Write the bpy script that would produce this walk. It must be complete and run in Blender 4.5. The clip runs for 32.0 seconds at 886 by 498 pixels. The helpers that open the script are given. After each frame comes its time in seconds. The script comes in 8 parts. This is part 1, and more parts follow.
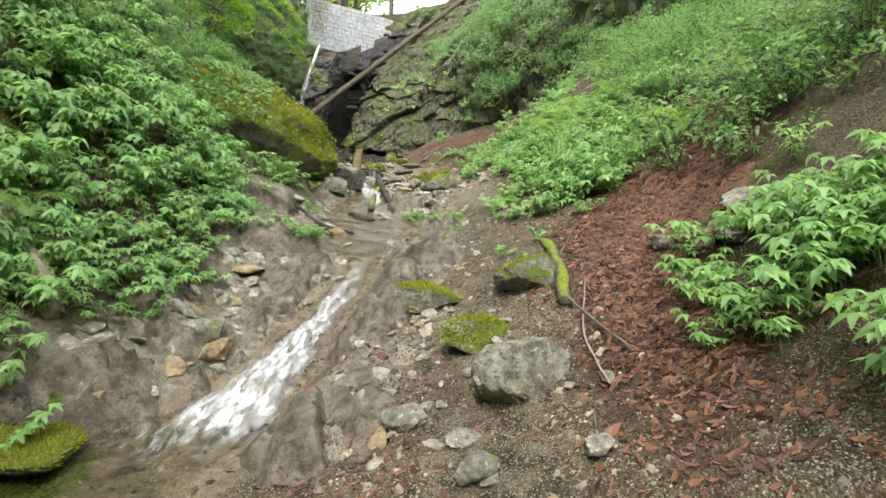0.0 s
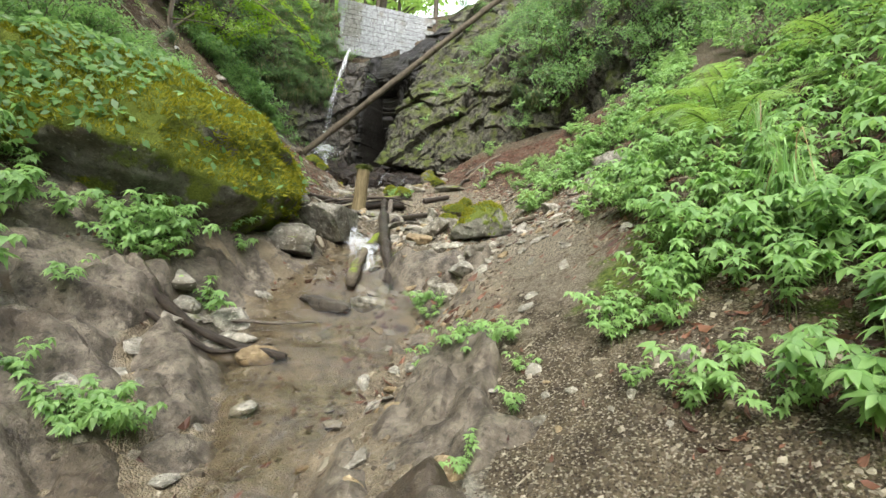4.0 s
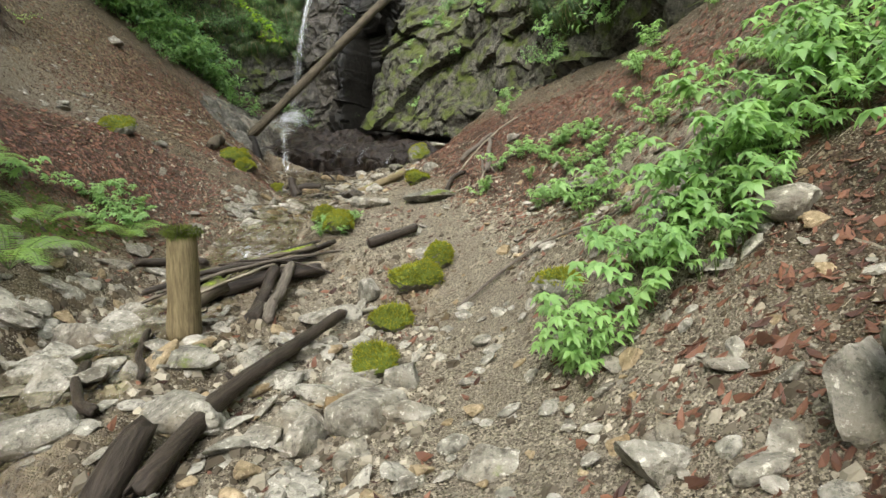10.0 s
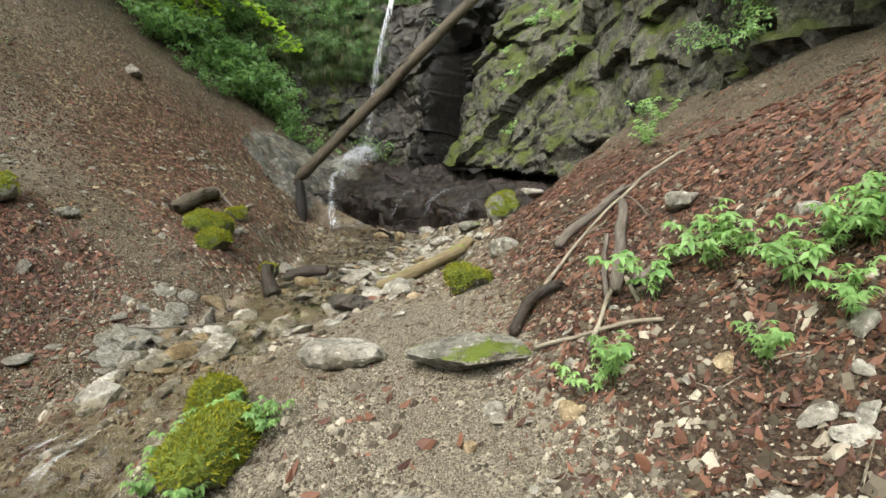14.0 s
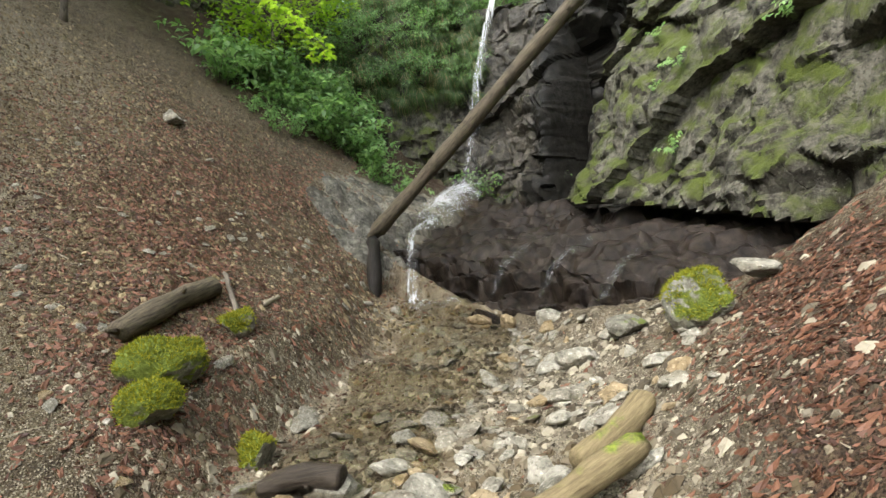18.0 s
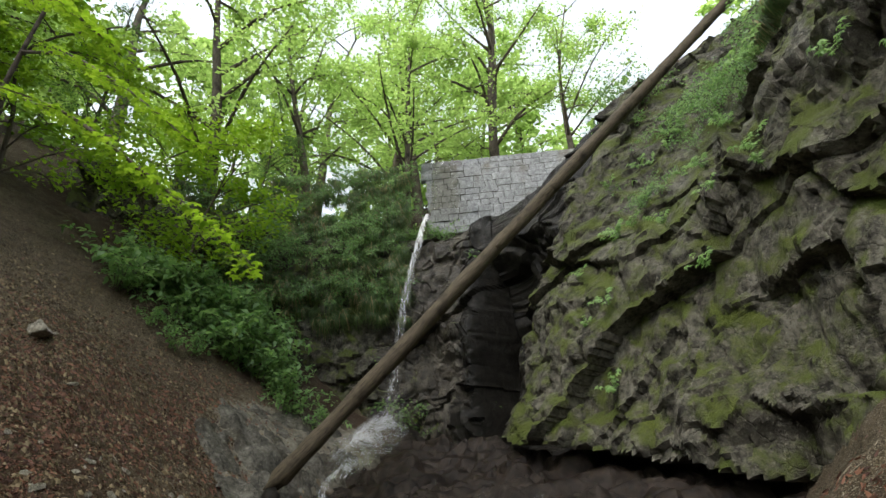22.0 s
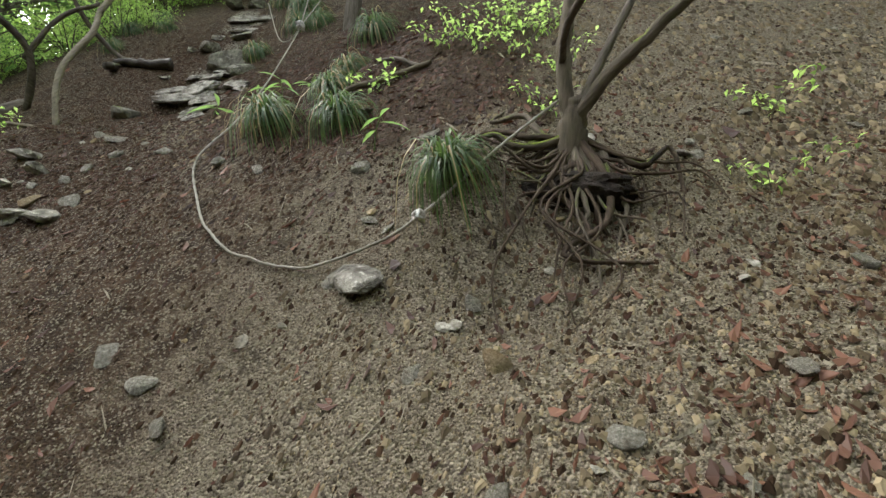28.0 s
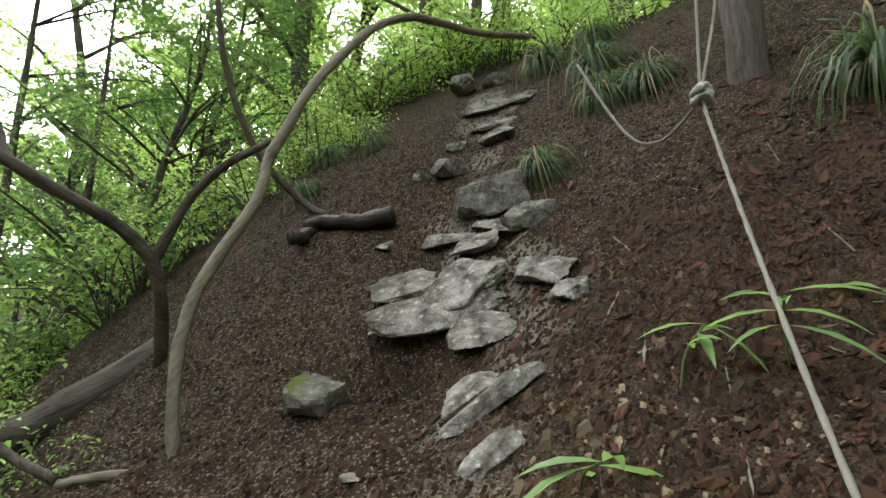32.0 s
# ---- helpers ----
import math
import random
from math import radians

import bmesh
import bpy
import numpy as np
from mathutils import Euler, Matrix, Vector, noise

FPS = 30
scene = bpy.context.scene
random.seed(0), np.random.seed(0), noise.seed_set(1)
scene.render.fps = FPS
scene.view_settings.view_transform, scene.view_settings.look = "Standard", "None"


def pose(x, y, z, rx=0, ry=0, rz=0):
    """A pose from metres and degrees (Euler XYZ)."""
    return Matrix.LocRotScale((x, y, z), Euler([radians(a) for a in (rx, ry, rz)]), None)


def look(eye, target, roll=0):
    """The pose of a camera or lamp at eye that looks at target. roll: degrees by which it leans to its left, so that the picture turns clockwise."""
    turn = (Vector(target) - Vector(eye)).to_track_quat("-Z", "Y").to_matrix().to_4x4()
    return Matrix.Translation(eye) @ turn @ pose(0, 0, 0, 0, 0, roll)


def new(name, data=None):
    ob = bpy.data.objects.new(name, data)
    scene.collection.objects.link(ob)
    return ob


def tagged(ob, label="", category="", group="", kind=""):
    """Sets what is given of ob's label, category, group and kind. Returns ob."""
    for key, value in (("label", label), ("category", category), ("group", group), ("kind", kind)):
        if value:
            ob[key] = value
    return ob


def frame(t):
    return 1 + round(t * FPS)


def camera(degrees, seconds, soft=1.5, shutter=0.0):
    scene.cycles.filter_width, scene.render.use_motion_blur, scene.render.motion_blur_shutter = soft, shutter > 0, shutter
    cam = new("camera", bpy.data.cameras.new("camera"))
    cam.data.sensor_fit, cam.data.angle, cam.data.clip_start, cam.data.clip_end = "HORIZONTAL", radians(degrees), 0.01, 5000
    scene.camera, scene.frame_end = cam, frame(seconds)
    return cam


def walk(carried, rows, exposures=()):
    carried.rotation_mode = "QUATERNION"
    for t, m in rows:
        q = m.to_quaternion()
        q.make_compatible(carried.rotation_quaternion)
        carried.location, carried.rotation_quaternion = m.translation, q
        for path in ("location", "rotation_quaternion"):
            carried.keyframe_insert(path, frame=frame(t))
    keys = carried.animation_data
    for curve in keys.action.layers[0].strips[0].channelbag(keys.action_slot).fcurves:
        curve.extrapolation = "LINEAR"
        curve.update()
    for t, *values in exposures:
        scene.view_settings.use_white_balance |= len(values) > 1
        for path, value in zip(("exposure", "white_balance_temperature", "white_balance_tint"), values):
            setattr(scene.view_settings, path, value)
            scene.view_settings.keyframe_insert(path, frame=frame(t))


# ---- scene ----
cam = camera(84.4, 32.0)
METRES, EYE, TILT, LEAN, TURN = 26.0, 1.5, 0.0, -5.0, 0.0
ROWS = [
    (0.0, 0.0, 0.0, 0.0, 0.0, 0.0, -0.0),
    (0.5, 0.0044, 0.0154, 0.0018, 0.12, -0.1, -0.04),
    (1.0, 0.013, 0.0341, 0.0043, 2.48, 0.41, 0.09),
    (1.5, 0.0163, 0.0533, 0.0042, 4.7, 0.57, -0.04),
    (2.0, 0.0162, 0.0705, 0.0074, 7.28, 1.39, 0.46),
    (2.5, 0.0157, 0.0923, 0.0124, 9.66, 2.17, 0.76),
    (4.5, 0.0042, 0.1725, 0.0372, 3.17, 0.84, 1.54),
    (5.0, 0.0113, 0.1866, 0.0383, -1.13, -1.15, 2.48),
    (5.5, 0.0205, 0.1989, 0.0463, -1.78, -1.82, 1.74),
    (6.0, 0.0207, 0.2176, 0.0514, -0.63, -2.95, 1.29),
    (6.5, 0.0221, 0.2376, 0.0594, 1.91, -2.78, 1.9),
    (7.0, 0.0246, 0.2518, 0.0627, 6.46, -2.26, 4.25),
    (7.5, 0.0256, 0.259, 0.0634, 8.58, -2.54, 5.22),
    (8.0, 0.0242, 0.2759, 0.064, 8.69, -2.97, 4.76),
    (8.5, 0.0229, 0.2892, 0.0736, 8.26, -3.56, 5.02),
    (9.0, 0.0212, 0.2981, 0.0776, 9.08, -4.98, 5.68),
    (9.5, 0.0211, 0.3129, 0.0868, 9.95, -5.41, 5.77),
    (10.0, 0.02, 0.3326, 0.0935, 11.62, -5.52, 6.19),
    (10.5, 0.0211, 0.3503, 0.0956, 13.48, -5.27, 6.6),
    (11.0, 0.0229, 0.3669, 0.1017, 18.44, -4.19, 6.91),
    (11.5, 0.0185, 0.3856, 0.1058, 21.27, -3.49, 6.54),
    (12.0, 0.0168, 0.4013, 0.1097, 22.56, -2.96, 6.98),
    (12.5, 0.0173, 0.4193, 0.1133, 24.54, -2.47, 7.1),
    (13.0, 0.0114, 0.44, 0.1136, 25.21, -2.34, 6.84),
    (13.5, 0.0061, 0.4599, 0.1167, 24.45, -1.88, 6.13),
    (14.0, 0.0049, 0.482, 0.1211, 25.63, -1.13, 5.77),
    (14.5, -0.0009, 0.4995, 0.1256, 29.97, 0.21, 5.61),
    (15.0, -0.0057, 0.5122, 0.1299, 33.11, 1.0, 5.75),
    (15.5, -0.0087, 0.5295, 0.1357, 35.11, 1.55, 5.75),
    (17.5, -0.0336, 0.5743, 0.1485, 39.34, 2.79, 7.42),
    (18.0, -0.0437, 0.5829, 0.1503, 39.77, 3.19, 7.46),
    (18.5, -0.0534, 0.5905, 0.1557, 37.84, 4.15, 7.36),
    (19.0, -0.0588, 0.5975, 0.1572, 35.87, 5.75, 7.52),
    (19.5, -0.0611, 0.6017, 0.1599, 35.96, 10.1, 7.69),
    (20.0, -0.0637, 0.6007, 0.1617, 33.37, 14.38, 7.67),
    (20.5, -0.0646, 0.5999, 0.1628, 31.05, 18.69, 7.29),
    (21.0, -0.0638, 0.599, 0.1634, 30.17, 21.95, 7.38),
    (21.5, -0.0637, 0.5982, 0.1636, 29.5, 25.35, 7.75),
    (22.0, -0.0639, 0.5979, 0.1635, 29.52, 27.08, 7.94),
    (22.5, -0.0645, 0.5976, 0.1631, 29.95, 27.73, 8.02),
    (23.0, -0.0673, 0.5967, 0.1619, 33.01, 26.21, 6.16),
    (23.5, -0.0718, 0.5958, 0.1598, 43.72, 18.98, 3.22),
    (24.0, -0.0783, 0.5989, 0.1595, 52.56, 12.42, 2.0),
    (24.5, -0.0857, 0.6026, 0.1602, 60.77, 9.13, 2.35),
    (25.0, -0.1025, 0.6002, 0.163, 66.79, 7.7, 2.36),
    (25.5, -0.1191, 0.6003, 0.1667, 76.99, 7.74, 2.84),
    (27.5, -0.1992, 0.6003, 0.1997, 105.33, 12.58, -3.54),
    (28.0, -0.214, 0.599, 0.2099, 116.29, 11.73, -6.3),
    (28.5, -0.2277, 0.5901, 0.2192, 128.07, 11.05, -7.69),
    (29.0, -0.2381, 0.5767, 0.2319, 136.78, 10.97, -8.75),
    (29.5, -0.2467, 0.5582, 0.2434, 143.81, 10.82, -9.11),
    (30.0, -0.251, 0.5388, 0.2536, 145.41, 11.48, -8.89),
    (30.5, -0.2582, 0.5193, 0.2636, 145.21, 12.61, -8.5),
    (31.0, -0.2645, 0.5004, 0.2742, 144.9, 13.28, -8.05),
    (31.5, -0.2717, 0.4851, 0.2843, 142.69, 14.31, -7.46),
    (32.0, -0.2759, 0.4719, 0.2928, 138.45, 15.32, -6.33),
]
walk(cam, [(t, pose(0, 0, EYE, TILT, LEAN, TURN) @ pose(METRES * x, METRES * y, METRES * z, 90 + pitch, roll, yaw)) for t, x, y, z, yaw, pitch, roll in ROWS], [(0.0, 0.2), (6.0, 0.05), (9.0, -0.05), (14.0, 0.07), (18.0, 0.26), (20.0, -0.15), (22.0, -0.85), (23.0, -0.9), (24.0, -0.2), (25.0, 0.15), (28.0, 0.15), (30.0, 0.0), (32.0, 0.05)])


# ---- daylight under a pale overcast sky ----
world = bpy.data.worlds.new("overcast")
world.use_nodes = True
scene.world = world
wt = world.node_tree
sky = wt.nodes.new("ShaderNodeTexSky")
sky.sky_type, sky.sun_disc, sky.sun_elevation, sky.sun_rotation = "NISHITA", False, radians(50), radians(190)
sky.air_density, sky.dust_density, sky.ozone_density = 1.0, 1.6, 1.0
wt.nodes["Background"].inputs[1].default_value = 0.15
cloud = wt.nodes.new("ShaderNodeHueSaturation")
cloud.inputs["Saturation"].default_value, cloud.inputs["Value"].default_value = 0.32, 7.5
wt.links.new(sky.outputs[0], cloud.inputs["Color"])
wt.links.new(cloud.outputs[0], wt.nodes["Background"].inputs[0])
sun = new("sun", bpy.data.lights.new("sun", "SUN"))
sun.data.energy, sun.data.angle, sun.data.color = 1.5, radians(16), (1.0, 0.95, 0.86)
sun.matrix_basis = look((0, 0, 0), (0.11, 0.63, -0.77))


# ---- materials ----
def nodes_of(name):
    m = bpy.data.materials.new(name)
    m.use_nodes = True
    t = m.node_tree
    t.nodes.clear()
    return m, t


def nd(t, kind, **kw):
    n = t.nodes.new(kind)
    for k, v in kw.items():
        n.inputs[k].default_value = v
    return n


def ramp(t, src, a, b, ca, cb):
    r = t.nodes.new("ShaderNodeValToRGB")
    e = r.color_ramp.elements
    e[0].position, e[1].position = a, b
    e[0].color, e[1].color = (*ca, 1), (*cb, 1)
    t.links.new(src, r.inputs[0])
    return r.outputs[0]


def step_mask(t, src, a, b):
    r = nd(t, "ShaderNodeMapRange", **{"From Min": a, "From Max": b})
    r.interpolation_type = "SMOOTHSTEP"
    t.links.new(src, r.inputs["Value"])
    return r.outputs[0]


def mixc(t, fac, a, b):
    m = t.nodes.new("ShaderNodeMix")
    m.data_type = "RGBA"
    for sock, v in ((m.inputs[0], fac), (m.inputs[6], a), (m.inputs[7], b)):
        if isinstance(v, (tuple, list)):
            sock.default_value = (*v, 1)
        elif isinstance(v, float):
            sock.default_value = v
        else:
            t.links.new(v, sock)
    return m.outputs[2]


def calc(t, op, a, b=0.0):
    m = t.nodes.new("ShaderNodeMath")
    m.operation = op
    for sock, v in ((m.inputs[0], a), (m.inputs[1], b)):
        if isinstance(v, (int, float)):
            sock.default_value = v
        else:
            t.links.new(v, sock)
    return m.outputs[0]


def coords(t, world=True):
    if world:
        return nd(t, "ShaderNodeNewGeometry").outputs["Position"]
    return nd(t, "ShaderNodeTexCoord").outputs["Object"]


def noise_tex(t, co, scale, detail=5.0, rough=0.6, stretch=None):
    if stretch:
        mp = t.nodes.new("ShaderNodeMapping")
        mp.inputs["Scale"].default_value = stretch
        t.links.new(co, mp.inputs[0])
        co = mp.outputs[0]
    n = nd(t, "ShaderNodeTexNoise", Scale=scale, Detail=detail, Roughness=rough)
    t.links.new(co, n.inputs["Vector"])
    return n.outputs[0]


def voro(t, co, scale, out="Distance", feature="F1", rnd=1.0):
    n = nd(t, "ShaderNodeTexVoronoi", Scale=scale)
    n.feature = feature
    n.inputs["Randomness"].default_value = rnd
    t.links.new(co, n.inputs["Vector"])
    return n.outputs[out]


def up_amount(t):
    s = t.nodes.new("ShaderNodeSeparateXYZ")
    t.links.new(nd(t, "ShaderNodeNewGeometry").outputs["Normal"], s.inputs[0])
    return s.outputs[2]


def finish(t, colour, rough, bump=None, strength=0.4, dist=0.02, gloss=0.15):
    p = t.nodes.new("ShaderNodeBsdfPrincipled")
    p.inputs["Specular IOR Level"].default_value = gloss
    for sock, v in ((p.inputs["Base Color"], colour), (p.inputs["Roughness"], rough)):
        if isinstance(v, (tuple, list)):
            sock.default_value = (*v, 1)
        elif isinstance(v, float):
            sock.default_value = v
        else:
            t.links.new(v, sock)
    if bump is not None:
        b = nd(t, "ShaderNodeBump", Strength=strength, Distance=dist)
        t.links.new(bump, b.inputs["Height"])
        t.links.new(b.outputs[0], p.inputs["Normal"])
    o = t.nodes.new("ShaderNodeOutputMaterial")
    t.links.new(p.outputs[0], o.inputs[0])
    return p


def random_of(t, kind="obj"):
    if kind == "obj":
        return nd(t, "ShaderNodeObjectInfo").outputs["Random"]
    return nd(t, "ShaderNodeNewGeometry").outputs["Random Per Island"]


def rock_material(name, dark, light, moss=0.3, wet=0.0, world=False, moss_dir=0.35, lichen=0.3, crack_depth=0.0, moss_tone=1.0, moss_soft=0.1):
    """Weathered stone: grey speckle, pale lichen, cracks, moss that grows on upturned faces."""
    m, t = nodes_of(name)
    co = coords(t, world)
    big = noise_tex(t, co, 1.3, 6)
    mid = noise_tex(t, co, 7, 6, 0.7)
    fine = noise_tex(t, co, 60, 4, 0.7)
    c = ramp(t, mid, 0.38, 0.62, dark, light)
    c = mixc(t, step_mask(t, noise_tex(t, co, 4.0, 8, 0.75), 0.58, 0.7), c, tuple(min(1, v * 1.5 + 0.04) for v in light)) if lichen else c
    c = mixc(t, step_mask(t, big, 0.5, 0.72), c, (dark[0] * 0.9, dark[1] * 0.72, dark[2] * 0.5))
    c = mixc(t, calc(t, "MULTIPLY", fine, 0.5), c, dark)
    c = mixc(t, calc(t, "MULTIPLY", random_of(t, "isl"), 0.55), c, tuple(v * 0.75 for v in dark)) if not lichen else mixc(t, calc(t, "MULTIPLY", random_of(t), 0.3), c, dark)
    speck = noise_tex(t, co, 24, 5, 0.75)
    c = mixc(t, calc(t, "MULTIPLY", step_mask(t, speck, 0.56, 0.66), 0.5 * (1 - wet)), c, tuple(min(1, v * 1.5 + 0.03) for v in light))
    c = mixc(t, calc(t, "MULTIPLY", step_mask(t, speck, 0.46, 0.36), 0.7), c, tuple(v * 0.45 for v in dark))
    h = calc(t, "ADD", calc(t, "MULTIPLY", mid, 0.9), calc(t, "ADD", calc(t, "MULTIPLY", fine, 0.35), calc(t, "MULTIPLY", speck, 0.5)))
    if crack_depth:
        bent = t.nodes.new("ShaderNodeVectorMath")
        bent.operation = "ADD"
        shift = nd(t, "ShaderNodeTexNoise", Scale=1.7, Detail=5.0)
        t.links.new(co, shift.inputs["Vector"])
        t.links.new(co, bent.inputs[0])
        t.links.new(shift.outputs["Color"], bent.inputs[1])
        crack = step_mask(t, voro(t, bent.outputs[0], 1.9, "Distance", "DISTANCE_TO_EDGE"), 0.0, 0.03)
        c = mixc(t, calc(t, "MULTIPLY", calc(t, "SUBTRACT", 1.0, crack), crack_depth), c, (0.02, 0.018, 0.014))
        h = calc(t, "ADD", h, calc(t, "MULTIPLY", crack, 0.4))
    rough = 0.85 - 0.6 * wet
    if moss:
        mn = noise_tex(t, co, 2.2, 7, 0.65)
        mm = calc(t, "ADD", calc(t, "MULTIPLY", up_amount(t), moss_dir), mn)
        mask = step_mask(t, mm, 1.07 - moss - moss_soft / 2, 1.07 - moss + moss_soft / 2)
        mossc = ramp(t, noise_tex(t, co, 75, 5, 0.85), 0.3, 0.72, (0.025, 0.04, 0.008), (0.21, 0.245, 0.035))
        mossc = mixc(t, step_mask(t, noise_tex(t, co, 3.0, 3), 0.4, 0.7), mossc, (0.115, 0.145, 0.024))
        if moss_tone != 1.0:
            mossc = mixc(t, 1.0 - moss_tone, mossc, (0.02, 0.026, 0.01))
        c = mixc(t, mask, c, mossc)
        h = calc(t, "ADD", h, calc(t, "MULTIPLY", mask, calc(t, "MULTIPLY", noise_tex(t, co, 90, 3), 1.6)))
    finish(t, c, rough, h, 0.75, 0.04, 0.15 + 0.2 * wet if wet < 0.8 else 0.16)
    return m


def leaf_material(name, a, b, back=0.45, shine=0.45, kind="isl", gloss=0.5):
    """Thin leaf: colour varies leaf by leaf, light comes through."""
    m, t = nodes_of(name)
    co = coords(t)
    c = ramp(t, random_of(t, kind), 0.0, 1.0, a, b)
    c = mixc(t, calc(t, "MULTIPLY", noise_tex(t, co, 14, 3), 0.5), c, tuple(v * 0.6 for v in a))
    p = t.nodes.new("ShaderNodeBsdfPrincipled")
    t.links.new(c, p.inputs["Base Color"])
    p.inputs["Roughness"].default_value = shine
    p.inputs["Specular IOR Level"].default_value = gloss
    tr = t.nodes.new("ShaderNodeBsdfTranslucent")
    lift = t.nodes.new("ShaderNodeHueSaturation")
    lift.inputs["Value"].default_value, lift.inputs["Saturation"].default_value, lift.inputs["Hue"].default_value = 1.8, 1.05, 0.485
    t.links.new(c, lift.inputs["Color"])
    t.links.new(lift.outputs[0], tr.inputs[0])
    mx = t.nodes.new("ShaderNodeMixShader")
    mx.inputs[0].default_value = back
    t.links.new(p.outputs[0], mx.inputs[1])
    t.links.new(tr.outputs[0], mx.inputs[2])
    o = t.nodes.new("ShaderNodeOutputMaterial")
    t.links.new(mx.outputs[0], o.inputs[0])
    return m


def wood_material(name, dark, light, moss=0.0, rough=0.8, along=(6, 6, 0.6)):
    m, t = nodes_of(name)
    co = coords(t, False)
    g = noise_tex(t, co, 9, 6, 0.7, along)
    b = noise_tex(t, co, 2.5, 4)
    c = ramp(t, g, 0.3, 0.7, dark, light)
    c = mixc(t, step_mask(t, b, 0.5, 0.75), c, tuple(v * 0.5 for v in dark))
    h = g
    if moss:
        mk = step_mask(t, calc(t, "ADD", calc(t, "MULTIPLY", up_amount(t), 0.25), noise_tex(t, co, 3, 6)), 0.85 - moss, 0.98 - moss)
        c = mixc(t, mk, c, ramp(t, noise_tex(t, co, 50, 3), 0.3, 0.7, (0.05, 0.07, 0.01), (0.2, 0.24, 0.03)))
        h = calc(t, "ADD", h, calc(t, "MULTIPLY", mk, noise_tex(t, co, 80, 3)))
    finish(t, c, rough, h, 0.6, 0.02)
    return m


def ground_material():
    """Gravelly soil; attributes say where litter, path, stream bed and moss lie."""
    m, t = nodes_of("gully_ground")
    co = coords(t)

    def att(n):
        a = t.nodes.new("ShaderNodeAttribute")
        a.attribute_name = n
        return a.outputs["Fac"]
    fine = noise_tex(t, co, 55, 5, 0.7)
    mid = noise_tex(t, co, 6, 6, 0.65)
    big = noise_tex(t, co, 0.9, 5)
    soil = ramp(t, mid, 0.32, 0.68, (0.032, 0.024, 0.015), (0.125, 0.097, 0.06))
    soil = mixc(t, calc(t, "MULTIPLY", step_mask(t, big, 0.4, 0.65), 0.6), soil, (0.105, 0.084, 0.05))
    ridge = step_mask(t, calc(t, "ADD", att("ridge"), calc(t, "MULTIPLY", calc(t, "SUBTRACT", mid, 0.5), 0.8)), 0.3, 0.7)
    soil = mixc(t, ridge, soil, ramp(t, mid, 0.32, 0.68, (0.015, 0.009, 0.005), (0.08, 0.047, 0.026)))
    grit = nd(t, "ShaderNodeTexVoronoi", Scale=120.0)
    t.links.new(co, grit.inputs["Vector"])
    grain = t.nodes.new("ShaderNodeSeparateColor")
    t.links.new(grit.outputs["Color"], grain.inputs[0])
    soil = mixc(t, calc(t, "MULTIPLY", step_mask(t, grain.outputs[0], 0.72, 0.8), 0.75), soil, (0.24, 0.21, 0.155))
    soil = mixc(t, calc(t, "MULTIPLY", step_mask(t, grain.outputs[1], 0.7, 0.8), 0.7), soil, (0.022, 0.015, 0.01))
    # gravel: chips of stone, each with its own grey
    cell = nd(t, "ShaderNodeTexVoronoi", Scale=95.0)
    t.links.new(co, cell.inputs["Vector"])
    sep = t.nodes.new("ShaderNodeSeparateColor")
    t.links.new(cell.outputs["Color"], sep.inputs[0])
    chips = ramp(t, sep.outputs[0], 0.0, 1.0, (0.035, 0.027, 0.018), (0.29, 0.25, 0.18))
    cell2 = nd(t, "ShaderNodeTexVoronoi", Scale=210.0)
    t.links.new(co, cell2.inputs["Vector"])
    sep2 = t.nodes.new("ShaderNodeSeparateColor")
    t.links.new(cell2.outputs["Color"], sep2.inputs[0])
    chips2 = ramp(t, sep2.outputs[1], 0.0, 1.0, (0.035, 0.027, 0.018), (0.27, 0.23, 0.165))
    chips = mixc(t, step_mask(t, mid, 0.42, 0.58), chips, chips2)
    gm = step_mask(t, calc(t, "ADD", att("gravel"), calc(t, "MULTIPLY", calc(t, "SUBTRACT", mid, 0.5), 1.2)), 0.3, 0.7)
    c = mixc(t, gm, soil, chips)
    # leaf litter
    lc = nd(t, "ShaderNodeTexVoronoi", Scale=80.0)
    t.links.new(co, lc.inputs["Vector"])
    ls = t.nodes.new("ShaderNodeSeparateColor")
    t.links.new(lc.outputs["Color"], ls.inputs[0])
    lit = ramp(t, ls.outputs[0], 0.0, 1.0, (0.022, 0.015, 0.01), (0.085, 0.056, 0.036))
    lm = step_mask(t, calc(t, "ADD", att("litter"), calc(t, "MULTIPLY", calc(t, "SUBTRACT", noise_tex(t, co, 3, 6, 0.7), 0.5), 1.4)), 0.35, 0.65)
    c = mixc(t, lm, c, lit)
    # bare stone
    stn = ramp(t, noise_tex(t, co, 5, 8, 0.72), 0.3, 0.68, (0.06, 0.052, 0.038), (0.29, 0.265, 0.21))
    stn = mixc(t, step_mask(t, noise_tex(t, co, 2.0, 5), 0.52, 0.7), stn, (0.13, 0.10, 0.065))
    sm = step_mask(t, calc(t, "ADD", att("stone"), calc(t, "MULTIPLY", calc(t, "SUBTRACT", noise_tex(t, co, 2.5, 7, 0.7), 0.5), 1.3)), 0.35, 0.6)
    c = mixc(t, sm, c, stn)
    # wet bedrock under the stream
    bed = ramp(t, noise_tex(t, co, 7, 8, 0.75), 0.3, 0.7, (0.06, 0.046, 0.029), (0.27, 0.22, 0.15))
    wm = step_mask(t, calc(t, "ADD", att("bed"), calc(t, "MULTIPLY", calc(t, "SUBTRACT", mid, 0.5), 0.6)), 0.35, 0.6)
    c = mixc(t, wm, c, bed)
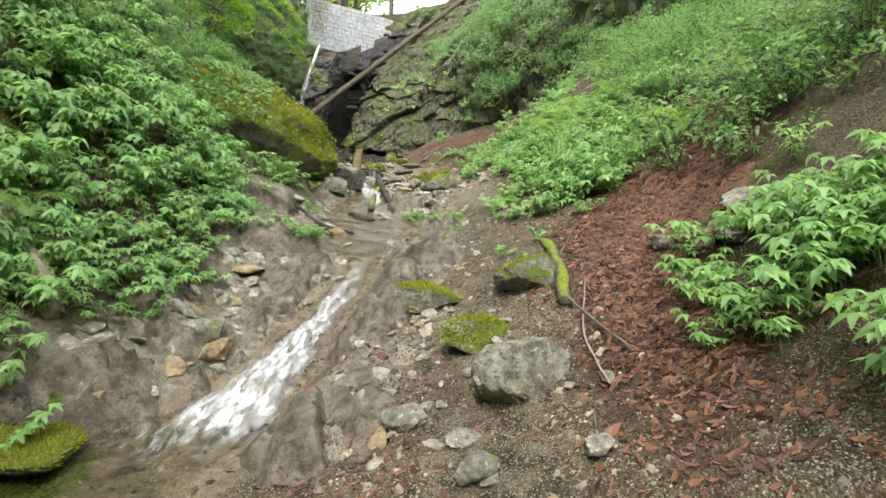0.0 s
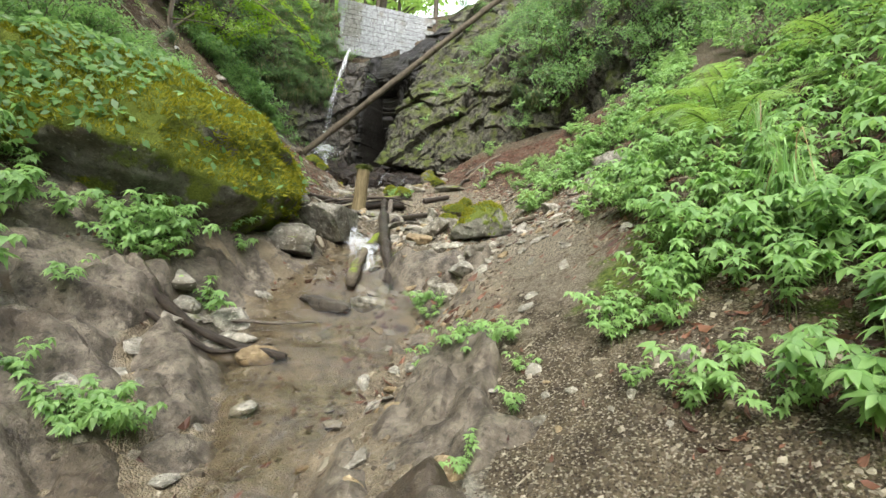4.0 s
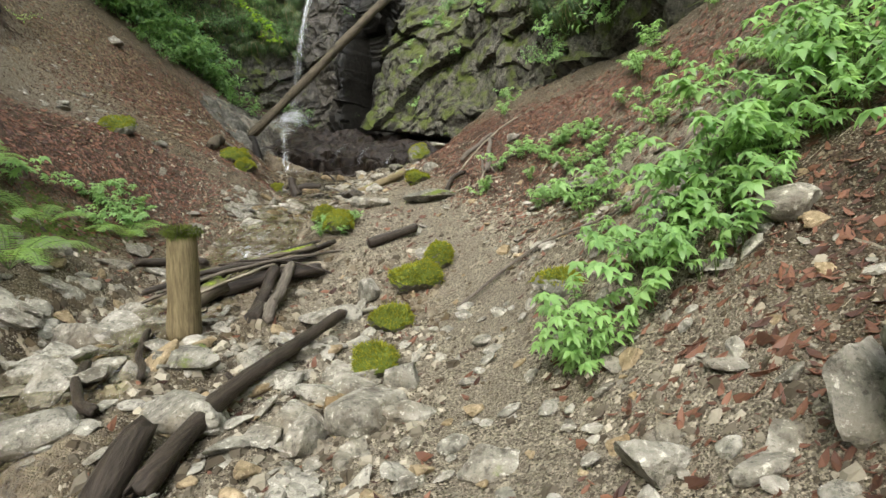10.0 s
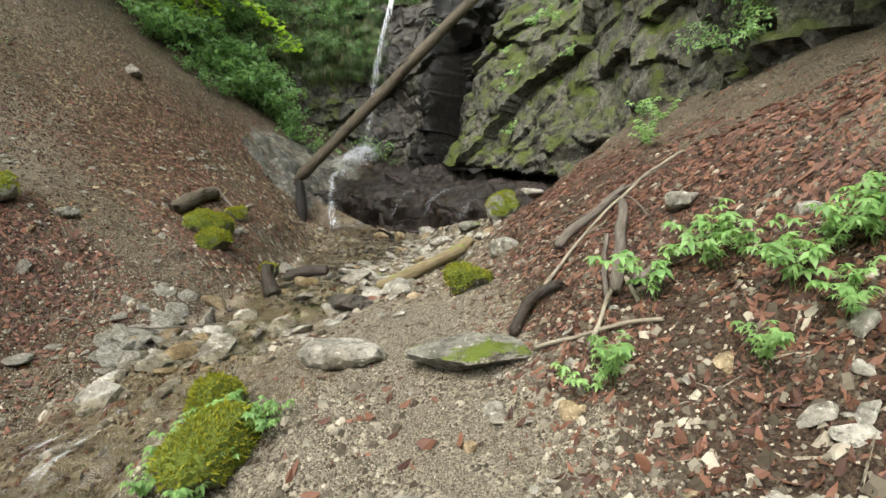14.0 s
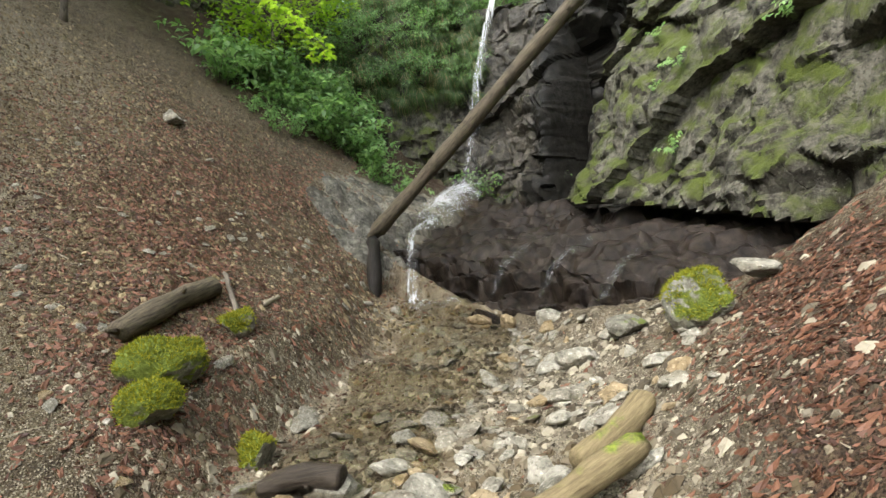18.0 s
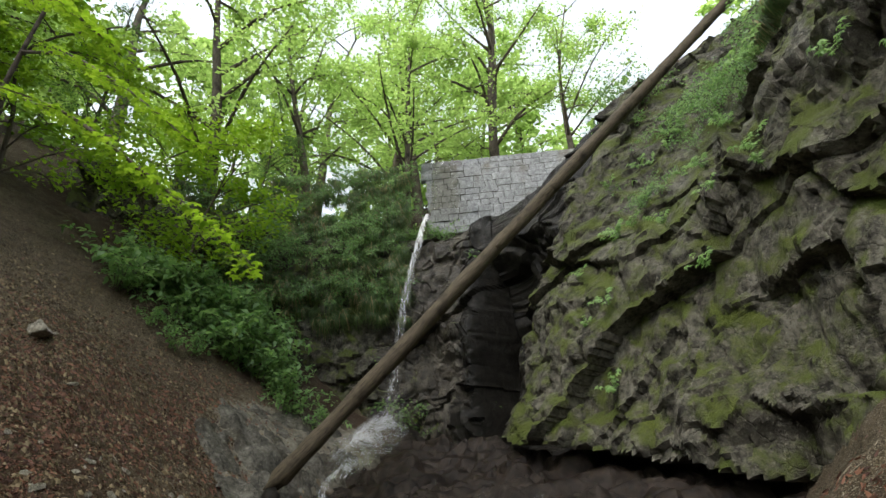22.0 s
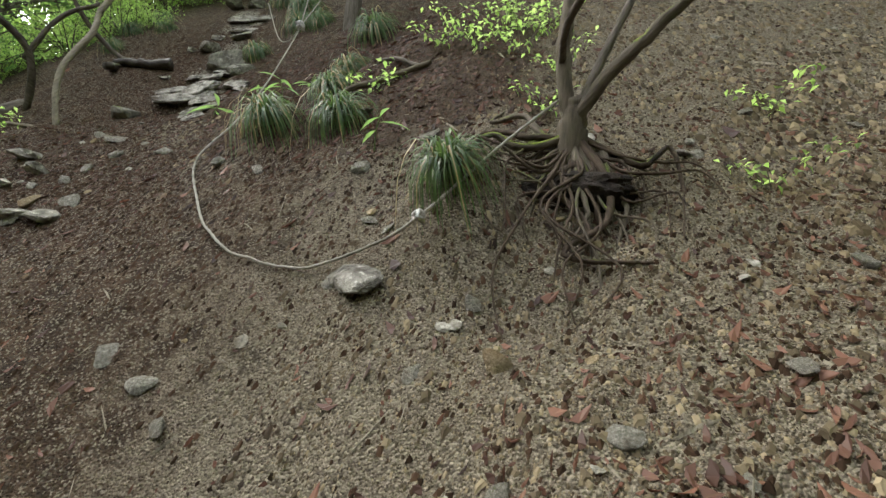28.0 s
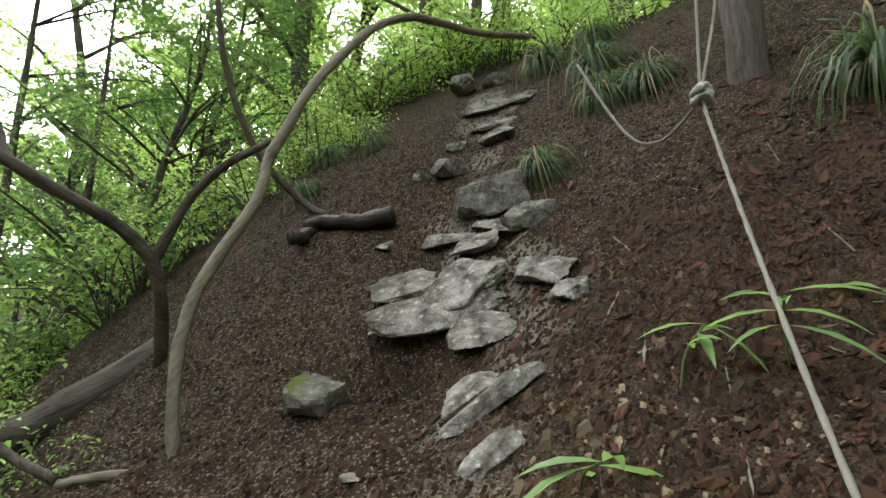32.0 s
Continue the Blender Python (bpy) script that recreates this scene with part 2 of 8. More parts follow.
    mo = step_mask(t, calc(t, "ADD", att("moss"), calc(t, "MULTIPLY", calc(t, "SUBTRACT", noise_tex(t, co, 4, 6), 0.5), 1.3)), 0.4, 0.65)
    c = mixc(t, mo, c, ramp(t, noise_tex(t, co, 40, 3), 0.3, 0.7, (0.03, 0.05, 0.01), (0.12, 0.15, 0.03)))
    # the western scree and the ridge are browner and darker
    c = mixc(t, calc(t, "MULTIPLY", att("west"), 0.2), c, mixc(t, mid, (0.03, 0.019, 0.011), (0.095, 0.066, 0.037)))
    r = calc(t, "SUBTRACT", 0.92, calc(t, "MULTIPLY", wm, 0.5))
    h = calc(t, "ADD", calc(t, "MULTIPLY", fine, 0.5), calc(t, "MULTIPLY", calc(t, "SUBTRACT", 1.0, cell.outputs["Distance"]), 0.5))
    h = calc(t, "ADD", h, calc(t, "MULTIPLY", lc.outputs["Distance"], 0.3))
    finish(t, c, r, h, 0.9, 0.035, 0.12)
    return m


def water_material(name, foam_scale=(16, 5, 6), foam_bias=0.0, sheen=1.0):
    """Shallow running water: clear and glossy, breaking into white where the attribute foam is high."""
    m, t = nodes_of(name)
    co = coords(t)
    a = t.nodes.new("ShaderNodeAttribute")
    a.attribute_name = "foam"
    n = noise_tex(t, co, 1.0, 7, 0.7, foam_scale)
    mask = step_mask(t, calc(t, "ADD", calc(t, "MULTIPLY", a.outputs["Fac"], 1.0), calc(t, "ADD", calc(t, "SUBTRACT", n, 0.5 - foam_bias), 0.0)), 0.42, 0.95)
    bump = nd(t, "ShaderNodeBump", Strength=0.5, Distance=0.03)
    t.links.new(noise_tex(t, co, 1.0, 4, 0.6, (14, 10, 10)), bump.inputs["Height"])
    gl = nd(t, "ShaderNodeBsdfGlossy", Roughness=0.14 if sheen == 1.0 else 0.35)
    t.links.new(bump.outputs[0], gl.inputs["Normal"])
    tr = t.nodes.new("ShaderNodeBsdfTransparent")
    tr.inputs[0].default_value = (0.86, 0.84, 0.78, 1)
    fr = nd(t, "ShaderNodeFresnel", IOR=1.33)
    t.links.new(bump.outputs[0], fr.inputs["Normal"])
    m1 = t.nodes.new("ShaderNodeMixShader")
    t.links.new(calc(t, "MULTIPLY", fr.outputs[0], sheen), m1.inputs[0])
    t.links.new(tr.outputs[0], m1.inputs[1])
    t.links.new(gl.outputs[0], m1.inputs[2])
    white = nd(t, "ShaderNodeBsdfPrincipled", Roughness=0.4)
    white.inputs["Base Color"].default_value = (0.85, 0.87, 0.88, 1)
    m2 = t.nodes.new("ShaderNodeMixShader")
    t.links.new(calc(t, "MULTIPLY", mask, 0.85), m2.inputs[0])
    t.links.new(m1.outputs[0], m2.inputs[1])
    t.links.new(white.outputs[0], m2.inputs[2])
    o = t.nodes.new("ShaderNodeOutputMaterial")
    t.links.new(m2.outputs[0], o.inputs[0])
    return m


GROUND = ground_material()
ROCK = rock_material("grey_rock", (0.085, 0.078, 0.06), (0.31, 0.29, 0.235), 0.2)
ROCK_BARE = rock_material("pale_rock", (0.12, 0.11, 0.085), (0.42, 0.39, 0.32), 0.0)
ROCK_RIDGE = rock_material("ridge_bedrock", (0.07, 0.06, 0.045), (0.44, 0.41, 0.35), 0.3, moss_dir=0.1)
ROCK_STEP = rock_material("path_rock", (0.10, 0.088, 0.066), (0.40, 0.37, 0.30), 0.1)
# earth with the shade under the roots put into its colour
SOIL_SHADED = rock_material("dark_soil", (0.012, 0.009, 0.007), (0.05, 0.036, 0.026), 0.0, lichen=0)
ROCK_TAN = rock_material("tan_rock", (0.15, 0.11, 0.06), (0.36, 0.28, 0.17), 0.0)
ROCK_WET = rock_material("wet_rock", (0.035, 0.03, 0.024), (0.13, 0.11, 0.085), 0.0, 0.9)
ROCK_MOSS = rock_material("mossy_rock", (0.11, 0.105, 0.08), (0.32, 0.305, 0.25), 0.46)
BOULDER_MOSS = rock_material("moss_covered_boulder", (0.075, 0.07, 0.055), (0.2, 0.19, 0.15), 0.66, moss_dir=0.2)
MOSS = rock_material("thick_moss", (0.09, 0.085, 0.06), (0.24, 0.23, 0.18), 0.7, moss_dir=0.5)
CLIFF = rock_material("cliff_rock", (0.016, 0.014, 0.01), (0.2, 0.187, 0.145), 0.49, 0.3, True, 0.14, crack_depth=0.3, moss_tone=0.6, moss_soft=0.2)
ROCK_BANK = rock_material("bank_rock", (0.04, 0.036, 0.028), (0.21, 0.195, 0.155), 0.12, 0.2, True, 0.2, crack_depth=0.4)
BEDROCK = rock_material("stream_bedrock", (0.04, 0.031, 0.021), (0.25, 0.21, 0.155), 0.16, 0.6, True, 0.2)
CLIFF_WET = rock_material("wet_cliff_rock", (0.016, 0.014, 0.011), (0.115, 0.1, 0.076), 0.3, 0.7, True, 0.25, crack_depth=0.2)
# wet rock, coloured near black for the shade deep in the cleft
CLIFF_SHADED = rock_material("black_wet_rock", (0.005, 0.005, 0.004), (0.034, 0.03, 0.024), 0.1, 0.9, True, 0.2)
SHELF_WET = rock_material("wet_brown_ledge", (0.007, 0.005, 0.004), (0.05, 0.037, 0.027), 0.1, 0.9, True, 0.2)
LEAF_HERB = leaf_material("herb_leaf", (0.14, 0.265, 0.075), (0.27, 0.43, 0.14))
MOSS_FUR = leaf_material("moss_tuft", (0.125, 0.14, 0.014), (0.31, 0.305, 0.036), 0.25, 0.8, gloss=0.05)
LEAF_FERN = leaf_material("fern_leaf", (0.12, 0.22, 0.04), (0.2, 0.32, 0.07))
LEAF_SHRUB = leaf_material("shrub_leaf", (0.08, 0.17, 0.05), (0.19, 0.32, 0.10), 0.5)
LEAF_TREE = leaf_material("tree_leaf", (0.17, 0.29, 0.07), (0.34, 0.47, 0.16), 0.75)
LEAF_MAPLE = leaf_material("maple_leaf", (0.12, 0.24, 0.02), (0.22, 0.36, 0.04), 0.55)
LEAF_NEEDLE = leaf_material("needle_leaf", (0.06, 0.13, 0.035), (0.14, 0.24, 0.07), 0.55)
BLADE = leaf_material("sedge_blade", (0.04, 0.085, 0.025), (0.11, 0.17, 0.05), 0.35, 0.42)
CRUMB = leaf_material("soil_crumb", (0.015, 0.009, 0.005), (0.075, 0.044, 0.026), 0.0, 0.9, gloss=0.05)
BLADE_DRY = leaf_material("dry_blade", (0.22, 0.17, 0.07), (0.4, 0.32, 0.16), 0.3, 0.5)
DEAD_LEAF = leaf_material("dead_leaf", (0.034, 0.015, 0.009), (0.21, 0.098, 0.057), 0.12, 0.5, gloss=0.2)
DEAD_DARK = leaf_material("old_dead_leaf", (0.015, 0.007, 0.004), (0.105, 0.044, 0.023), 0.1, 0.6, gloss=0.12)
STEM = wood_material("green_stem", (0.06, 0.09, 0.03), (0.12, 0.15, 0.05))
BARK = wood_material("grey_bark", (0.045, 0.036, 0.028), (0.16, 0.135, 0.105), 0.02)
BARK_PALE = wood_material("pale_branch", (0.12, 0.10, 0.07), (0.30, 0.26, 0.19), 0.0)
BARK_MOSS = wood_material("mossy_bark", (0.05, 0.042, 0.03), (0.15, 0.12, 0.085), 0.22)
BARK_DEEP = wood_material("moss_covered_bark", (0.04, 0.034, 0.024), (0.12, 0.1, 0.07), 0.3)
ROOT = wood_material("brown_root", (0.02, 0.014, 0.009), (0.1, 0.07, 0.046), 0.06)
LOG = wood_material("fallen_log", (0.022, 0.018, 0.012), (0.125, 0.1, 0.067), 0.08)
WOOD_BLACK = wood_material("black_rotten_wood", (0.004, 0.003, 0.002), (0.022, 0.017, 0.013), 0.0, 0.65)
WOOD_WET = wood_material("wet_dark_wood", (0.009, 0.007, 0.005), (0.058, 0.044, 0.032), 0.04, 0.45)
WOOD_POST = wood_material("weathered_post_wood", (0.075, 0.055, 0.028), (0.235, 0.185, 0.10), 0.16)
ROPE = wood_material("hemp_rope", (0.22, 0.2, 0.155), (0.46, 0.43, 0.36), 0, 0.9, (60, 60, 60))
ROPE_WHITE = wood_material("frayed_rope", (0.45, 0.43, 0.38), (0.75, 0.73, 0.68), 0, 0.9, (60, 60, 60))
# grey masonry lightened in colour in place of the mist before it
DAM_HAZED = rock_material("dam_masonry", (0.19, 0.195, 0.195), (0.42, 0.425, 0.42), 0.1)
WATER = water_material("running_water")
FALL = water_material("falling_water", (34, 34, 2.2), 0.0, 0.08)


def gravel_material(name, dark, light):
    """Broken chips from nearly black to nearly white, each of one stone."""
    m, t = nodes_of(name)
    co = coords(t)
    c = ramp(t, calc(t, "POWER", random_of(t, "isl"), 2.0), 0.0, 1.0, dark, light)
    c = mixc(t, calc(t, "MULTIPLY", step_mask(t, noise_tex(t, co, 1.1, 4), 0.5, 0.62), 0.5), c, (0.115, 0.082, 0.042))
    c = mixc(t, calc(t, "MULTIPLY", noise_tex(t, co, 90, 3), 0.4), c, (0.05, 0.04, 0.03))
    finish(t, c, 0.85, gloss=0.1)
    return m


GRAVEL = gravel_material("gravel_chip", (0.045, 0.035, 0.022), (0.40, 0.355, 0.265))
GRAVEL_BROWN = gravel_material("brown_gravel_chip", (0.042, 0.03, 0.015), (0.3, 0.235, 0.14))

GRAVEL_DARK = gravel_material("dark_gravel_chip", (0.016, 0.01, 0.006), (0.15, 0.105, 0.065))

# ---- the plan: a gully in cross-sections ----
STATION = np.array([-3, 0, 2, 4, 6, 8, 10, 12, 14, 16, 18, 20, 23.0])
AXIS_X = np.array([-2.2, -2.1, -2.0, -1.6, -1.15, -1.3, -1.75, -2.4, -3.0, -3.2, -3.9, -4.8, -5.5])
OFFSET = np.array([-10, -7.5, -5.5, -3.8, -2.4, -1.2, 0, 1.2, 2.4, 4, 6.5])
# heights across the gully at each station, from far up the left bank to the axis, then up the right bank
LEFT_BANK = [
    [10.83, 7.49, 4.98, 3.1, 1.78],
    [11.71, 7.98, 5.35, 3.41, 2.02],
    [12.16, 8.16, 5.56, 3.65, 2.16],
    [12.35, 8.23, 5.75, 3.9, 2.45],
    [11.91, 8.5, 6.02, 4.16, 2.78],
    [11.52, 9.02, 6.51, 4.55, 3.15],
    [11.45, 8.61, 7.2, 5.13, 3.85],
    [12.06, 8.91, 7.1, 5.63, 4.41],
    [11.37, 9.76, 7.55, 5.49, 4.7],
    [11.47, 9.46, 7.19, 5.78, 4.91],
    [11.84, 9.54, 7.85, 6.26, 5.21],
    [12.35, 10.18, 8.32, 6.69, 5.36],
    [13.37, 11.01, 8.84, 7.14, 6.16],
]
RIGHT_BANK = [
    [0.82, 0.05, -0.51, -0.85, -0.97, -0.54],
    [0.96, -0.16, -0.45, -0.2, 0.47, 2.72],
    [0.98, 0.09, -0.02, 0.32, 1.28, 4.28],
    [1.12, 0.5, 0.77, 1.2, 1.9, 5.35],
    [1.62, 1.29, 1.6, 2.21, 3.16, 5.81],
    [2.35, 1.87, 2.15, 2.88, 3.98, 6.1],
    [3.09, 2.65, 2.67, 3.0, 4.09, 6.13],
    [3.39, 3.06, 2.91, 3.11, 4.36, 6.67],
    [3.77, 3.53, 3.55, 3.62, 4.25, 6.71],
    [4.29, 3.99, 4.02, 4.39, 5.2, 6.95],
    [4.46, 4.08, 4.17, 4.83, 5.57, 6.67],
    [4.7, 4.43, 4.5, 4.81, 5.84, 6.89],
    [5.58, 5.2, 5.06, 5.15, 5.83, 7.1],
]

BANKS = np.hstack([np.array(LEFT_BANK), np.array(RIGHT_BANK)])
# foot line of the rock wall that closes the gully: x, y, height of its crest
WALL = [(-14.5, 20.3, 13.5), (-12.3, 22.3, 12.0), (-10.4, 23.7, 11.4), (-8.6, 24.7, 11.2), (-7.2, 25.0, 11.0), (-6.1, 24.7, 11.3), (-4.4, 23.1, 14.5),
        (-2.3, 21.9, 17.0), (-1.2, 20.9, 17.2), (-0.1, 19.6, 17.0), (1.6, 17.9, 16.5), (3.3, 15.9, 15.8), (4.8, 13.4, 15.0), (6.3, 10.5, 14.0), (8.0, 6.5, 13.0)]
STREAM = [(-2.2, -3), (-2.1, 0), (-1.9, 2.4), (-1.35, 3.3), (-1.12, 4.5), (-0.95, 5.6), (-1.1, 6.7), (-1.3, 7.6), (-1.35, 8.6), (-1.5, 9.5), (-2.1, 10.0),
          (-2.45, 11.0), (-2.6, 12.0), (-2.75, 13.0), (-3.0, 13.9), (-3.2, 15.0), (-3.3, 16.0), (-3.9, 17.2), (-4.4, 18.3), (-4.9, 19.5), (-5.75, 20.1)]
TRACK = [(0, -3), (0, 0), (0.4, 1.8), (0.15, 4), (0.4, 5.7), (0.5, 7), (0.35, 8.6), (0.3, 9.6), (0, 11.4), (-0.4, 13.3), (-1.4, 15.1), (-2.1, 15.6), (-4, 15.6), (-6, 15.55),
         (-7.05, 14), (-7.8, 12.3), (-8.9, 10.6), (-10.0, 9.2), (-11.4, 8.0)]


def spline_weights(knots, x):
    """Weights of a smooth curve through values at the knots, for an array of places."""
    x = np.clip(np.asarray(x, float), knots[0], knots[-1])
    n = len(knots)
    i = np.clip(np.searchsorted(knots, x) - 1, 0, n - 2)
    h = knots[i + 1] - knots[i]
    s = (x - knots[i]) / h
    w = np.zeros((len(x), n))
    k = np.arange(len(x))
    np.add.at(w, (k, i), 2 * s**3 - 3 * s**2 + 1)
    np.add.at(w, (k, i + 1), -2 * s**3 + 3 * s**2)
    for j, g in ((i, s**3 - 2 * s**2 + s), (i + 1, s**3 - s**2)):
        a, b = np.maximum(j - 1, 0), np.minimum(j + 1, n - 1)
        d = h * g / (knots[b] - knots[a])
        np.add.at(w, (k, b), d)
        np.add.at(w, (k, a), -d)
    return w


LATTICE = np.random.RandomState(7).rand(256, 256)


def value_noise(x, y):
    xi, yi = np.floor(x).astype(int), np.floor(y).astype(int)
    fx, fy = x - xi, y - yi
    fx, fy = fx * fx * (3 - 2 * fx), fy * fy * (3 - 2 * fy)
    a, b = LATTICE[xi % 256, yi % 256], LATTICE[(xi + 1) % 256, yi % 256]
    c, d = LATTICE[xi % 256, (yi + 1) % 256], LATTICE[(xi + 1) % 256, (yi + 1) % 256]
    return (a + (b - a) * fx) * (1 - fy) + (c + (d - c) * fx) * fy - 0.5


def fbm(x, y, scale, octaves=4, gain=0.5):
    out, amp = 0, 1.0
    for k in range(octaves):
        out = out + amp * value_noise(x * scale + 17.3 * k, y * scale - 9.1 * k)
        scale, amp = scale * 2.03, amp * gain
    return out


def smooth(a, b, x):
    s = np.clip((x - a) / (b - a), 0, 1)
    return s * s * (3 - 2 * s)


def along(line, x, y):
    """Distance to a plan line, the fraction along it (in segments) and the side (positive: to its left)."""
    best, where, side = np.full(np.shape(x), 1e9), np.zeros(np.shape(x)), np.zeros(np.shape(x))
    for k, (p, q) in enumerate(zip(line[:-1], line[1:])):
        dx, dy = q[0] - p[0], q[1] - p[1]
        s = np.clip(((x - p[0]) * dx + (y - p[1]) * dy) / (dx * dx + dy * dy), 0, 1)
        ex, ey = x - p[0] - s * dx, y - p[1] - s * dy
        d = np.hypot(ex, ey)
        near = d < best
        best, where, side = np.where(near, d, best), np.where(near, k + s, where), np.where(near, np.sign(dx * ey - dy * ex), side)
    return best, where, side


def blobs(x, y, spots):
    out = 0
    for cx, cy, rx, ry, turn, amp in spots:
        c, s = math.cos(radians(turn)), math.sin(radians(turn))
        u, v = ((x - cx) * c + (y - cy) * s) / rx, (-(x - cx) * s + (y - cy) * c) / ry
        out = out + amp * np.exp(-(u * u + v * v))
    return out


LITTER = [(1.45, 3.8, 0.42, 1.2, 8, 1.1), (2.1, 4.85, 0.9, 0.42, 35, 1.1), (3.1, 5.5, 0.6, 0.4, 30, 0.7), (1.2, 2.6, 0.4, 0.8, 0, 0.7), (-0.6, 16.3, 0.8, 2.6, 25, 1.1), (0.4, 14.9, 0.7, 1.4, 40, 0.7), (-1.3, 18.4, 0.5, 1.4, 20, 0.9), (1.6, 10.2, 0.7, 1.4, 0, 0.5),
          (-7.6, 18.0, 1.5, 1.9, 20, 0.55), (-6.4, 17.0, 1.2, 1.1, 0, 0.45), (-5.3, 14.2, 1.3, 1.3, 30, 0.8), (-8.9, 13.2, 0.7, 1.6, 0, 0.9), (-9.8, 12.6, 1.0, 1.6, 0, 1.0), (-5, 12.6, 1.2, 1.0, 0, 0.5),
          (-8.0, 10.9, 0.5, 1.2, 0, 0.45), (-3.1, 1.4, 0.6, 1.0, 0, 0.9), (2.2, 7.6, 1.0, 2.5, 0, 0.5), (-0.2, 3.0, 0.7, 1.2, 0, 0.45), (-4.6, 16.2, 0.7, 0.8, 0, 0.5)]
SCREE = [(-8.9, 11.6, 0.5, 0.6, 0, 1.0), (-8.2, 12.6, 0.4, 0.5, 0, 0.6), (0.3, 10.5, 0.9, 4.0, 8, 1.0), (0.6, 14.0, 1.4, 2.2, 20, 1.0), (-7.6, 15.3, 1.8, 1.8, 0, 0.9), (-9.4, 16.4, 2.0, 1.8, 0, 0.8), (-1.0, 12.4, 1.0, 3.0, 10, 0.9), (-3.2, 17.5, 1.3, 2.4, 25, 1.0), (0.1, 3.0, 1.0, 2.0, 0, 0.5)]


def plan_height(x, y):
    """The bare lie of the land at arrays of places."""
    x, y = np.asarray(x, float), np.asarray(y, float)
    wy = spline_weights(STATION, y)
    u = x - wy @ AXIS_X
    wu = spline_weights(OFFSET, u)
    z = np.einsum("ij,ij->i", wy @ BANKS, wu)
    z = z + np.minimum(0, y - STATION[0]) * 0.22
    over = np.maximum(0, OFFSET[0] - u)
    z = z + 14 * (1 - np.exp(-over / 16)) + np.maximum(0, u - OFFSET[-1]) ** 0.9 * 0.75 * smooth(70, 10, u)
    # hollow under the rock shelf at the foot of the fall
    z = z - 0.5 * smooth(20.3, 20.8, y + 0.12 * (x + 5)) * smooth(-8.0, -7.3, x) * smooth(-1.0, -1.8, x)
    d, w, side = along([p[:2] for p in WALL], x, y)
    back = np.where(side > 0, d, 0)
    crest = np.interp(w, np.arange(len(WALL)), [p[2] for p in WALL])
    steep = np.interp(w, [0, 3.5, 5.5, 14], [0.5, 0.75, 0.75, 0.6])
    high = crest - 1.0 + steep * np.minimum(back, 12) + 0.25 * np.maximum(0, back - 12)
    bench = 7.3 + 1.0 * np.minimum(back, 9) + 0.45 * np.maximum(0, back - 9)
    high = high + (bench - high) * smooth(5.2, 6.2, w)
    start = np.interp(w, [0, 4.3, 4.6, 5.75, 6.1, 14], [0.6, 0.6, 2.9, 2.9, 1.0, 1.0])
    z = z + smooth(start, start + 1.2, back) * np.maximum(0, high - z)
    # the valley side that closes the view down the gully
    return z + 0.42 * np.clip(-y - 9, 0, 45) + 0.3 * np.clip(-x - 24, 0, 40)


def facets(p, size, seed=0.0):
    """Angular relief: every cell of a broken rock face is a plane of its own tilt."""
    q = Vector((p[0] / size + seed, p[1] / size, p[2] / size * 0.85))
    _, cells = noise.voronoi(q)
    c = cells[0]
    h = noise.cell_vector(c * 7.13 + Vector((0.5, 0.5, 0.5)))
    tilt = (h - Vector((0.5, 0.5, 0.5))) * 1.5
    return (q - c).dot(tilt) + (h.x - 0.5) * 0.9


def blocks(p, size, seed=0.0):
    """Relief of a jointed rock: tilted blocks parted by grooves."""
    q = Vector((p[0] / size + seed, p[1] / size, p[2] / size * 0.85))
    d, cells = noise.voronoi(q)
    c = cells[0]
    e = min(1.0, (d[1] - d[0]) / 0.22)
    h = noise.cell_vector(c * 7.13 + Vector((0.5, 0.5, 0.5)))
    tilt = (h - Vector((0.5, 0.5, 0.5))) * 1.3
    return e * e * (3 - 2 * e) * (0.35 + (q - c).dot(tilt) + 0.7 * (h.x - 0.5)) - 0.2


CHANNEL_Y, CHANNEL_W = [-3, 2, 3.2, 4, 6.5, 7.4, 8.4, 8.8, 9.6, 12, 14, 16, 19], [0.75, 0.7, 0.4, 0.28, 0.25, 0.7, 0.65, 0.3, 0.3, 0.45, 0.4, 0.55, 0.7]
BED_S = np.linspace(0, len(STREAM) - 1, 121)
BED_Z = plan_height(np.interp(BED_S, range(len(STREAM)), [p[0] for p in STREAM]), np.interp(BED_S, range(len(STREAM)), [p[1] for p in STREAM]))
for k in range(1, 121):
    BED_Z[k] = max(BED_Z[k], BED_Z[k - 1])


RIDGE_ROCK = [(-9.52, 10.4, 0.22, 0.5, 8, 1.1), (-9.5, 10.98, 0.16, 0.2, 30, 0.9), (-9.08, 10.96, 0.2, 0.09, -20, 1.0), (-9.85, 10.05, 0.14, 0.3, 0, 0.8), (-10.85, 9.25, 0.3, 0.3, 20, 1.0), (-10.4, 9.7, 0.25, 0.2, 0, 0.7), (-11.2, 8.9, 0.3, 0.3, 0, 0.7), (-9.75, 10.75, 0.12, 0.2, 0, 0.6)]


def rockiness(x, y):
    """Where bare bedrock shows."""
    ds, _, _ = along(STREAM, x, y)
    wide = np.clip(smooth(2.5, 1.6, ds) * smooth(9.6, 8.4, y) * smooth(2.2, 3.4, y) * smooth(1.2, 0.4, x), 0, 1)
    dt, _, _ = along(TRACK, x, y)
    wide = wide * (0.15 + 0.85 * smooth(0.25, 0.8, dt))
    return np.clip(wide + blobs(x, y, [(-7.9, 21.8, 1.0, 1.6, 0, 1.3), (-7.2, 20.3, 0.5, 0.5, 0, 0.8), (-0.2, 4.9, 0.5, 1.6, 0, 0.4)] + RIDGE_ROCK), 0, 1)


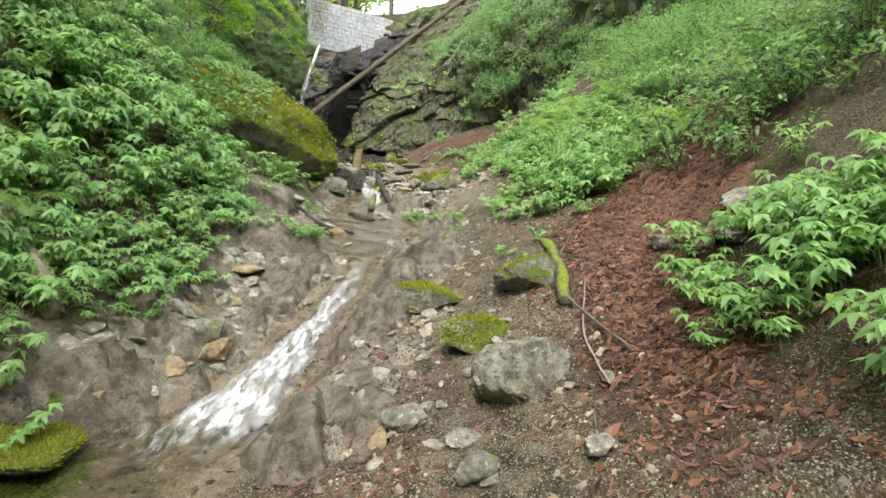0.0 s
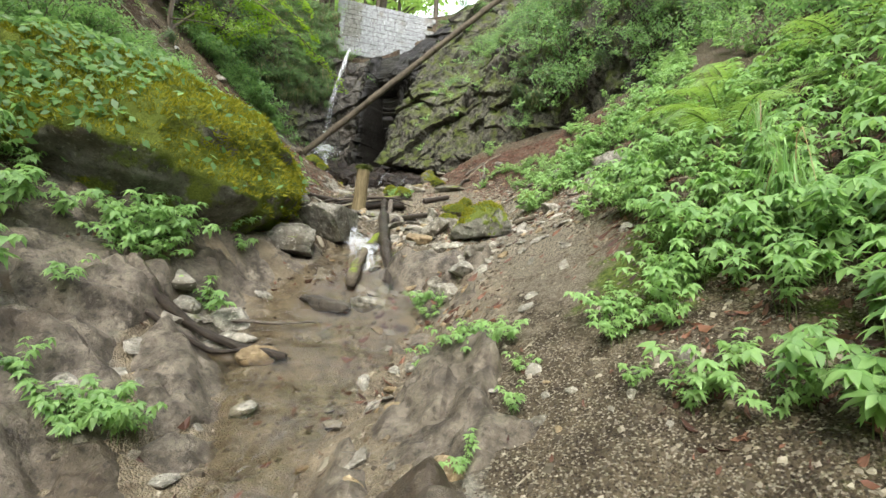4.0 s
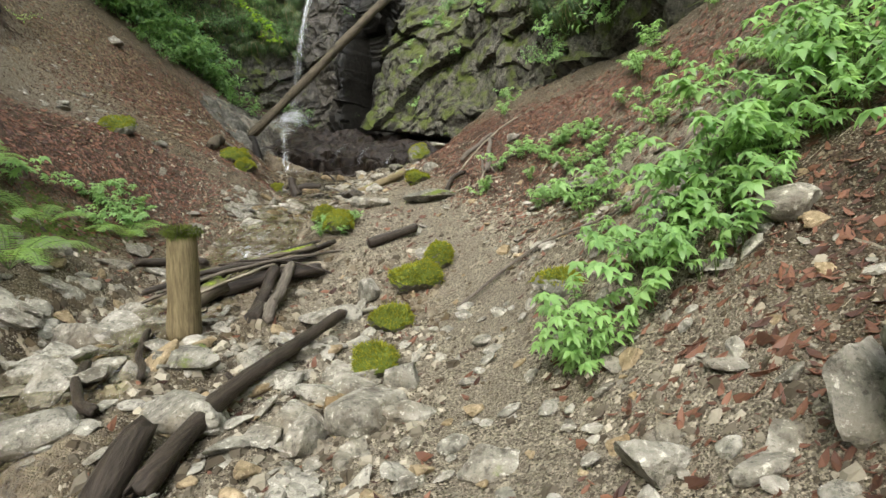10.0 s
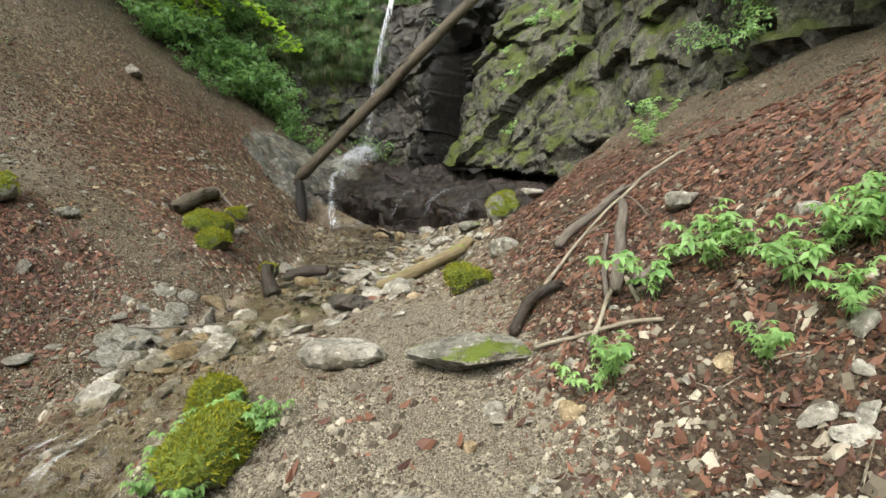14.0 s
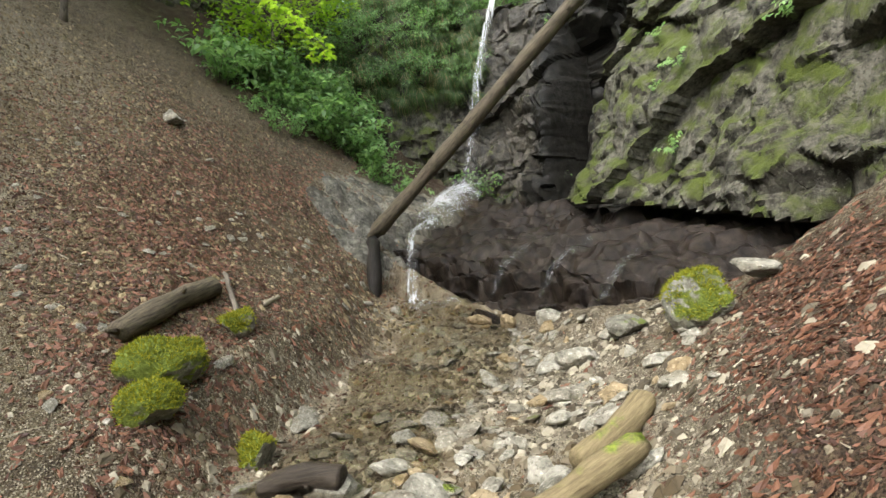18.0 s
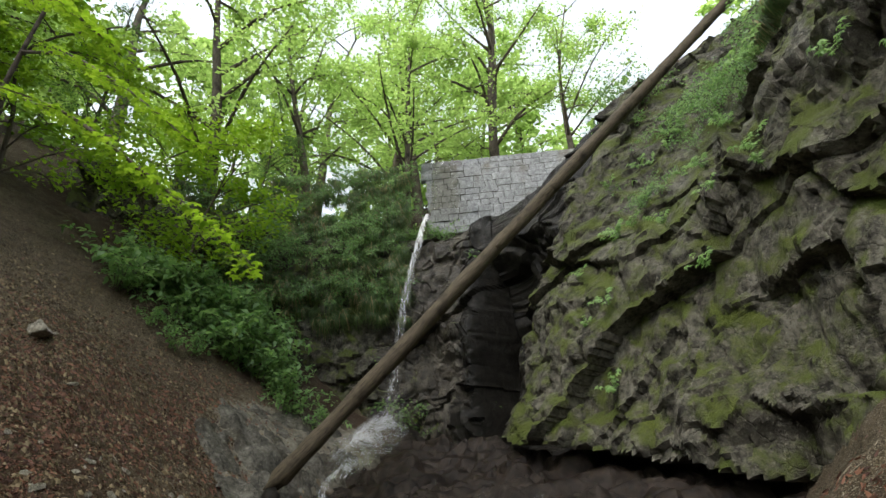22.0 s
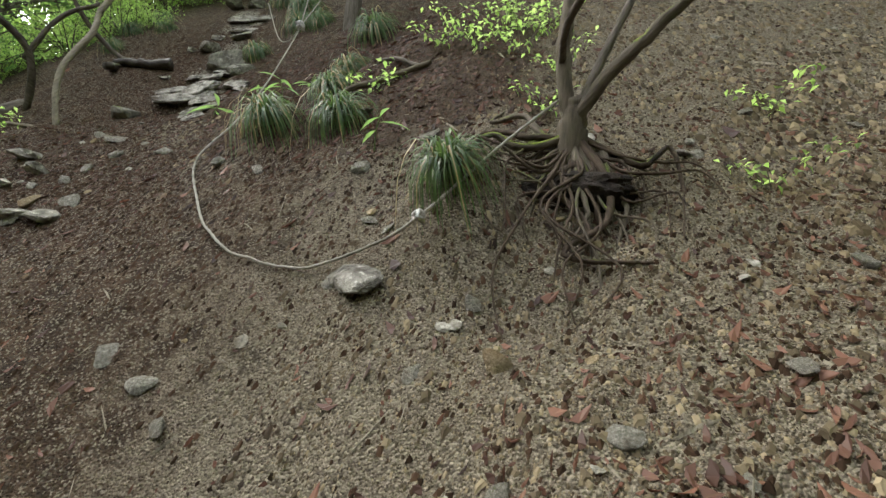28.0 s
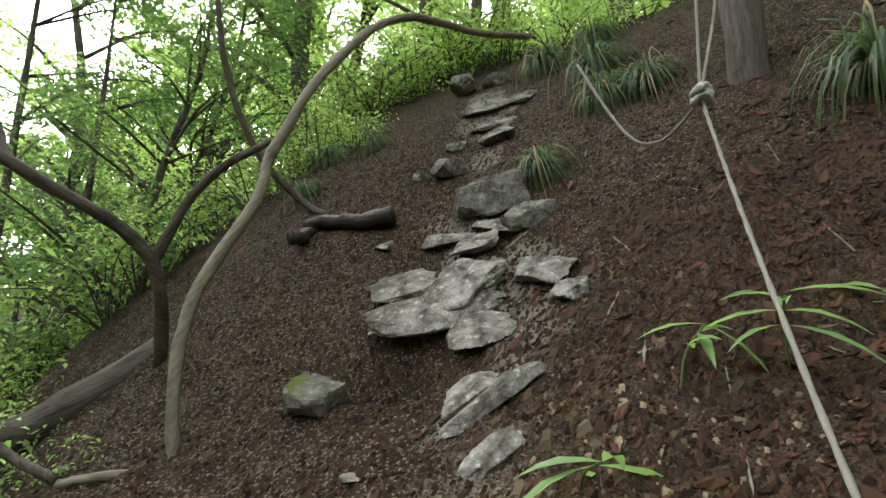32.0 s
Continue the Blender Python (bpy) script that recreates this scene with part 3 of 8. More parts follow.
# undercuts: below the path slab, below the root-bound tree, in the stream bed
HOLLOWS = [(-9.12, 10.42, 0.12, 0.26, 20, 0.42), (-9.62, 9.98, 0.1, 0.2, 0, 0.12), (-7.75, 15.0, 0.14, 0.34, 0, 0.08), (-2.0, 8.95, 0.25, 0.2, 0, 0.1),
           (-8.4, 12.96, 0.2, 0.24, 0, -0.2), (-8.6, 13.44, 0.2, 0.24, 0, -0.05), (-8.05, 14.6, 0.2, 0.22, 0, -0.33)]


def land(x, y):
    """The ground with its roughness."""
    x, y = np.asarray(x, float).ravel(), np.asarray(y, float).ravel()
    z = plan_height(x, y)
    ds, ws, _ = along(STREAM, x, y)
    dt, _, _ = along(TRACK, x, y)
    # the channel: level across, cut a little below the banks
    width = np.interp(y, CHANNEL_Y, CHANNEL_W)
    z = z + (np.interp(ws, BED_S, BED_Z) - 0.07 - z) * smooth(width * 1.9, width * 0.9, ds) * (y < 20.3)
    rough = 0.35 + 0.65 * smooth(0.25, 0.8, dt)
    z = z + rough * (0.10 * fbm(x, y, 0.9, 3) + 0.07 * np.abs(fbm(x, y, 2.6, 3)) + 0.035 * fbm(x, y, 9, 3)) + 0.016 * fbm(x, y, 17, 2)
    z = z - blobs(x, y, HOLLOWS)
    rocky = rockiness(x, y)
    for k in np.nonzero(rocky > 0.05)[0]:
        q = (x[k], y[k], z[k])
        z[k] += rocky[k] * (0.07 * facets(q, 0.9) + 0.03 * facets(q, 0.34, 4.0)) * (0.35 + 0.65 * min(1.0, ds[k] / 0.5))
    return z


def spread(a, b, step, out, grow):
    """Coordinates at an even step between a and b, then ever wider apart out to the horizon."""
    mid = list(np.arange(a, b + step / 2, step))
    lo, hi, s = [], [], step
    while (hi[-1] if hi else b) < b + out:
        s *= grow
        hi.append((hi[-1] if hi else b) + s)
        lo.append((lo[-1] if lo else a) - s)
    return np.array(lo[::-1] + mid + hi)


GX, GY = spread(-12.5, 4.6, 0.052, 260, 1.17), spread(-2.4, 23.2, 0.052, 260, 1.17)
MX, MY = np.meshgrid(GX, GY)
GZ = land(MX, MY).reshape(MX.shape)


def ground_at(x, y):
    """Height of the finished ground sheet."""
    x, y = np.atleast_1d(np.asarray(x, float)), np.atleast_1d(np.asarray(y, float))
    i, j = np.clip(np.searchsorted(GX, x) - 1, 0, len(GX) - 2), np.clip(np.searchsorted(GY, y) - 1, 0, len(GY) - 2)
    fx, fy = (x - GX[i]) / (GX[i + 1] - GX[i]), (y - GY[j]) / (GY[j + 1] - GY[j])
    return (GZ[j, i] * (1 - fx) + GZ[j, i + 1] * fx) * (1 - fy) + (GZ[j + 1, i] * (1 - fx) + GZ[j + 1, i + 1] * fx) * fy


def g1(x, y):
    return float(ground_at(x, y)[0])


def slope_at(x, y, e=0.12):
    """Upward normal of the ground."""
    v = Vector((g1(x - e, y) - g1(x + e, y), g1(x, y - e) - g1(x, y + e), 2 * e))
    return v.normalized()


# ---- mesh helpers ----
def mesh_of(name, verts, faces, material, flat=False):
    me = bpy.data.meshes.new(name)
    me.from_pydata([tuple(v) for v in verts], [], [tuple(f) for f in faces])
    me.materials.append(material)
    if not flat:
        me.polygons.foreach_set("use_smooth", [True] * len(me.polygons))
    me.update()
    return me


def quad_mesh(name, verts, quads, material, flat=False):
    """A large mesh from arrays."""
    me = bpy.data.meshes.new(name)
    verts, quads = np.asarray(verts, np.float32), np.asarray(quads, np.int32)
    me.vertices.add(len(verts))
    me.vertices.foreach_set("co", verts.ravel())
    k = quads.shape[1]
    me.loops.add(quads.size)
    me.loops.foreach_set("vertex_index", quads.ravel())
    me.polygons.add(len(quads))
    me.polygons.foreach_set("loop_start", np.arange(0, quads.size, k, dtype=np.int32))
    me.polygons.foreach_set("use_smooth", np.full(len(quads), not flat))
    me.materials.append(material)
    me.update(calc_edges=True)
    return me


def part(name, me, parent=None, label="", m=None):
    ob = new(name, me)
    if parent is not None:
        ob.parent = parent
    if m is not None:
        ob.matrix_basis = m
    if label:
        ob["label"] = label
    return ob


def empty(name, m, label, category, group="", kind=""):
    ob = new(name)
    ob.matrix_basis = m
    ob.empty_display_size = 0.1
    return tagged(ob, label, category, group, kind)


def grid_quads(nu, nv):
    i, j = np.meshgrid(np.arange(nu - 1), np.arange(nv - 1))
    a = (j * nu + i).ravel()
    return np.stack([a, a + 1, a + nu + 1, a + nu], 1)


def put_attribute(me, name, values):
    a = me.attributes.new(name, "FLOAT", "POINT")
    a.data.foreach_set("value", np.asarray(values, np.float32).ravel())


def tube(points, radii, sides=8, wob=0.0, rnd=None, cap=True):
    """A round bar along a bent line: vertices and faces."""
    verts, faces = [], []
    pts = [Vector(p) for p in points]
    side = None
    for k, p in enumerate(pts):
        d = (pts[min(k + 1, len(pts) - 1)] - pts[max(k - 1, 0)]).normalized()
        if side is None:
            side = d.orthogonal().normalized()
        side = (side - d * side.dot(d)).normalized()
        up = d.cross(side)
        for s in range(sides):
            a = 2 * math.pi * s / sides
            r = radii[k] * (1 + (wob * (rnd.random() - 0.5) * 2 if rnd else 0))
            verts.append(p + (side * math.cos(a) + up * math.sin(a)) * r)
    for k in range(len(pts) - 1):
        for s in range(sides):
            a, b = k * sides + s, k * sides + (s + 1) % sides
            faces.append((a, b, b + sides, a + sides))
    if cap:
        faces.append(tuple(range(sides - 1, -1, -1)))
        faces.append(tuple(range((len(pts) - 1) * sides, len(pts) * sides)))
    return verts, faces


class Pile:
    """Gathers pieces of mesh into one."""

    def __init__(self):
        self.v, self.f = [], []

    def add(self, verts, faces, m=None):
        n = len(self.v)
        self.v += [m @ Vector(p) for p in verts] if m is not None else list(verts)
        self.f += [tuple(i + n for i in f) for f in faces]

    def mesh(self, name, material, flat=False):
        return mesh_of(name, self.v, self.f, material, flat)


def bend(points, n):
    """A smooth line of n points through a few."""
    p = [Vector(q) for q in points]
    out = []
    for k in range(n):
        s = k / (n - 1) * (len(p) - 1)
        i = min(int(s), len(p) - 2)
        f = s - i
        a, b, c, d = p[max(i - 1, 0)], p[i], p[i + 1], p[min(i + 2, len(p) - 1)]
        out.append(0.5 * ((2 * b) + (c - a) * f + (2 * a - 5 * b + 4 * c - d) * f * f + (3 * b - a - 3 * c + d) * f**3))
    return out


# ---- ground ----
ground_me = quad_mesh("ground", np.stack([MX.ravel(), MY.ravel(), GZ.ravel()], 1), grid_quads(len(GX), len(GY)), GROUND)
fx, fy = MX.ravel(), MY.ravel()
ds_, ws_, _ = along(STREAM, fx, fy)
dt_, _, _ = along(TRACK, fx, fy)
bedw = 1.6 * np.interp(fy, CHANNEL_Y, CHANNEL_W) + 0.8 * smooth(4.6, 6.2, fy) * smooth(9.0, 8.4, fy)
put_attribute(ground_me, "litter", np.clip(blobs(fx, fy, LITTER), 0, 1) * smooth(0.1, 0.5, dt_ + (fy < 7)) + 0.55 * smooth(9, 14, np.hypot(fx + 3, fy - 11)))
put_attribute(ground_me, "gravel", np.clip(blobs(fx, fy, SCREE), 0, 1))
put_attribute(ground_me, "bed", smooth(bedw, bedw * 0.5, ds_) * (fy < 24))
put_attribute(ground_me, "stone", rockiness(fx, fy))
put_attribute(ground_me, "west", smooth(-4.6, -6.6, fx + 0.35 * fbm(fx, fy, 0.8, 3)) * smooth(21.5, 20.0, fy))
put_attribute(ground_me, "ridge", smooth(14.6, 13.0, fy - 0.3 * (fx + 8)) * smooth(-6.4, -7.2, fx) * (1 - 0.7 * blobs(fx, fy, [(-8.75, 11.75, 0.5, 0.6, 0, 1.0)])))
put_attribute(ground_me, "moss", blobs(fx, fy, [(-2.2, 2.6, 0.4, 0.5, 0, 1), (0.9, 7.0, 0.35, 0.5, 0, 0.8), (-4.2, 12.4, 0.6, 0.7, 0, 0.7), (2.2, 5.2, 1.4, 3.2, 0, 0.5), (-4.2, 5, 1.5, 3, 0, 0.6)]))
ground = tagged(part("ground", ground_me), "stony gully floor of gravel, soil and brown fallen leaves", "ground", kind="structure")


# ---- rock walls ----
def wall_frame(s):
    i = min(int(s), len(WALL) - 2)
    f = s - i
    a, b = WALL[i], WALL[i + 1]
    return [a[k] + (b[k] - a[k]) * f for k in range(3)]


def wall_lean(s, rise):
    """How far the wall stands forward (plus) or lies back (minus) at a height above its foot."""
    slack = float(np.interp(s, [0, 3.4, 4.6, 5.6, 7, 14], [0.35, 0.12, 0.06, 0.5, 0.8, 0.7]))
    return -0.06 * rise - slack * max(0.0, rise - 3.4)


def strata(q, size, seed=0.0):
    """Beds of rock that dip to the left: each stands out at its foot and lies back to its top."""
    t = (0.9 * q.z - 0.4 * q.x + 0.15 * q.y) / size + 0.55 * noise.noise(q * (0.7 / size) + Vector((seed, 0, 0)))
    k = math.floor(t)
    f = t - k
    across = (q.x - 0.7 * q.y) / (size * 1.7) + 3.7 * math.sin(k * 12.9 + seed)
    h = noise.cell_vector(Vector((k * 1.31 + seed, math.floor(across + 0.3 * noise.noise(q * 2.3)), 0.5))).x
    return (1 - f) ** 0.8 * (0.25 + 0.75 * h) + 0.5 * h - 0.55


def slit_height(s):
    """Height of the lower edge of the overhanging rock."""
    return float(np.interp(s, [4.6, 4.95, 5.5, 6.1, 7.0, 7.5], [6.9, 6.4, 6.05, 5.82, 5.52, 5.35]))


def rock_wall(name, s0, s1, nu, nv, material, label, depth=0.55):
    """A piece of the closing rock wall between two places on its foot line."""
    line = bend([(*wall_frame(s0 + (s1 - s0) * k / 24),) for k in range(25)], nu)
    foot = ground_at([p[0] for p in line], [p[1] - 0.3 for p in line])
    verts = []
    for j in range(nv):
        v = j / (nv - 1)
        for i, p in enumerate(line):
            d = line[min(i + 1, nu - 1)] - line[max(i - 1, 0)]
            n = Vector((d.y, -d.x, 0)).normalized()
            s = s0 + (s1 - s0) * i / (nu - 1)
            z0 = min(foot[i], 6.5) - 0.6
            z = z0 + (p.z - z0) * v
            rise = z - foot[i]
            lean = wall_lean(s, rise)
            # overhang with a dark slit under it, and a dark cleft beside the fall
            over = float(smooth(5.0, 5.5, s) * smooth(7.75, 7.4, s))
            edge = slit_height(s)
            lean += over * (0.5 * max(0.0, 1 - (z - edge) / 1.9) if z > edge else -0.85)
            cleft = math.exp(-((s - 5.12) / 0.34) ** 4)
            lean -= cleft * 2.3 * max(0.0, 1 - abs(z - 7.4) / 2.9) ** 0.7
            q = Vector((p.x, p.y, z))
            t = Vector((q.x * 0.9 + q.z * 0.35, q.y * 0.9, q.z - 0.35 * q.x))
            out = depth * (0.55 * strata(q, 2.1) + 0.13 * strata(q, 0.7, 5.0) * (0.5 + noise.noise(q * 0.6)) + 0.5 * facets(t, 1.9) + 0.2 * facets(t, 0.8, 2.0) + 0.26 * blocks(t, 0.6, 3.0) + 0.11 * facets(t, 0.3, 9.0) + 0.07 * blocks(t, 0.17, 6.0)) + 0.3 * noise.fractal(q * 0.5, 1, 2, 3) + 0.035 * noise.fractal(q * 5, 1, 2, 3)
            verts.append(q + n * (lean + out) + Vector((0, 0, 0.12 * noise.noise(q * 2.0))))
    me = quad_mesh(name, verts, grid_quads(nu, nv), material)
    me.set_sharp_from_angle(angle=radians(28))
    return tagged(part(name, me), label, "rock wall", kind="structure")


rock_wall("rock_wall_west", 0.0, 2.95, 90, 90, CLIFF, "dark damp rock wall with ferns and moss beside the waterfall")
rock_wall("rock_wall_fall", 2.9, 4.45, 100, 190, CLIFF_WET, "dark wet rock wall behind the waterfall", 0.5)
rock_wall("rock_wall_cleft", 4.4, 5.66, 110, 190, CLIFF_SHADED, "wet cleft in the rock beside the waterfall, blackened for its shade", 0.5)
rock_wall("rock_wall_east", 5.62, 9.3, 260, 230, CLIFF, "grey broken rock wall with green moss and an overhang")
rock_wall("rock_wall_bank", 9.25, 14.0, 150, 90, CLIFF, "mossy rock wall above the scree bank")


def shelf():
    """Wet step of rock, broken into ledges, over which the water slides into the pool."""
    nu, nv = 230, 130
    xs = [-8.2, -7.2, -6.1, -4.4, -2.3, -1.2]
    verts = []
    for j in range(nv):
        v = j / (nv - 1)
        for i in range(nu):
            x = -8.0 + 6.5 * i / (nu - 1)
            front = 20.2 - 0.12 * (x + 5) + 0.18 * noise.noise(Vector((x * 1.3, 0, 4)))
            back = float(np.interp(x, xs, [24.6, 24.7, 24.5, 23.0, 21.9, 20.9])) + 0.2
            lip = float(np.interp(x, [-8, -6.4, -4, -1.5], [5.3, 5.25, 5.0, 4.75]))
            rear = float(np.interp(x, [-8, -6.2, -4.4, -2.3, -1.5], [6.45, 6.12, 5.74, 5.42, 5.2]))
            if v < 0.35:
                y, z = front + 0.55 * v / 0.35, 4.2 + (lip - 4.2) * v / 0.35
            else:
                f = (v - 0.35) / 0.65
                y, z = front + 0.55 + (back - front - 0.55) * f, lip + (rear - lip) * f
            q = Vector((x, y, z))
            k = z / 0.24 + 0.8 * noise.noise(q * 1.3) - 0.3 * x
            f = k - math.floor(k)
            step = 0.24 * (float(smooth(0.55, 1.0, f)) - f)
            r = 0.2 * blocks(Vector((x, y, 2.0 * z)), 0.8) + 0.12 * blocks(Vector((x, y, 2.2 * z)), 0.3, 5) + 0.13 * noise.fractal(q * 1.7, 1, 2, 5)
            verts.append(q + Vector((0, -r * (1.0 if v < 0.35 else 0.4) - (0.5 * step if v < 0.35 else 0), step + 0.6 * r)))
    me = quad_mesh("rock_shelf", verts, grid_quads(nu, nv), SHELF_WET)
    me.set_sharp_from_angle(angle=radians(38))
    return tagged(part("rock_shelf", me), "low shelf of wet brown rock under the waterfall", "rock ledge", kind="structure")


shelf()


def bedrock(name, x0, x1, y0, y1, step, label, material, big=0.2, lift=0.03, broken=0.45):
    """Bare rock breaking through the ground in tilted slabs and ledges."""
    xs, ys = np.arange(x0, x1, step), np.arange(y0, y1, step)
    px, py = np.meshgrid(xs, ys)
    px, py = px.ravel(), py.ravel()
    base = ground_at(px, py)
    ds, _, _ = along(STREAM, px, py)
    width = np.interp(py, CHANNEL_Y, CHANNEL_W)
    inside = smooth(width * 1.5, width * 0.6, ds) * (py < 19)
    edge = smooth(0.2, 0.55, rockiness(px, py) + broken * fbm(px, py, 1.7 if broken < 0.5 else 3.4, 4))
    s = (px * 0.8 + py * 0.3 + base * 0.7 + 0.25 * fbm(px, py, 1.1, 3)) / 0.3
    f = s - np.floor(s)
    ledge = (f - smooth(0.72, 1.0, f) - 0.2) * 0.06
    z = base.copy()
    for k in range(len(px)):
        q = (px[k], py[k], base[k])
        relief = big * blocks(q, 0.85) + 0.1 * blocks(q, 0.36, 4.0) + 0.03 * blocks(q, 0.13, 8.0) + ledge[k] + lift
        z[k] += edge[k] * relief * (1 - 0.68 * inside[k]) - (1 - edge[k]) * 0.22 - 0.06 * inside[k]
    me = quad_mesh(name, np.stack([px, py, z], 1), grid_quads(len(xs), len(ys)), material)
    me.set_sharp_from_angle(angle=radians(32))
    return tagged(part(name, me), label, "bedrock", kind="structure")


bedrock("bedrock", -3.2, 1.3, 2.3, 9.8, 0.026, "wet brown bedrock in slabs and ledges beside the stream", BEDROCK, 0.22)
bedrock("bedrock", -9.6, -6.4, 19.8, 24.2, 0.04, "broken grey bedrock beside the waterfall", ROCK_BANK)

# ---- water ----
def ribbon(name, line, widths, foam, material, label, nu=9, n=120, lift=0.03, follow=True):
    """A sheet of water along a plan line; foam is given along its length."""
    pts = bend([(*p, 0) if len(p) == 2 else p for p in line], n)
    verts, fo = [], []
    for k, p in enumerate(pts):
        d = (pts[min(k + 1, n - 1)] - pts[max(k - 1, 0)])
        side = Vector((d.y, -d.x, 0)).normalized()
        s = k / (n - 1) * (len(widths) - 1)
        w = float(np.interp(s, range(len(widths)), widths))
        f = float(np.interp(s, range(len(foam)), foam))
        for i in range(nu):
            u = i / (nu - 1) * 2 - 1
            ww = w * (1 + 0.35 * noise.noise(Vector((k * 0.13, u * 0.4, 3.3))))
            q = p + side * u * ww
            if follow:
                q.z = g1(q.x, q.y)
                q.z = 0.5 * q.z + 0.5 * g1(p.x, p.y) + lift - 0.03 * u**4
            verts.append(q + Vector((0, 0, 0.025 * f * noise.noise(Vector((q.x * 9, q.y * 9, 1))))))
            fo.append(f - 0.15 * u * u)
    me = quad_mesh(name, verts, grid_quads(nu, n), material)
    put_attribute(me, "foam", fo)
    return tagged(part(name, me), label, "water", kind="structure")


ribbon("stream_water", STREAM, [0.7, 0.7, 0.6, 0.3, 0.16, 0.13, 0.3, 0.65, 0.65, 0.26, 0.28, 0.4, 0.4, 0.4, 0.42, 0.5, 0.5, 0.55, 0.65, 0.7, 0.4],
       [0.22, 0.22, 0.3, 0.66, 0.6, 0.5, 0.34, 0.24, 0.26, 0.6, 0.4, 0.24, 0.3, 0.45, 0.46, 0.22, 0.2, 0.2, 0.2, 0.25, 0.5], WATER, "shallow clear stream with white riffles over bedrock", 17, 420, 0.06)


def fall_strand(line, widths, foam, name, label, n=60, across=(1, 0, 0)):
    """A falling sheet of water; widths and foam are given along its length."""
    pts = bend(line, n)
    verts, fo = [], []
    ax = Vector(across)
    for k, p in enumerate(pts):
        v = k / (n - 1)
        w = float(np.interp(v * (len(widths) - 1), range(len(widths)), widths))
        fm = float(np.interp(v * (len(foam) - 1), range(len(foam)), foam))
        for i in range(13):
            u = i / 6 - 1
            j = noise.noise(Vector((v * n * 0.12, i * 0.6, len(line) * 1.7)))
            verts.append(p + ax * (u * w * (1 + 0.35 * j)) + Vector((0, -0.5 * w * (1 - u * u) + 0.05 * j, 0.03 * noise.noise(p * 9))))
            fo.append(fm + 0.16 * (1 - u * u) - 0.16 + 0.1 * j)
    me = quad_mesh(name, verts, grid_quads(13, n), FALL)
    put_attribute(me, "foam", fo)
    return tagged(part(name, me), label, "waterfall", kind="structure")


fall_strand([(-7.02, 24.4, 11.15), (-7.1, 24.15, 10.5), (-7.3, 23.95, 9.4), (-7.45, 23.8, 8.3), (-7.55, 23.65, 7.0), (-7.4, 23.2, 6.2)], [0.06, 0.09, 0.12, 0.16, 0.24, 0.34], [0.72, 0.66, 0.6, 0.54, 0.48, 0.38], "waterfall", "thin white waterfall down a black rock wall", 110)
fall_strand([(-7.42, 23.3, 6.75), (-7.1, 22.6, 6.42), (-6.85, 22.0, 6.15), (-6.6, 21.3, 5.85), (-6.4, 20.75, 5.6)], [0.2, 0.42, 0.62, 0.5, 0.22], [0.42, 0.6, 0.6, 0.5, 0.52], "splash_water", "white water splashing over a wet ledge", 60)
fall_strand([(-6.36, 20.7, 5.7), (-6.15, 20.2, 5.55), (-6.0, 19.98, 5.1), (-5.92, 19.88, 4.6)], [0.07, 0.08, 0.1, 0.15], [0.52, 0.54, 0.54, 0.58], "lower_waterfall", "short white cascade over the wet rock shelf", 60)
fall_strand([(-1.44, 9.5, 2.52), (-1.38, 9.2, 2.46), (-1.33, 9.05, 2.3), (-1.3, 8.9, 2.05)], [0.1, 0.11, 0.12, 0.15], [0.5, 0.6, 0.66, 0.7], "small_cascade", "small white cascade between wet rocks", 40)
fall_strand([(-2.2, 9.98, 2.82), (-1.95, 9.82, 2.78), (-1.72, 9.62, 2.66), (-1.6, 9.5, 2.45), (-1.55, 9.4, 2.2)], [0.08, 0.1, 0.1, 0.11, 0.13], [0.5, 0.55, 0.6, 0.66, 0.7], "small_cascade", "small white cascade beside a rounded rock", 40)


for x, top in ((-4.75, 5.15), (-4.1, 5.1), (-3.4, 5.0)):
    fall_strand([(x + 0.1, 21.3, top + 0.22), (x + 0.03, 20.75, top + 0.08), (x, 20.3, top - 0.12), (x - 0.02, 20.05, 4.65)], [0.05, 0.07, 0.06, 0.08], [0.25, 0.38, 0.42, 0.4], "trickle", "thin trickle of water over the wet brown ledge", 40)


# ---- stones ----
def rock_mesh(name, seed, material, level=3, cuts=9, squash=(1, 1, 0.7), grain=0.05, deep=0.42, top=None):
    """An angular stone: a ball split along random planes, with chipped faces."""
    rnd = random.Random(seed)
    bm = bmesh.new()
    bmesh.ops.create_icosphere(bm, subdivisions=level, radius=1)
    planes = [(Vector((rnd.gauss(0, 1), rnd.gauss(0, 1), rnd.gauss(0, 1) * 1.3)).normalized(), deep + (0.92 - deep) * rnd.random()) for _ in range(cuts)]
    if top:
        planes += [(Vector((0.05, 0.03, 1)).normalized(), top), (Vector((-0.2, 0.1, -1)).normalized(), 0.6)]
    off = Vector((seed * 3.7, 0, 0))
    for v in bm.verts:
        d = v.co.normalized()
        r = min([1.0] + [h / max(1e-3, n.dot(d)) for n, h in planes if n.dot(d) > 0.05])
        q = d * r
        r *= 1 + grain * (noise.fractal(q * 2.6 + off, 1, 2, 4) + (0.8 * facets(q + off, 0.45) if level > 3 else 0))
        v.co = Vector((d.x * r * squash[0], d.y * r * squash[1], d.z * r * squash[2]))
    me = bpy.data.meshes.new(name)
    bm.to_mesh(me)
    bm.free()
    me.materials.append(material)
    me.polygons.foreach_set("use_smooth", [level > 2] * len(me.polygons))
    if 2 < level < 6:
        me.set_sharp_from_angle(angle=radians(24))
    return me


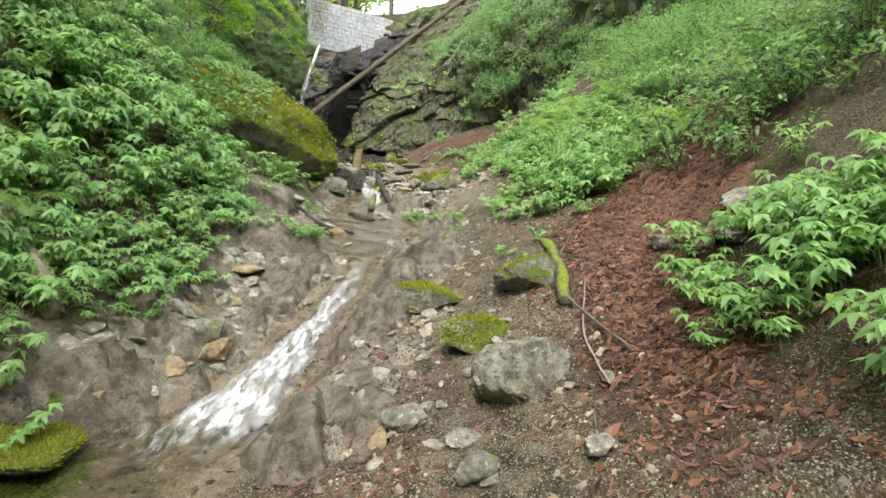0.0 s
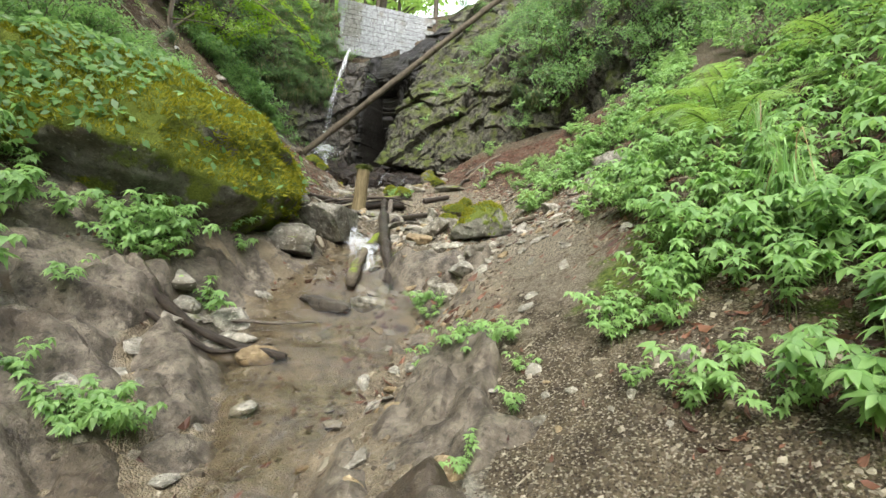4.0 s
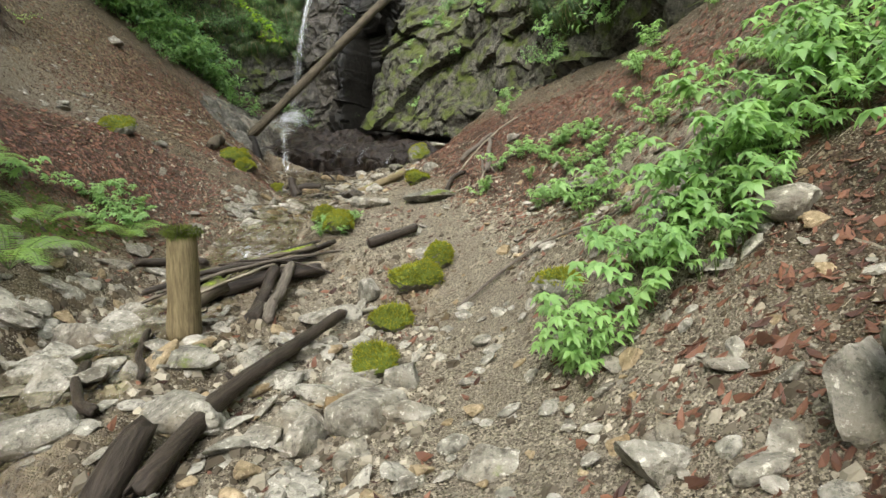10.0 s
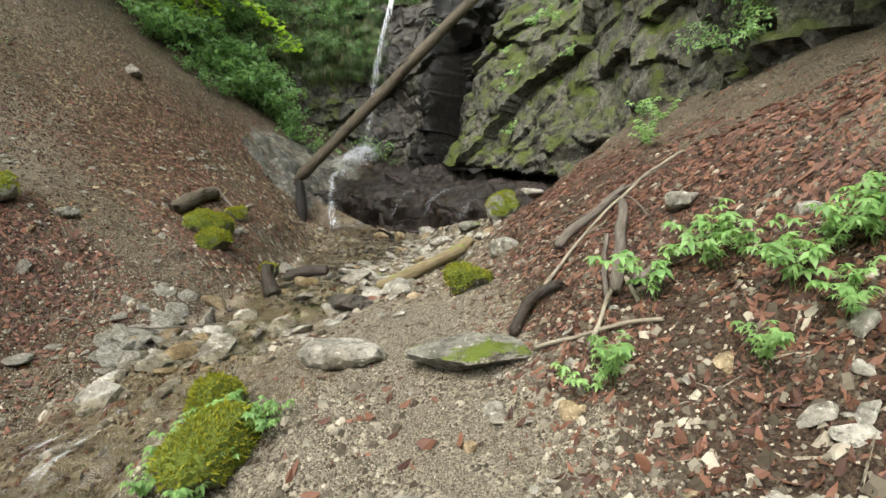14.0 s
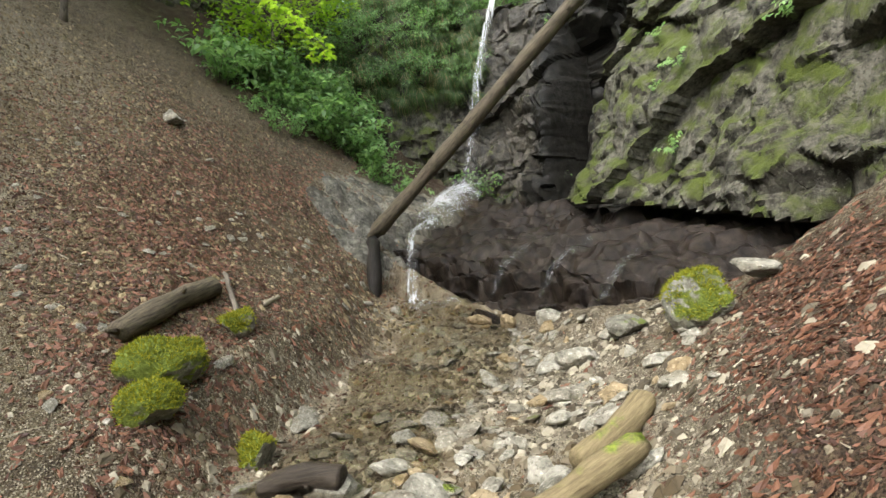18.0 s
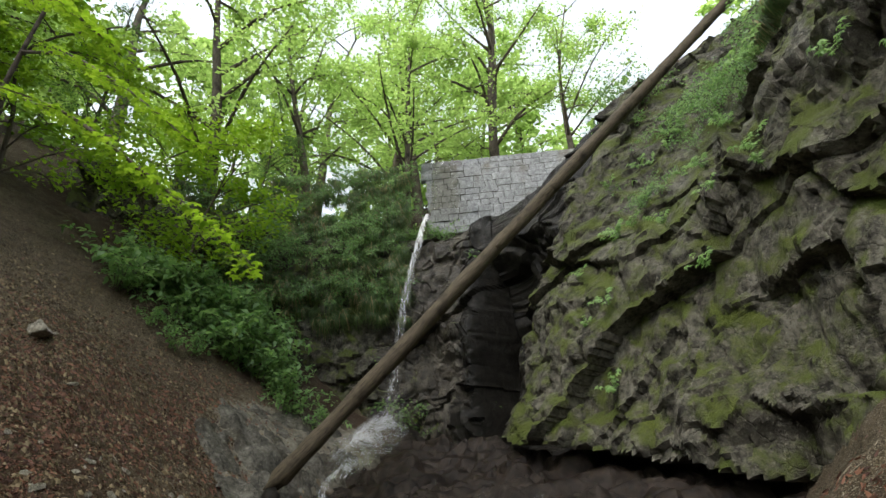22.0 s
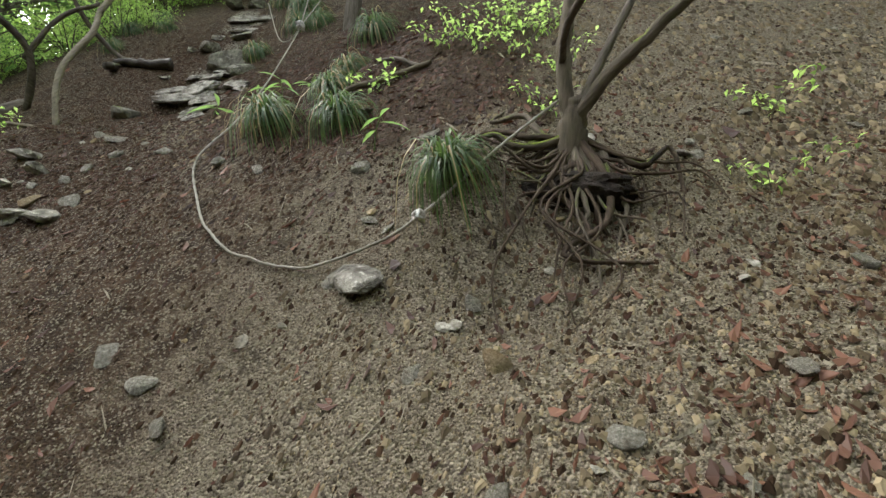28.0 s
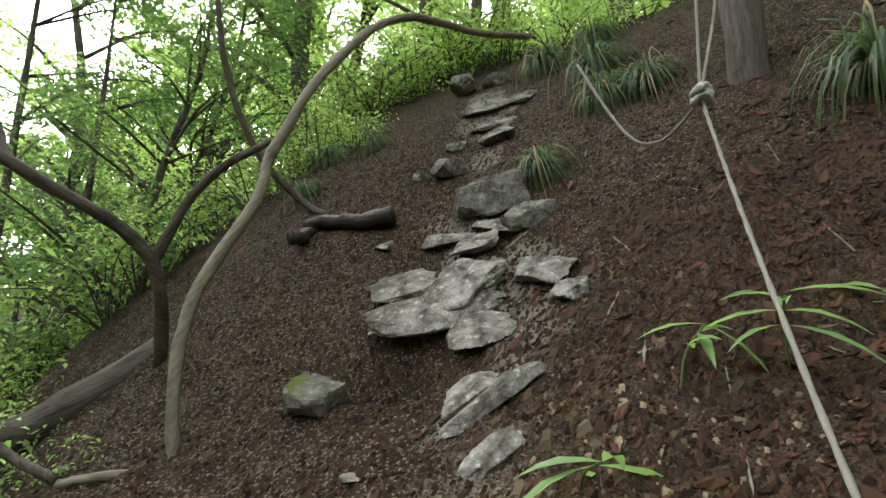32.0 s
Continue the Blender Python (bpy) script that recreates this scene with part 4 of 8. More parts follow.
def moss_mesh(name, seed, size, material=None):
    """A cushion of moss over a stone: lumpy, with a shaggy skin."""
    bm = bmesh.new()
    bmesh.ops.create_icosphere(bm, subdivisions=4, radius=1)
    off = Vector((seed * 2.3, 1, 0))
    k = 1.0 / max(size)
    for v in bm.verts:
        d = v.co.normalized()
        r = 1 + 0.45 * noise.noise(d * 1.5 + off) + 0.16 * noise.noise(d * 4 + off) + 0.07 * noise.noise(d * 11 + off) + 0.045 * noise.noise(d * 26 + off) + 0.05 * noise.cell(d * 30 + off)
        v.co = Vector((d.x * r * size[0], d.y * r * size[1], d.z * r * size[2] * 0.8))
    bm.normal_update()
    rnd = random.Random(seed)
    v, f = [q.co.copy() for q in bm.verts], [tuple(w.index for w in q.verts) for q in bm.faces]
    for q in bm.faces:
        for _ in range(2):
            c = q.calc_center_median().lerp(q.verts[rnd.randrange(3)].co, 0.5 * rnd.random())
            side = q.normal.orthogonal().lerp(q.normal.cross(q.normal.orthogonal()), rnd.random()).normalized() * 0.004
            tip = c + (q.normal + Vector((rnd.gauss(0, 0.5), rnd.gauss(0, 0.5), rnd.gauss(0, 0.4)))) * rnd.uniform(0.012, 0.03)
            n = len(v)
            v += [c - side, c + side, tip]
            f.append((n, n + 1, n + 2))
    bm.free()
    return mesh_of(name, v, f, material or MOSS)


def surface_points(me, count, seed, up, patch=2.0):
    """Random places on the upturned faces of a mesh of triangles, in uneven patches: places and normals."""
    rs = np.random.RandomState(seed)
    co, nor, tri = np.empty(len(me.vertices) * 3), np.empty(len(me.polygons) * 3), np.empty(len(me.polygons) * 3, int)
    me.vertices.foreach_get("co", co)
    me.polygons.foreach_get("normal", nor)
    me.polygons.foreach_get("vertices", tri)
    co, nor, tri = co.reshape(-1, 3), nor.reshape(-1, 3), tri.reshape(-1, 3)
    a, b, c = co[tri[:, 0]], co[tri[:, 1]], co[tri[:, 2]]
    area = np.linalg.norm(np.cross(b - a, c - a), axis=1)
    mid = (a + b + c) / 3
    lean = nor[:, 2] + 0.9 * fbm(mid[:, 0] * patch + seed, mid[:, 1] * patch + mid[:, 2], 1.0, 3)
    area = area * (lean > up)
    if area.sum() <= 0:
        return np.zeros((0, 3)), np.zeros((0, 3)), rs
    k = rs.choice(len(tri), count, p=area / area.sum())
    u, v = rs.rand(count, 1), rs.rand(count, 1)
    u, v = np.where(u + v > 1, 1 - u, u), np.where(u + v > 1, 1 - v, v)
    return a[k] + u * (b[k] - a[k]) + v * (c[k] - a[k]), nor[k], rs


def moss_coat(me, count, seed, long=0.022, up=0.3):
    """A shaggy coat of moss tufts over the upper faces of a stone."""
    p, n, rs = surface_points(me, count, seed, up)
    k = len(p)
    if not k:
        return None
    side = np.cross(n, rs.randn(k, 3))
    side = side / np.linalg.norm(side, axis=1)[:, None] * (0.25 * long)
    tip = p + (n + 0.55 * rs.randn(k, 3)) * (long * (0.4 + 0.8 * rs.rand(k, 1)))
    v = np.stack([p - side, p + side, tip], 1).reshape(-1, 3)
    return quad_mesh("moss", v, np.arange(3 * k).reshape(-1, 3), MOSS_FUR)


def stone(name, x, y, size, label, seed, material=None, turn=0, lift=0.3, tilt=(0, 0), group="", level=4, cuts=9, z=None, category="rock", grain=0.07, deep=0.42):
    """A boulder of the given half sizes, sunk in the ground."""
    me = rock_mesh(name, seed, material or ROCK, max(level, 5) if material is MOSS else level, cuts, size, grain, max(deep, 0.62) if material is MOSS else deep)
    zz = (g1(x, y) if z is None else z) + size[2] * lift
    ob = tagged(part(name, me, None, "", pose(x, y, zz, tilt[0], tilt[1], turn)), label, category, group)
    if material in (MOSS, ROCK_MOSS, BOULDER_MOSS):
        coat = moss_coat(me, int(9000 * max(size[0] * size[1], 0.02) ** 0.5) if max(size) < 1 else 60000, seed, 0.02 if max(size) < 1 else 0.035, {MOSS: -0.1, ROCK_MOSS: 0.45, BOULDER_MOSS: 0.0}[material])
        if coat:
            tagged(part("moss", coat, ob), kind="stuff")
    return ob


# the great mossy boulder on the left bank
great = stone("boulder", -4.15, 8.95, (1.95, 2.1, 1.32), "great mossy boulder overhanging the stream, creepers on its back", 41, BOULDER_MOSS, 10, 0, (0, 8), z=2.98, level=6, cuts=8, grain=0.075, deep=0.8)


def creeper():
    """Small leaves of a creeper over the back of the great boulder, thinning out to its bare side."""
    p, n, rs = surface_points(great.data, 15000, 77, -0.35, 0.8)
    thick = 0.06 + 0.94 * smooth(0.75, -0.5, p[:, 0] + 0.35 * p[:, 1] + 1.2 * fbm(p[:, 0], p[:, 1], 1.6, 3))
    keep = rs.rand(len(p)) < thick
    p, n = p[keep], n[keep]
    k = len(p)
    size = 0.02 + 0.035 * rs.rand(k, 1)
    d = rs.randn(k, 3) * [1, 1, 0.5] + [0, 0, -0.3]
    d = d - n * np.sum(d * n, 1)[:, None] * 0.7
    d = d / np.linalg.norm(d, axis=1)[:, None]
    w = np.cross(n + 0.5 * rs.randn(k, 3), d)
    w = w / np.linalg.norm(w, axis=1)[:, None]
    c = p + n * (0.02 + 0.1 * rs.rand(k, 1))
    v = np.stack([c, c + d * size + w * size * 0.55, c + d * size * 2 - n * size * 0.4, c + d * size - w * size * 0.55], 1).reshape(-1, 3)
    tagged(part("creeper", quad_mesh("creeper", v, np.arange(4 * k).reshape(-1, 4), LEAF_SHRUB), great, "small-leaved green creeper"), kind="stuff")


creeper()
BOULDERS = [
    # name, x, y, half sizes, label, seed, material, turn, lift
    ("boulder", 0.55, 2.98, (0.31, 0.29, 0.25), "angular grey boulder with moss on one edge", 3, ROCK, 30, 0.3),
    ("boulder", 0.72, 4.12, (0.28, 0.26, 0.22), "rounded boulder capped with green moss", 4, ROCK_MOSS, 0, 0.4),
    ("rock", 1.87, 4.2, (0.15, 0.13, 0.10), "grey rock lying among fallen leaves", 5, ROCK, 20, 0.4),
    ("rock", 0.82, 2.30, (0.10, 0.08, 0.07), "small white rock on the bank", 6, ROCK_BARE, 50, 0.4),
    ("rock", -0.12, 2.95, (0.17, 0.13, 0.10), "small half-buried grey rock on the bank", 7, ROCK, 10, 0.2),
    ("rock", 0.26, 2.45, (0.14, 0.12, 0.12), "blocky grey rock on the bank", 8, ROCK, 70, 0.2),
    ("rock", -1.73, 3.89, (0.19, 0.12, 0.10), "ochre rock beside the cascade", 9, ROCK_TAN, 60, 0.5),
    ("rock", -1.92, 4.05, (0.30, 0.20, 0.15), "dark rock beside the cascade", 10, ROCK, 35, 0.2),
    ("rock", -2.05, 5.1, (0.28, 0.15, 0.06), "flat yellowish rock slab", 11, ROCK_TAN, 10, 0.4),
    ("rock", -2.14, 4.13, (0.18, 0.14, 0.14), "pale angular rock by the water", 12, ROCK_BARE, 80, 0.3),
    ("rock", 2.50, 4.05, (0.34, 0.2, 0.12), "pale ledge rock on the bank", 13, ROCK_BARE, 25, 0.3),
    ("rock", 2.25, 3.85, (0.2, 0.16, 0.08), "pale broken rock on the bank", 14, ROCK_BARE, 65, 0.3),
    ("rock", -0.02, 4.4, (0.44, 0.34, 0.16), "sloping slab of bedrock with moss spots", 15, ROCK_MOSS, 20, 0.0),
    ("rock", 0.28, 3.66, (0.36, 0.26, 0.15), "half-sunk grey rock with moss beside the track", 16, ROCK_MOSS, 55, 0.05),
    ("rock", -2.12, 8.95, (0.33, 0.24, 0.24), "brown rock below the boulder, wet at its foot", 17, ROCK, 12, 0.4),
    ("boulder", -1.9, 9.45, (0.4, 0.33, 0.3), "rounded grey rock splitting the stream", 18, ROCK, 60, 0.5),
    ("rock", -2.3, 9.35, (0.18, 0.16, 0.17), "small brown rock wedged in the stream", 19, ROCK, 20, 1.6),
    ("boulder", -0.24, 9.56, (0.42, 0.29, 0.3), "pointed boulder half covered with bright moss", 20, ROCK_MOSS, 150, 0.4),
    ("rock", -0.80, 12.75, (0.25, 0.17, 0.18), "low rock thickly covered with moss", 21, MOSS, 30, 0.5),
    ("rock", -0.66, 13.1, (0.16, 0.13, 0.17), "mossy rock beside the track", 22, MOSS, 80, 0.6),
    ("rock", -0.82, 12.15, (0.20, 0.12, 0.13), "mossy rock among rubble", 23, MOSS, 40, 0.4),
    ("rock", -0.75, 11.5, (0.17, 0.14, 0.13), "small mossy rock beside the track", 24, MOSS, 10, 0.4),
    ("rock", -1.37, 12.2, (0.26, 0.17, 0.12), "pale angular rock by the stream", 25, ROCK_BARE, 15, 0.4),
    ("boulder", 1.42, 9.95, (0.34, 0.26, 0.3), "grey boulder with sedge growing above it", 26, ROCK, 30, 0.4),
    ("rock", 1.15, 10.1, (0.15, 0.09, 0.19), "thin upright rock on the scree", 27, ROCK_BARE, 30, 0.5),
    ("rock", 0.92, 8.92, (0.17, 0.10, 0.07), "flat grey rock beside the track", 28, ROCK, 10, 0.4),
    ("rock", 0.42, 11.85, (0.20, 0.14, 0.12), "mossy rock jutting from the bank", 29, ROCK_MOSS, 160, 0.3),
    ("rock", 0.76, 13.32, (0.34, 0.25, 0.14), "broad flat grey rock on the scree", 30, ROCK, 10, 0.5),
    ("rock", -1.97, 14.9, (0.27, 0.18, 0.12), "broad pale rock beside the stream bed", 31, ROCK_BARE, 20, 0.4),
    ("rock", -2.05, 14.05, (0.22, 0.32, 0.16), "rock buried under moss and small ferns", 32, MOSS, 20, 0.4),
    ("rock", -2.35, 14.3, (0.16, 0.13, 0.14), "mossy rock beside the cascade", 33, MOSS, 20, 0.4),
    ("rock", -1.15, 14.95, (0.36, 0.24, 0.10), "flat grey slab sunk in the gravel", 34, ROCK, 20, 0.3),
    ("rock", -1.6, 15.95, (0.2, 0.15, 0.13), "rock capped with bright moss", 35, MOSS, 20, 0.5),
    ("rock", -1.57, 16.75, (0.17, 0.12, 0.1), "pale angular rock on the leaves", 36, ROCK_BARE, 40, 0.5),
    ("rock", -2.64, 15.85, (0.28, 0.16, 0.1), "dark wet slab in the stream bed", 37, ROCK_WET, -10, 0.4),
    ("rock", -2.35, 16.2, (0.16, 0.14, 0.1), "pale rock in the stream bed", 38, ROCK_BARE, 10, 0.4),
    ("boulder", -2.28, 19.0, (0.26, 0.24, 0.26), "round boulder with moss on top", 39, ROCK_MOSS, 10, 0.5),
    ("rock", -2.0, 19.35, (0.17, 0.12, 0.1), "pale rock resting behind a mossy boulder", 40, ROCK_BARE, 10, 1.4),
    ("boulder", -5.0, 16.45, (0.25, 0.28, 0.2), "mound of rock deep in bright moss", 42, MOSS, 0, 0.3),
    ("rock", -4.68, 16.25, (0.17, 0.19, 0.15), "mossy rock below a moss mound", 43, MOSS, 0, 0.3),
    ("rock", -4.4, 16.75, (0.2, 0.16, 0.16), "mossy rock beside the pool", 44, ROCK_MOSS, 0, 0.3),
    ("rock", -5.75, 14.85, (0.30, 0.24, 0.2), "dark mossy rock in the scree", 45, ROCK_MOSS, 0, 0.2),
    ("rock", -8.95, 18.25, (0.20, 0.13, 0.15), "white rock lodged on the slope", 46, ROCK_BARE, 20, 0.5),
    ("rock", -4.05, 20.05, (0.17, 0.12, 0.11), "white stone at the foot of the wet shelf", 47, ROCK_BARE, 20, 0.5),
    ("rock", -4.95, 20.0, (0.16, 0.12, 0.11), "tan stone at the foot of the wet shelf", 48, ROCK_TAN, 20, 0.5),
    ("rock", -4.62, 20.1, (0.10, 0.1, 0.12), "orange stone at the foot of the wet shelf", 49, ROCK_TAN, 60, 0.5),
    ("rock", -2.95, 19.3, (0.24, 0.18, 0.12), "grey stone beside the pool", 50, ROCK, 60, 0.4),
    ("rock", -3.2, 18.9, (0.2, 0.14, 0.12), "pale stone beside the pool", 51, ROCK_BARE, 20, 0.4),
    ("rock", -7.85, 10.9, (0.16, 0.1, 0.04), "flat slab of stone beside the path", 52, ROCK_BARE, 20, 0.6),
    ("rock", -7.55, 11.95, (0.13, 0.12, 0.06), "flat pale stone beside the path", 53, ROCK_BARE, 50, 0.5),
    ("boulder", -2.3, 2.8, (0.28, 0.46, 0.1), "low rock under a thick mat of moss", 55, MOSS, 35, 0.3),
    ("rock", -8.88, 10.28, (0.2, 0.16, 0.13), "soil-covered rock in the steep path", 56, ROCK, 40, 0.2),
    ("rock", -7.85, 10.9, (0.09, 0.07, 0.04), "small pale stone on the path", 57, ROCK_BARE, 70, 0.5),
    ("rock", -7.78, 11.24, (0.1, 0.08, 0.06), "square pale stone on the path", 58, ROCK_BARE, 30, 0.5),
    ("rock", -8.12, 12.78, (0.06, 0.05, 0.05), "small grey stone below the sedge", 59, ROCK, 30, 0.5),
    ("rock", -7.5, 11.75, (0.12, 0.09, 0.05), "flat pale stone at the path edge", 60, ROCK_BARE, 10, 0.5),
    ("rock", -7.72, 10.55, (0.15, 0.11, 0.05), "flat tan stone behind a torn root", 63, ROCK_TAN, 10, 0.7),
    ("rock", -7.62, 11.2, (0.08, 0.06, 0.04), "small pale stone beside a root", 62, ROCK_BARE, 100, 0.5),
    ("rock", -2.35, 7.49, (0.19, 0.15, 0.1), "pale rock under the herbs by the water", 64, ROCK_BARE, 20, 0.5),
    ("rock", -2.2, 7.35, (0.14, 0.12, 0.1), "brown rock at the edge of the water", 65, ROCK, 60, 0.4),
    ("rock", -1.55, 7.3, (0.16, 0.12, 0.08), "yellowish rock caught among driftwood", 66, ROCK_TAN, 40, 0.5),
    ("rock", -1.8, 7.45, (0.15, 0.1, 0.06), "flat pale rock caught among driftwood", 67, ROCK_BARE, 10, 0.5),
    ("rock", -1.42, 8.13, (0.24, 0.16, 0.09), "dark flat rock in the shallow water", 68, ROCK_WET, 10, 0.2),
    ("rock", -0.27, 8.5, (0.2, 0.13, 0.1), "pale angular rock on the track side", 69, ROCK_BARE, 70, 0.4),
    ("rock", -1.05, 8.3, (0.2, 0.15, 0.1), "pale rock at the edge of the pool", 80, ROCK_BARE, 30, 0.4),
    ("rock", -0.4, 8.4, (0.16, 0.12, 0.1), "light grey angular rock on the track side", 81, ROCK_BARE, 10, 0.4),
    ("rock", -0.2, 8.8, (0.18, 0.14, 0.14), "grey angular rock below a mossy boulder", 82, ROCK_STEP, 100, 0.4),
    ("rock", -0.72, 9.85, (0.2, 0.15, 0.16), "grey blocky rock beside the cascade", 83, ROCK_STEP, 40, 0.5),
    ("rock", -0.85, 9.5, (0.16, 0.12, 0.09), "tan rock beside the cascade", 84, ROCK_TAN, 30, 0.5),
    ("rock", -2.92, 11.53, (0.3, 0.22, 0.13), "broad grey slab in the stream bed", 85, ROCK_STEP, 15, 0.4),
    ("rock", -2.08, 10.45, (0.22, 0.17, 0.14), "pale rounded rock in the stream bed", 86, ROCK_BARE, 45, 0.4),
    ("rock", -1.53, 10.8, (0.3, 0.2, 0.14), "broad pale rock in the stream bed", 87, ROCK_BARE, 5, 0.3),
    ("rock", -1.91, 11.28, (0.24, 0.13, 0.09), "dark brown slab in the sand", 88, ROCK, 5, 0.5),
    ("rock", -0.6, 10.95, (0.24, 0.19, 0.13), "pale angular rock beside the track", 89, ROCK_STEP, 60, 0.4),
    ("rock", -0.53, 11.32, (0.13, 0.12, 0.13), "white upright rock beside the track", 90, ROCK_BARE, 10, 0.5),
    ("rock", -0.82, 10.68, (0.13, 0.12, 0.12), "grey blocky rock beside the track", 92, ROCK_STEP, 20, 0.4),
    ("rock", 0.1, 10.52, (0.17, 0.12, 0.08), "flat grey rock trodden into the track", 93, ROCK_STEP, 10, 0.1),
    ("rock", 0.65, 10.25, (0.14, 0.12, 0.1), "pale rock on the scree", 94, ROCK_BARE, 10, 0.4),
    ("rock", 1.37, 11.1, (0.15, 0.12, 0.1), "grey rock below the herbs", 95, ROCK_STEP, 10, 0.4),
    ("rock", -1.18, 12.58, (0.12, 0.1, 0.13), "white upright rock among rubble", 96, ROCK_BARE, 80, 0.5),
    ("rock", -0.1, 15.95, (0.13, 0.1, 0.09), "white angular rock among dead branches", 97, ROCK_BARE, 40, 0.5),
    ("rock", -6.63, 14.78, (0.09, 0.06, 0.06), "small pale stone in the scree", 98, ROCK_BARE, 40, 0.5),
    ("rock", -6.52, 14.68, (0.09, 0.07, 0.05), "small white stone in the scree", 99, ROCK_BARE, 80, 0.5),
    ("rock", -5.45, 15.2, (0.14, 0.11, 0.08), "greenish rock sunk in the leaves", 110, ROCK, 30, 0.2),
    ("rock", -5.34, 17.14, (0.14, 0.16, 0.14), "dark mossy rock beside a stick", 111, ROCK_MOSS, 30, 0.3),
]
for nm, x, y, size, label, seed, mat, turn, lift in BOULDERS:
    stone(nm, x, y, size, label, seed, mat, turn, lift, level=4 if max(size) < 0.25 else 5)

stone("rock", -7.72, 14.27, (0.17, 0.11, 0.045), "tilted flat stone with yellowish moss in the scree", 54, ROCK_RIDGE, 70, 0.8, (40, 20), level=5, cuts=12, deep=0.36)

# bedrock slabs and blocks up the ridge path
STEPS = [  # x, y, lift over the ground, half sizes, turn, tilt along the slope
    (-9.33, 10.4, 0.06, 0.17, 0.42, 0.07, 12, 0.75), (-9.1, 10.96, 0.02, 0.22, 0.11, 0.05, -20, 1.0), (-10.03, 10.12, 0.1, 0.2, 0.42, 0.24, 5, 0.1), (-9.95, 10.5, 0.05, 0.14, 0.2, 0.17, 20, 0.2), (-9.78, 10.0, 0.02, 0.12, 0.22, 0.06, 0, 0.5),
    (-9.42, 10.08, 0.05, 0.2, 0.3, 0.06, 10, 0.9), (-9.5, 10.48, 0.07, 0.24, 0.24, 0.07, 40, 0.9), (-9.64, 10.82, 0.05, 0.2, 0.22, 0.06, -10, 0.95), (-9.72, 10.3, 0.06, 0.18, 0.2, 0.06, 60, 0.9), (-9.34, 10.76, 0.04, 0.13, 0.16, 0.05, 20, 0.95), (-9.12, 11.06, 0.03, 0.24, 0.1, 0.05, -30, 1.0), (-8.98, 11.2, 0.01, 0.16, 0.07, 0.04, -20, 1.0), (-9.56, 11.1, 0.03, 0.12, 0.1, 0.05, 15, 1.0),
    (-9.9, 10.35, 0.03, 0.15, 0.2, 0.06, 0, 0.7), (-10.6, 9.65, 0.04, 0.2, 0.2, 0.07, 30, 0.7), (-10.95, 9.15, 0.05, 0.24, 0.3, 0.08, 10, 0.7), (-11.1, 9.5, 0.05, 0.16, 0.14, 0.06, 60, 0.8), (-10.5, 9.3, 0.02, 0.14, 0.12, 0.07, 10, 0.5), (-11.5, 8.8, 0.06, 0.2, 0.2, 0.14, 10, 0.4),
    (-10.2, 9.52, 0.09, 0.13, 0.16, 0.12, 40, 0.3), (-10.12, 9.28, 0.01, 0.08, 0.09, 0.07, 0, 0.3), (-11.3, 8.5, 0.12, 0.18, 0.2, 0.17, 10, 0.2), (-10.75, 9.45, 0.02, 0.16, 0.24, 0.07, 30, 0.8), (-9.62, 9.6, 0.0, 0.1, 0.09, 0.06, 10, 0.6)]
for k, (x, y, up, a, b, c, turn, lean) in enumerate(STEPS):
    out = slope_at(x, y, 0.35)
    ex = Vector((out.x, out.y, 0)).normalized()
    ey = Vector((0, 0, 1)).cross(ex)
    up_dir = Vector((0, 0, 1)).lerp(out, lean).normalized()
    ex = (ex - up_dir * ex.dot(up_dir)).normalized()
    q = Matrix((ex, up_dir.cross(ex), up_dir)).transposed().to_quaternion() @ Euler((0, 0, radians(turn))).to_quaternion()
    me = rock_mesh("step_rock", 70 + k, ROCK if c > 0.12 else ROCK_RIDGE, 5, 11, (a, b, c), 0.09, 0.36, 0.5)
    tagged(part("step_rock", me, None, "", Matrix.LocRotScale((x, y, g1(x, y) + up), q, None)), "pale rock slab stepping up the steep path" if c < 0.12 else "blocky dark-sided rock in the steep path", "rock", "rock steps on the ridge path")

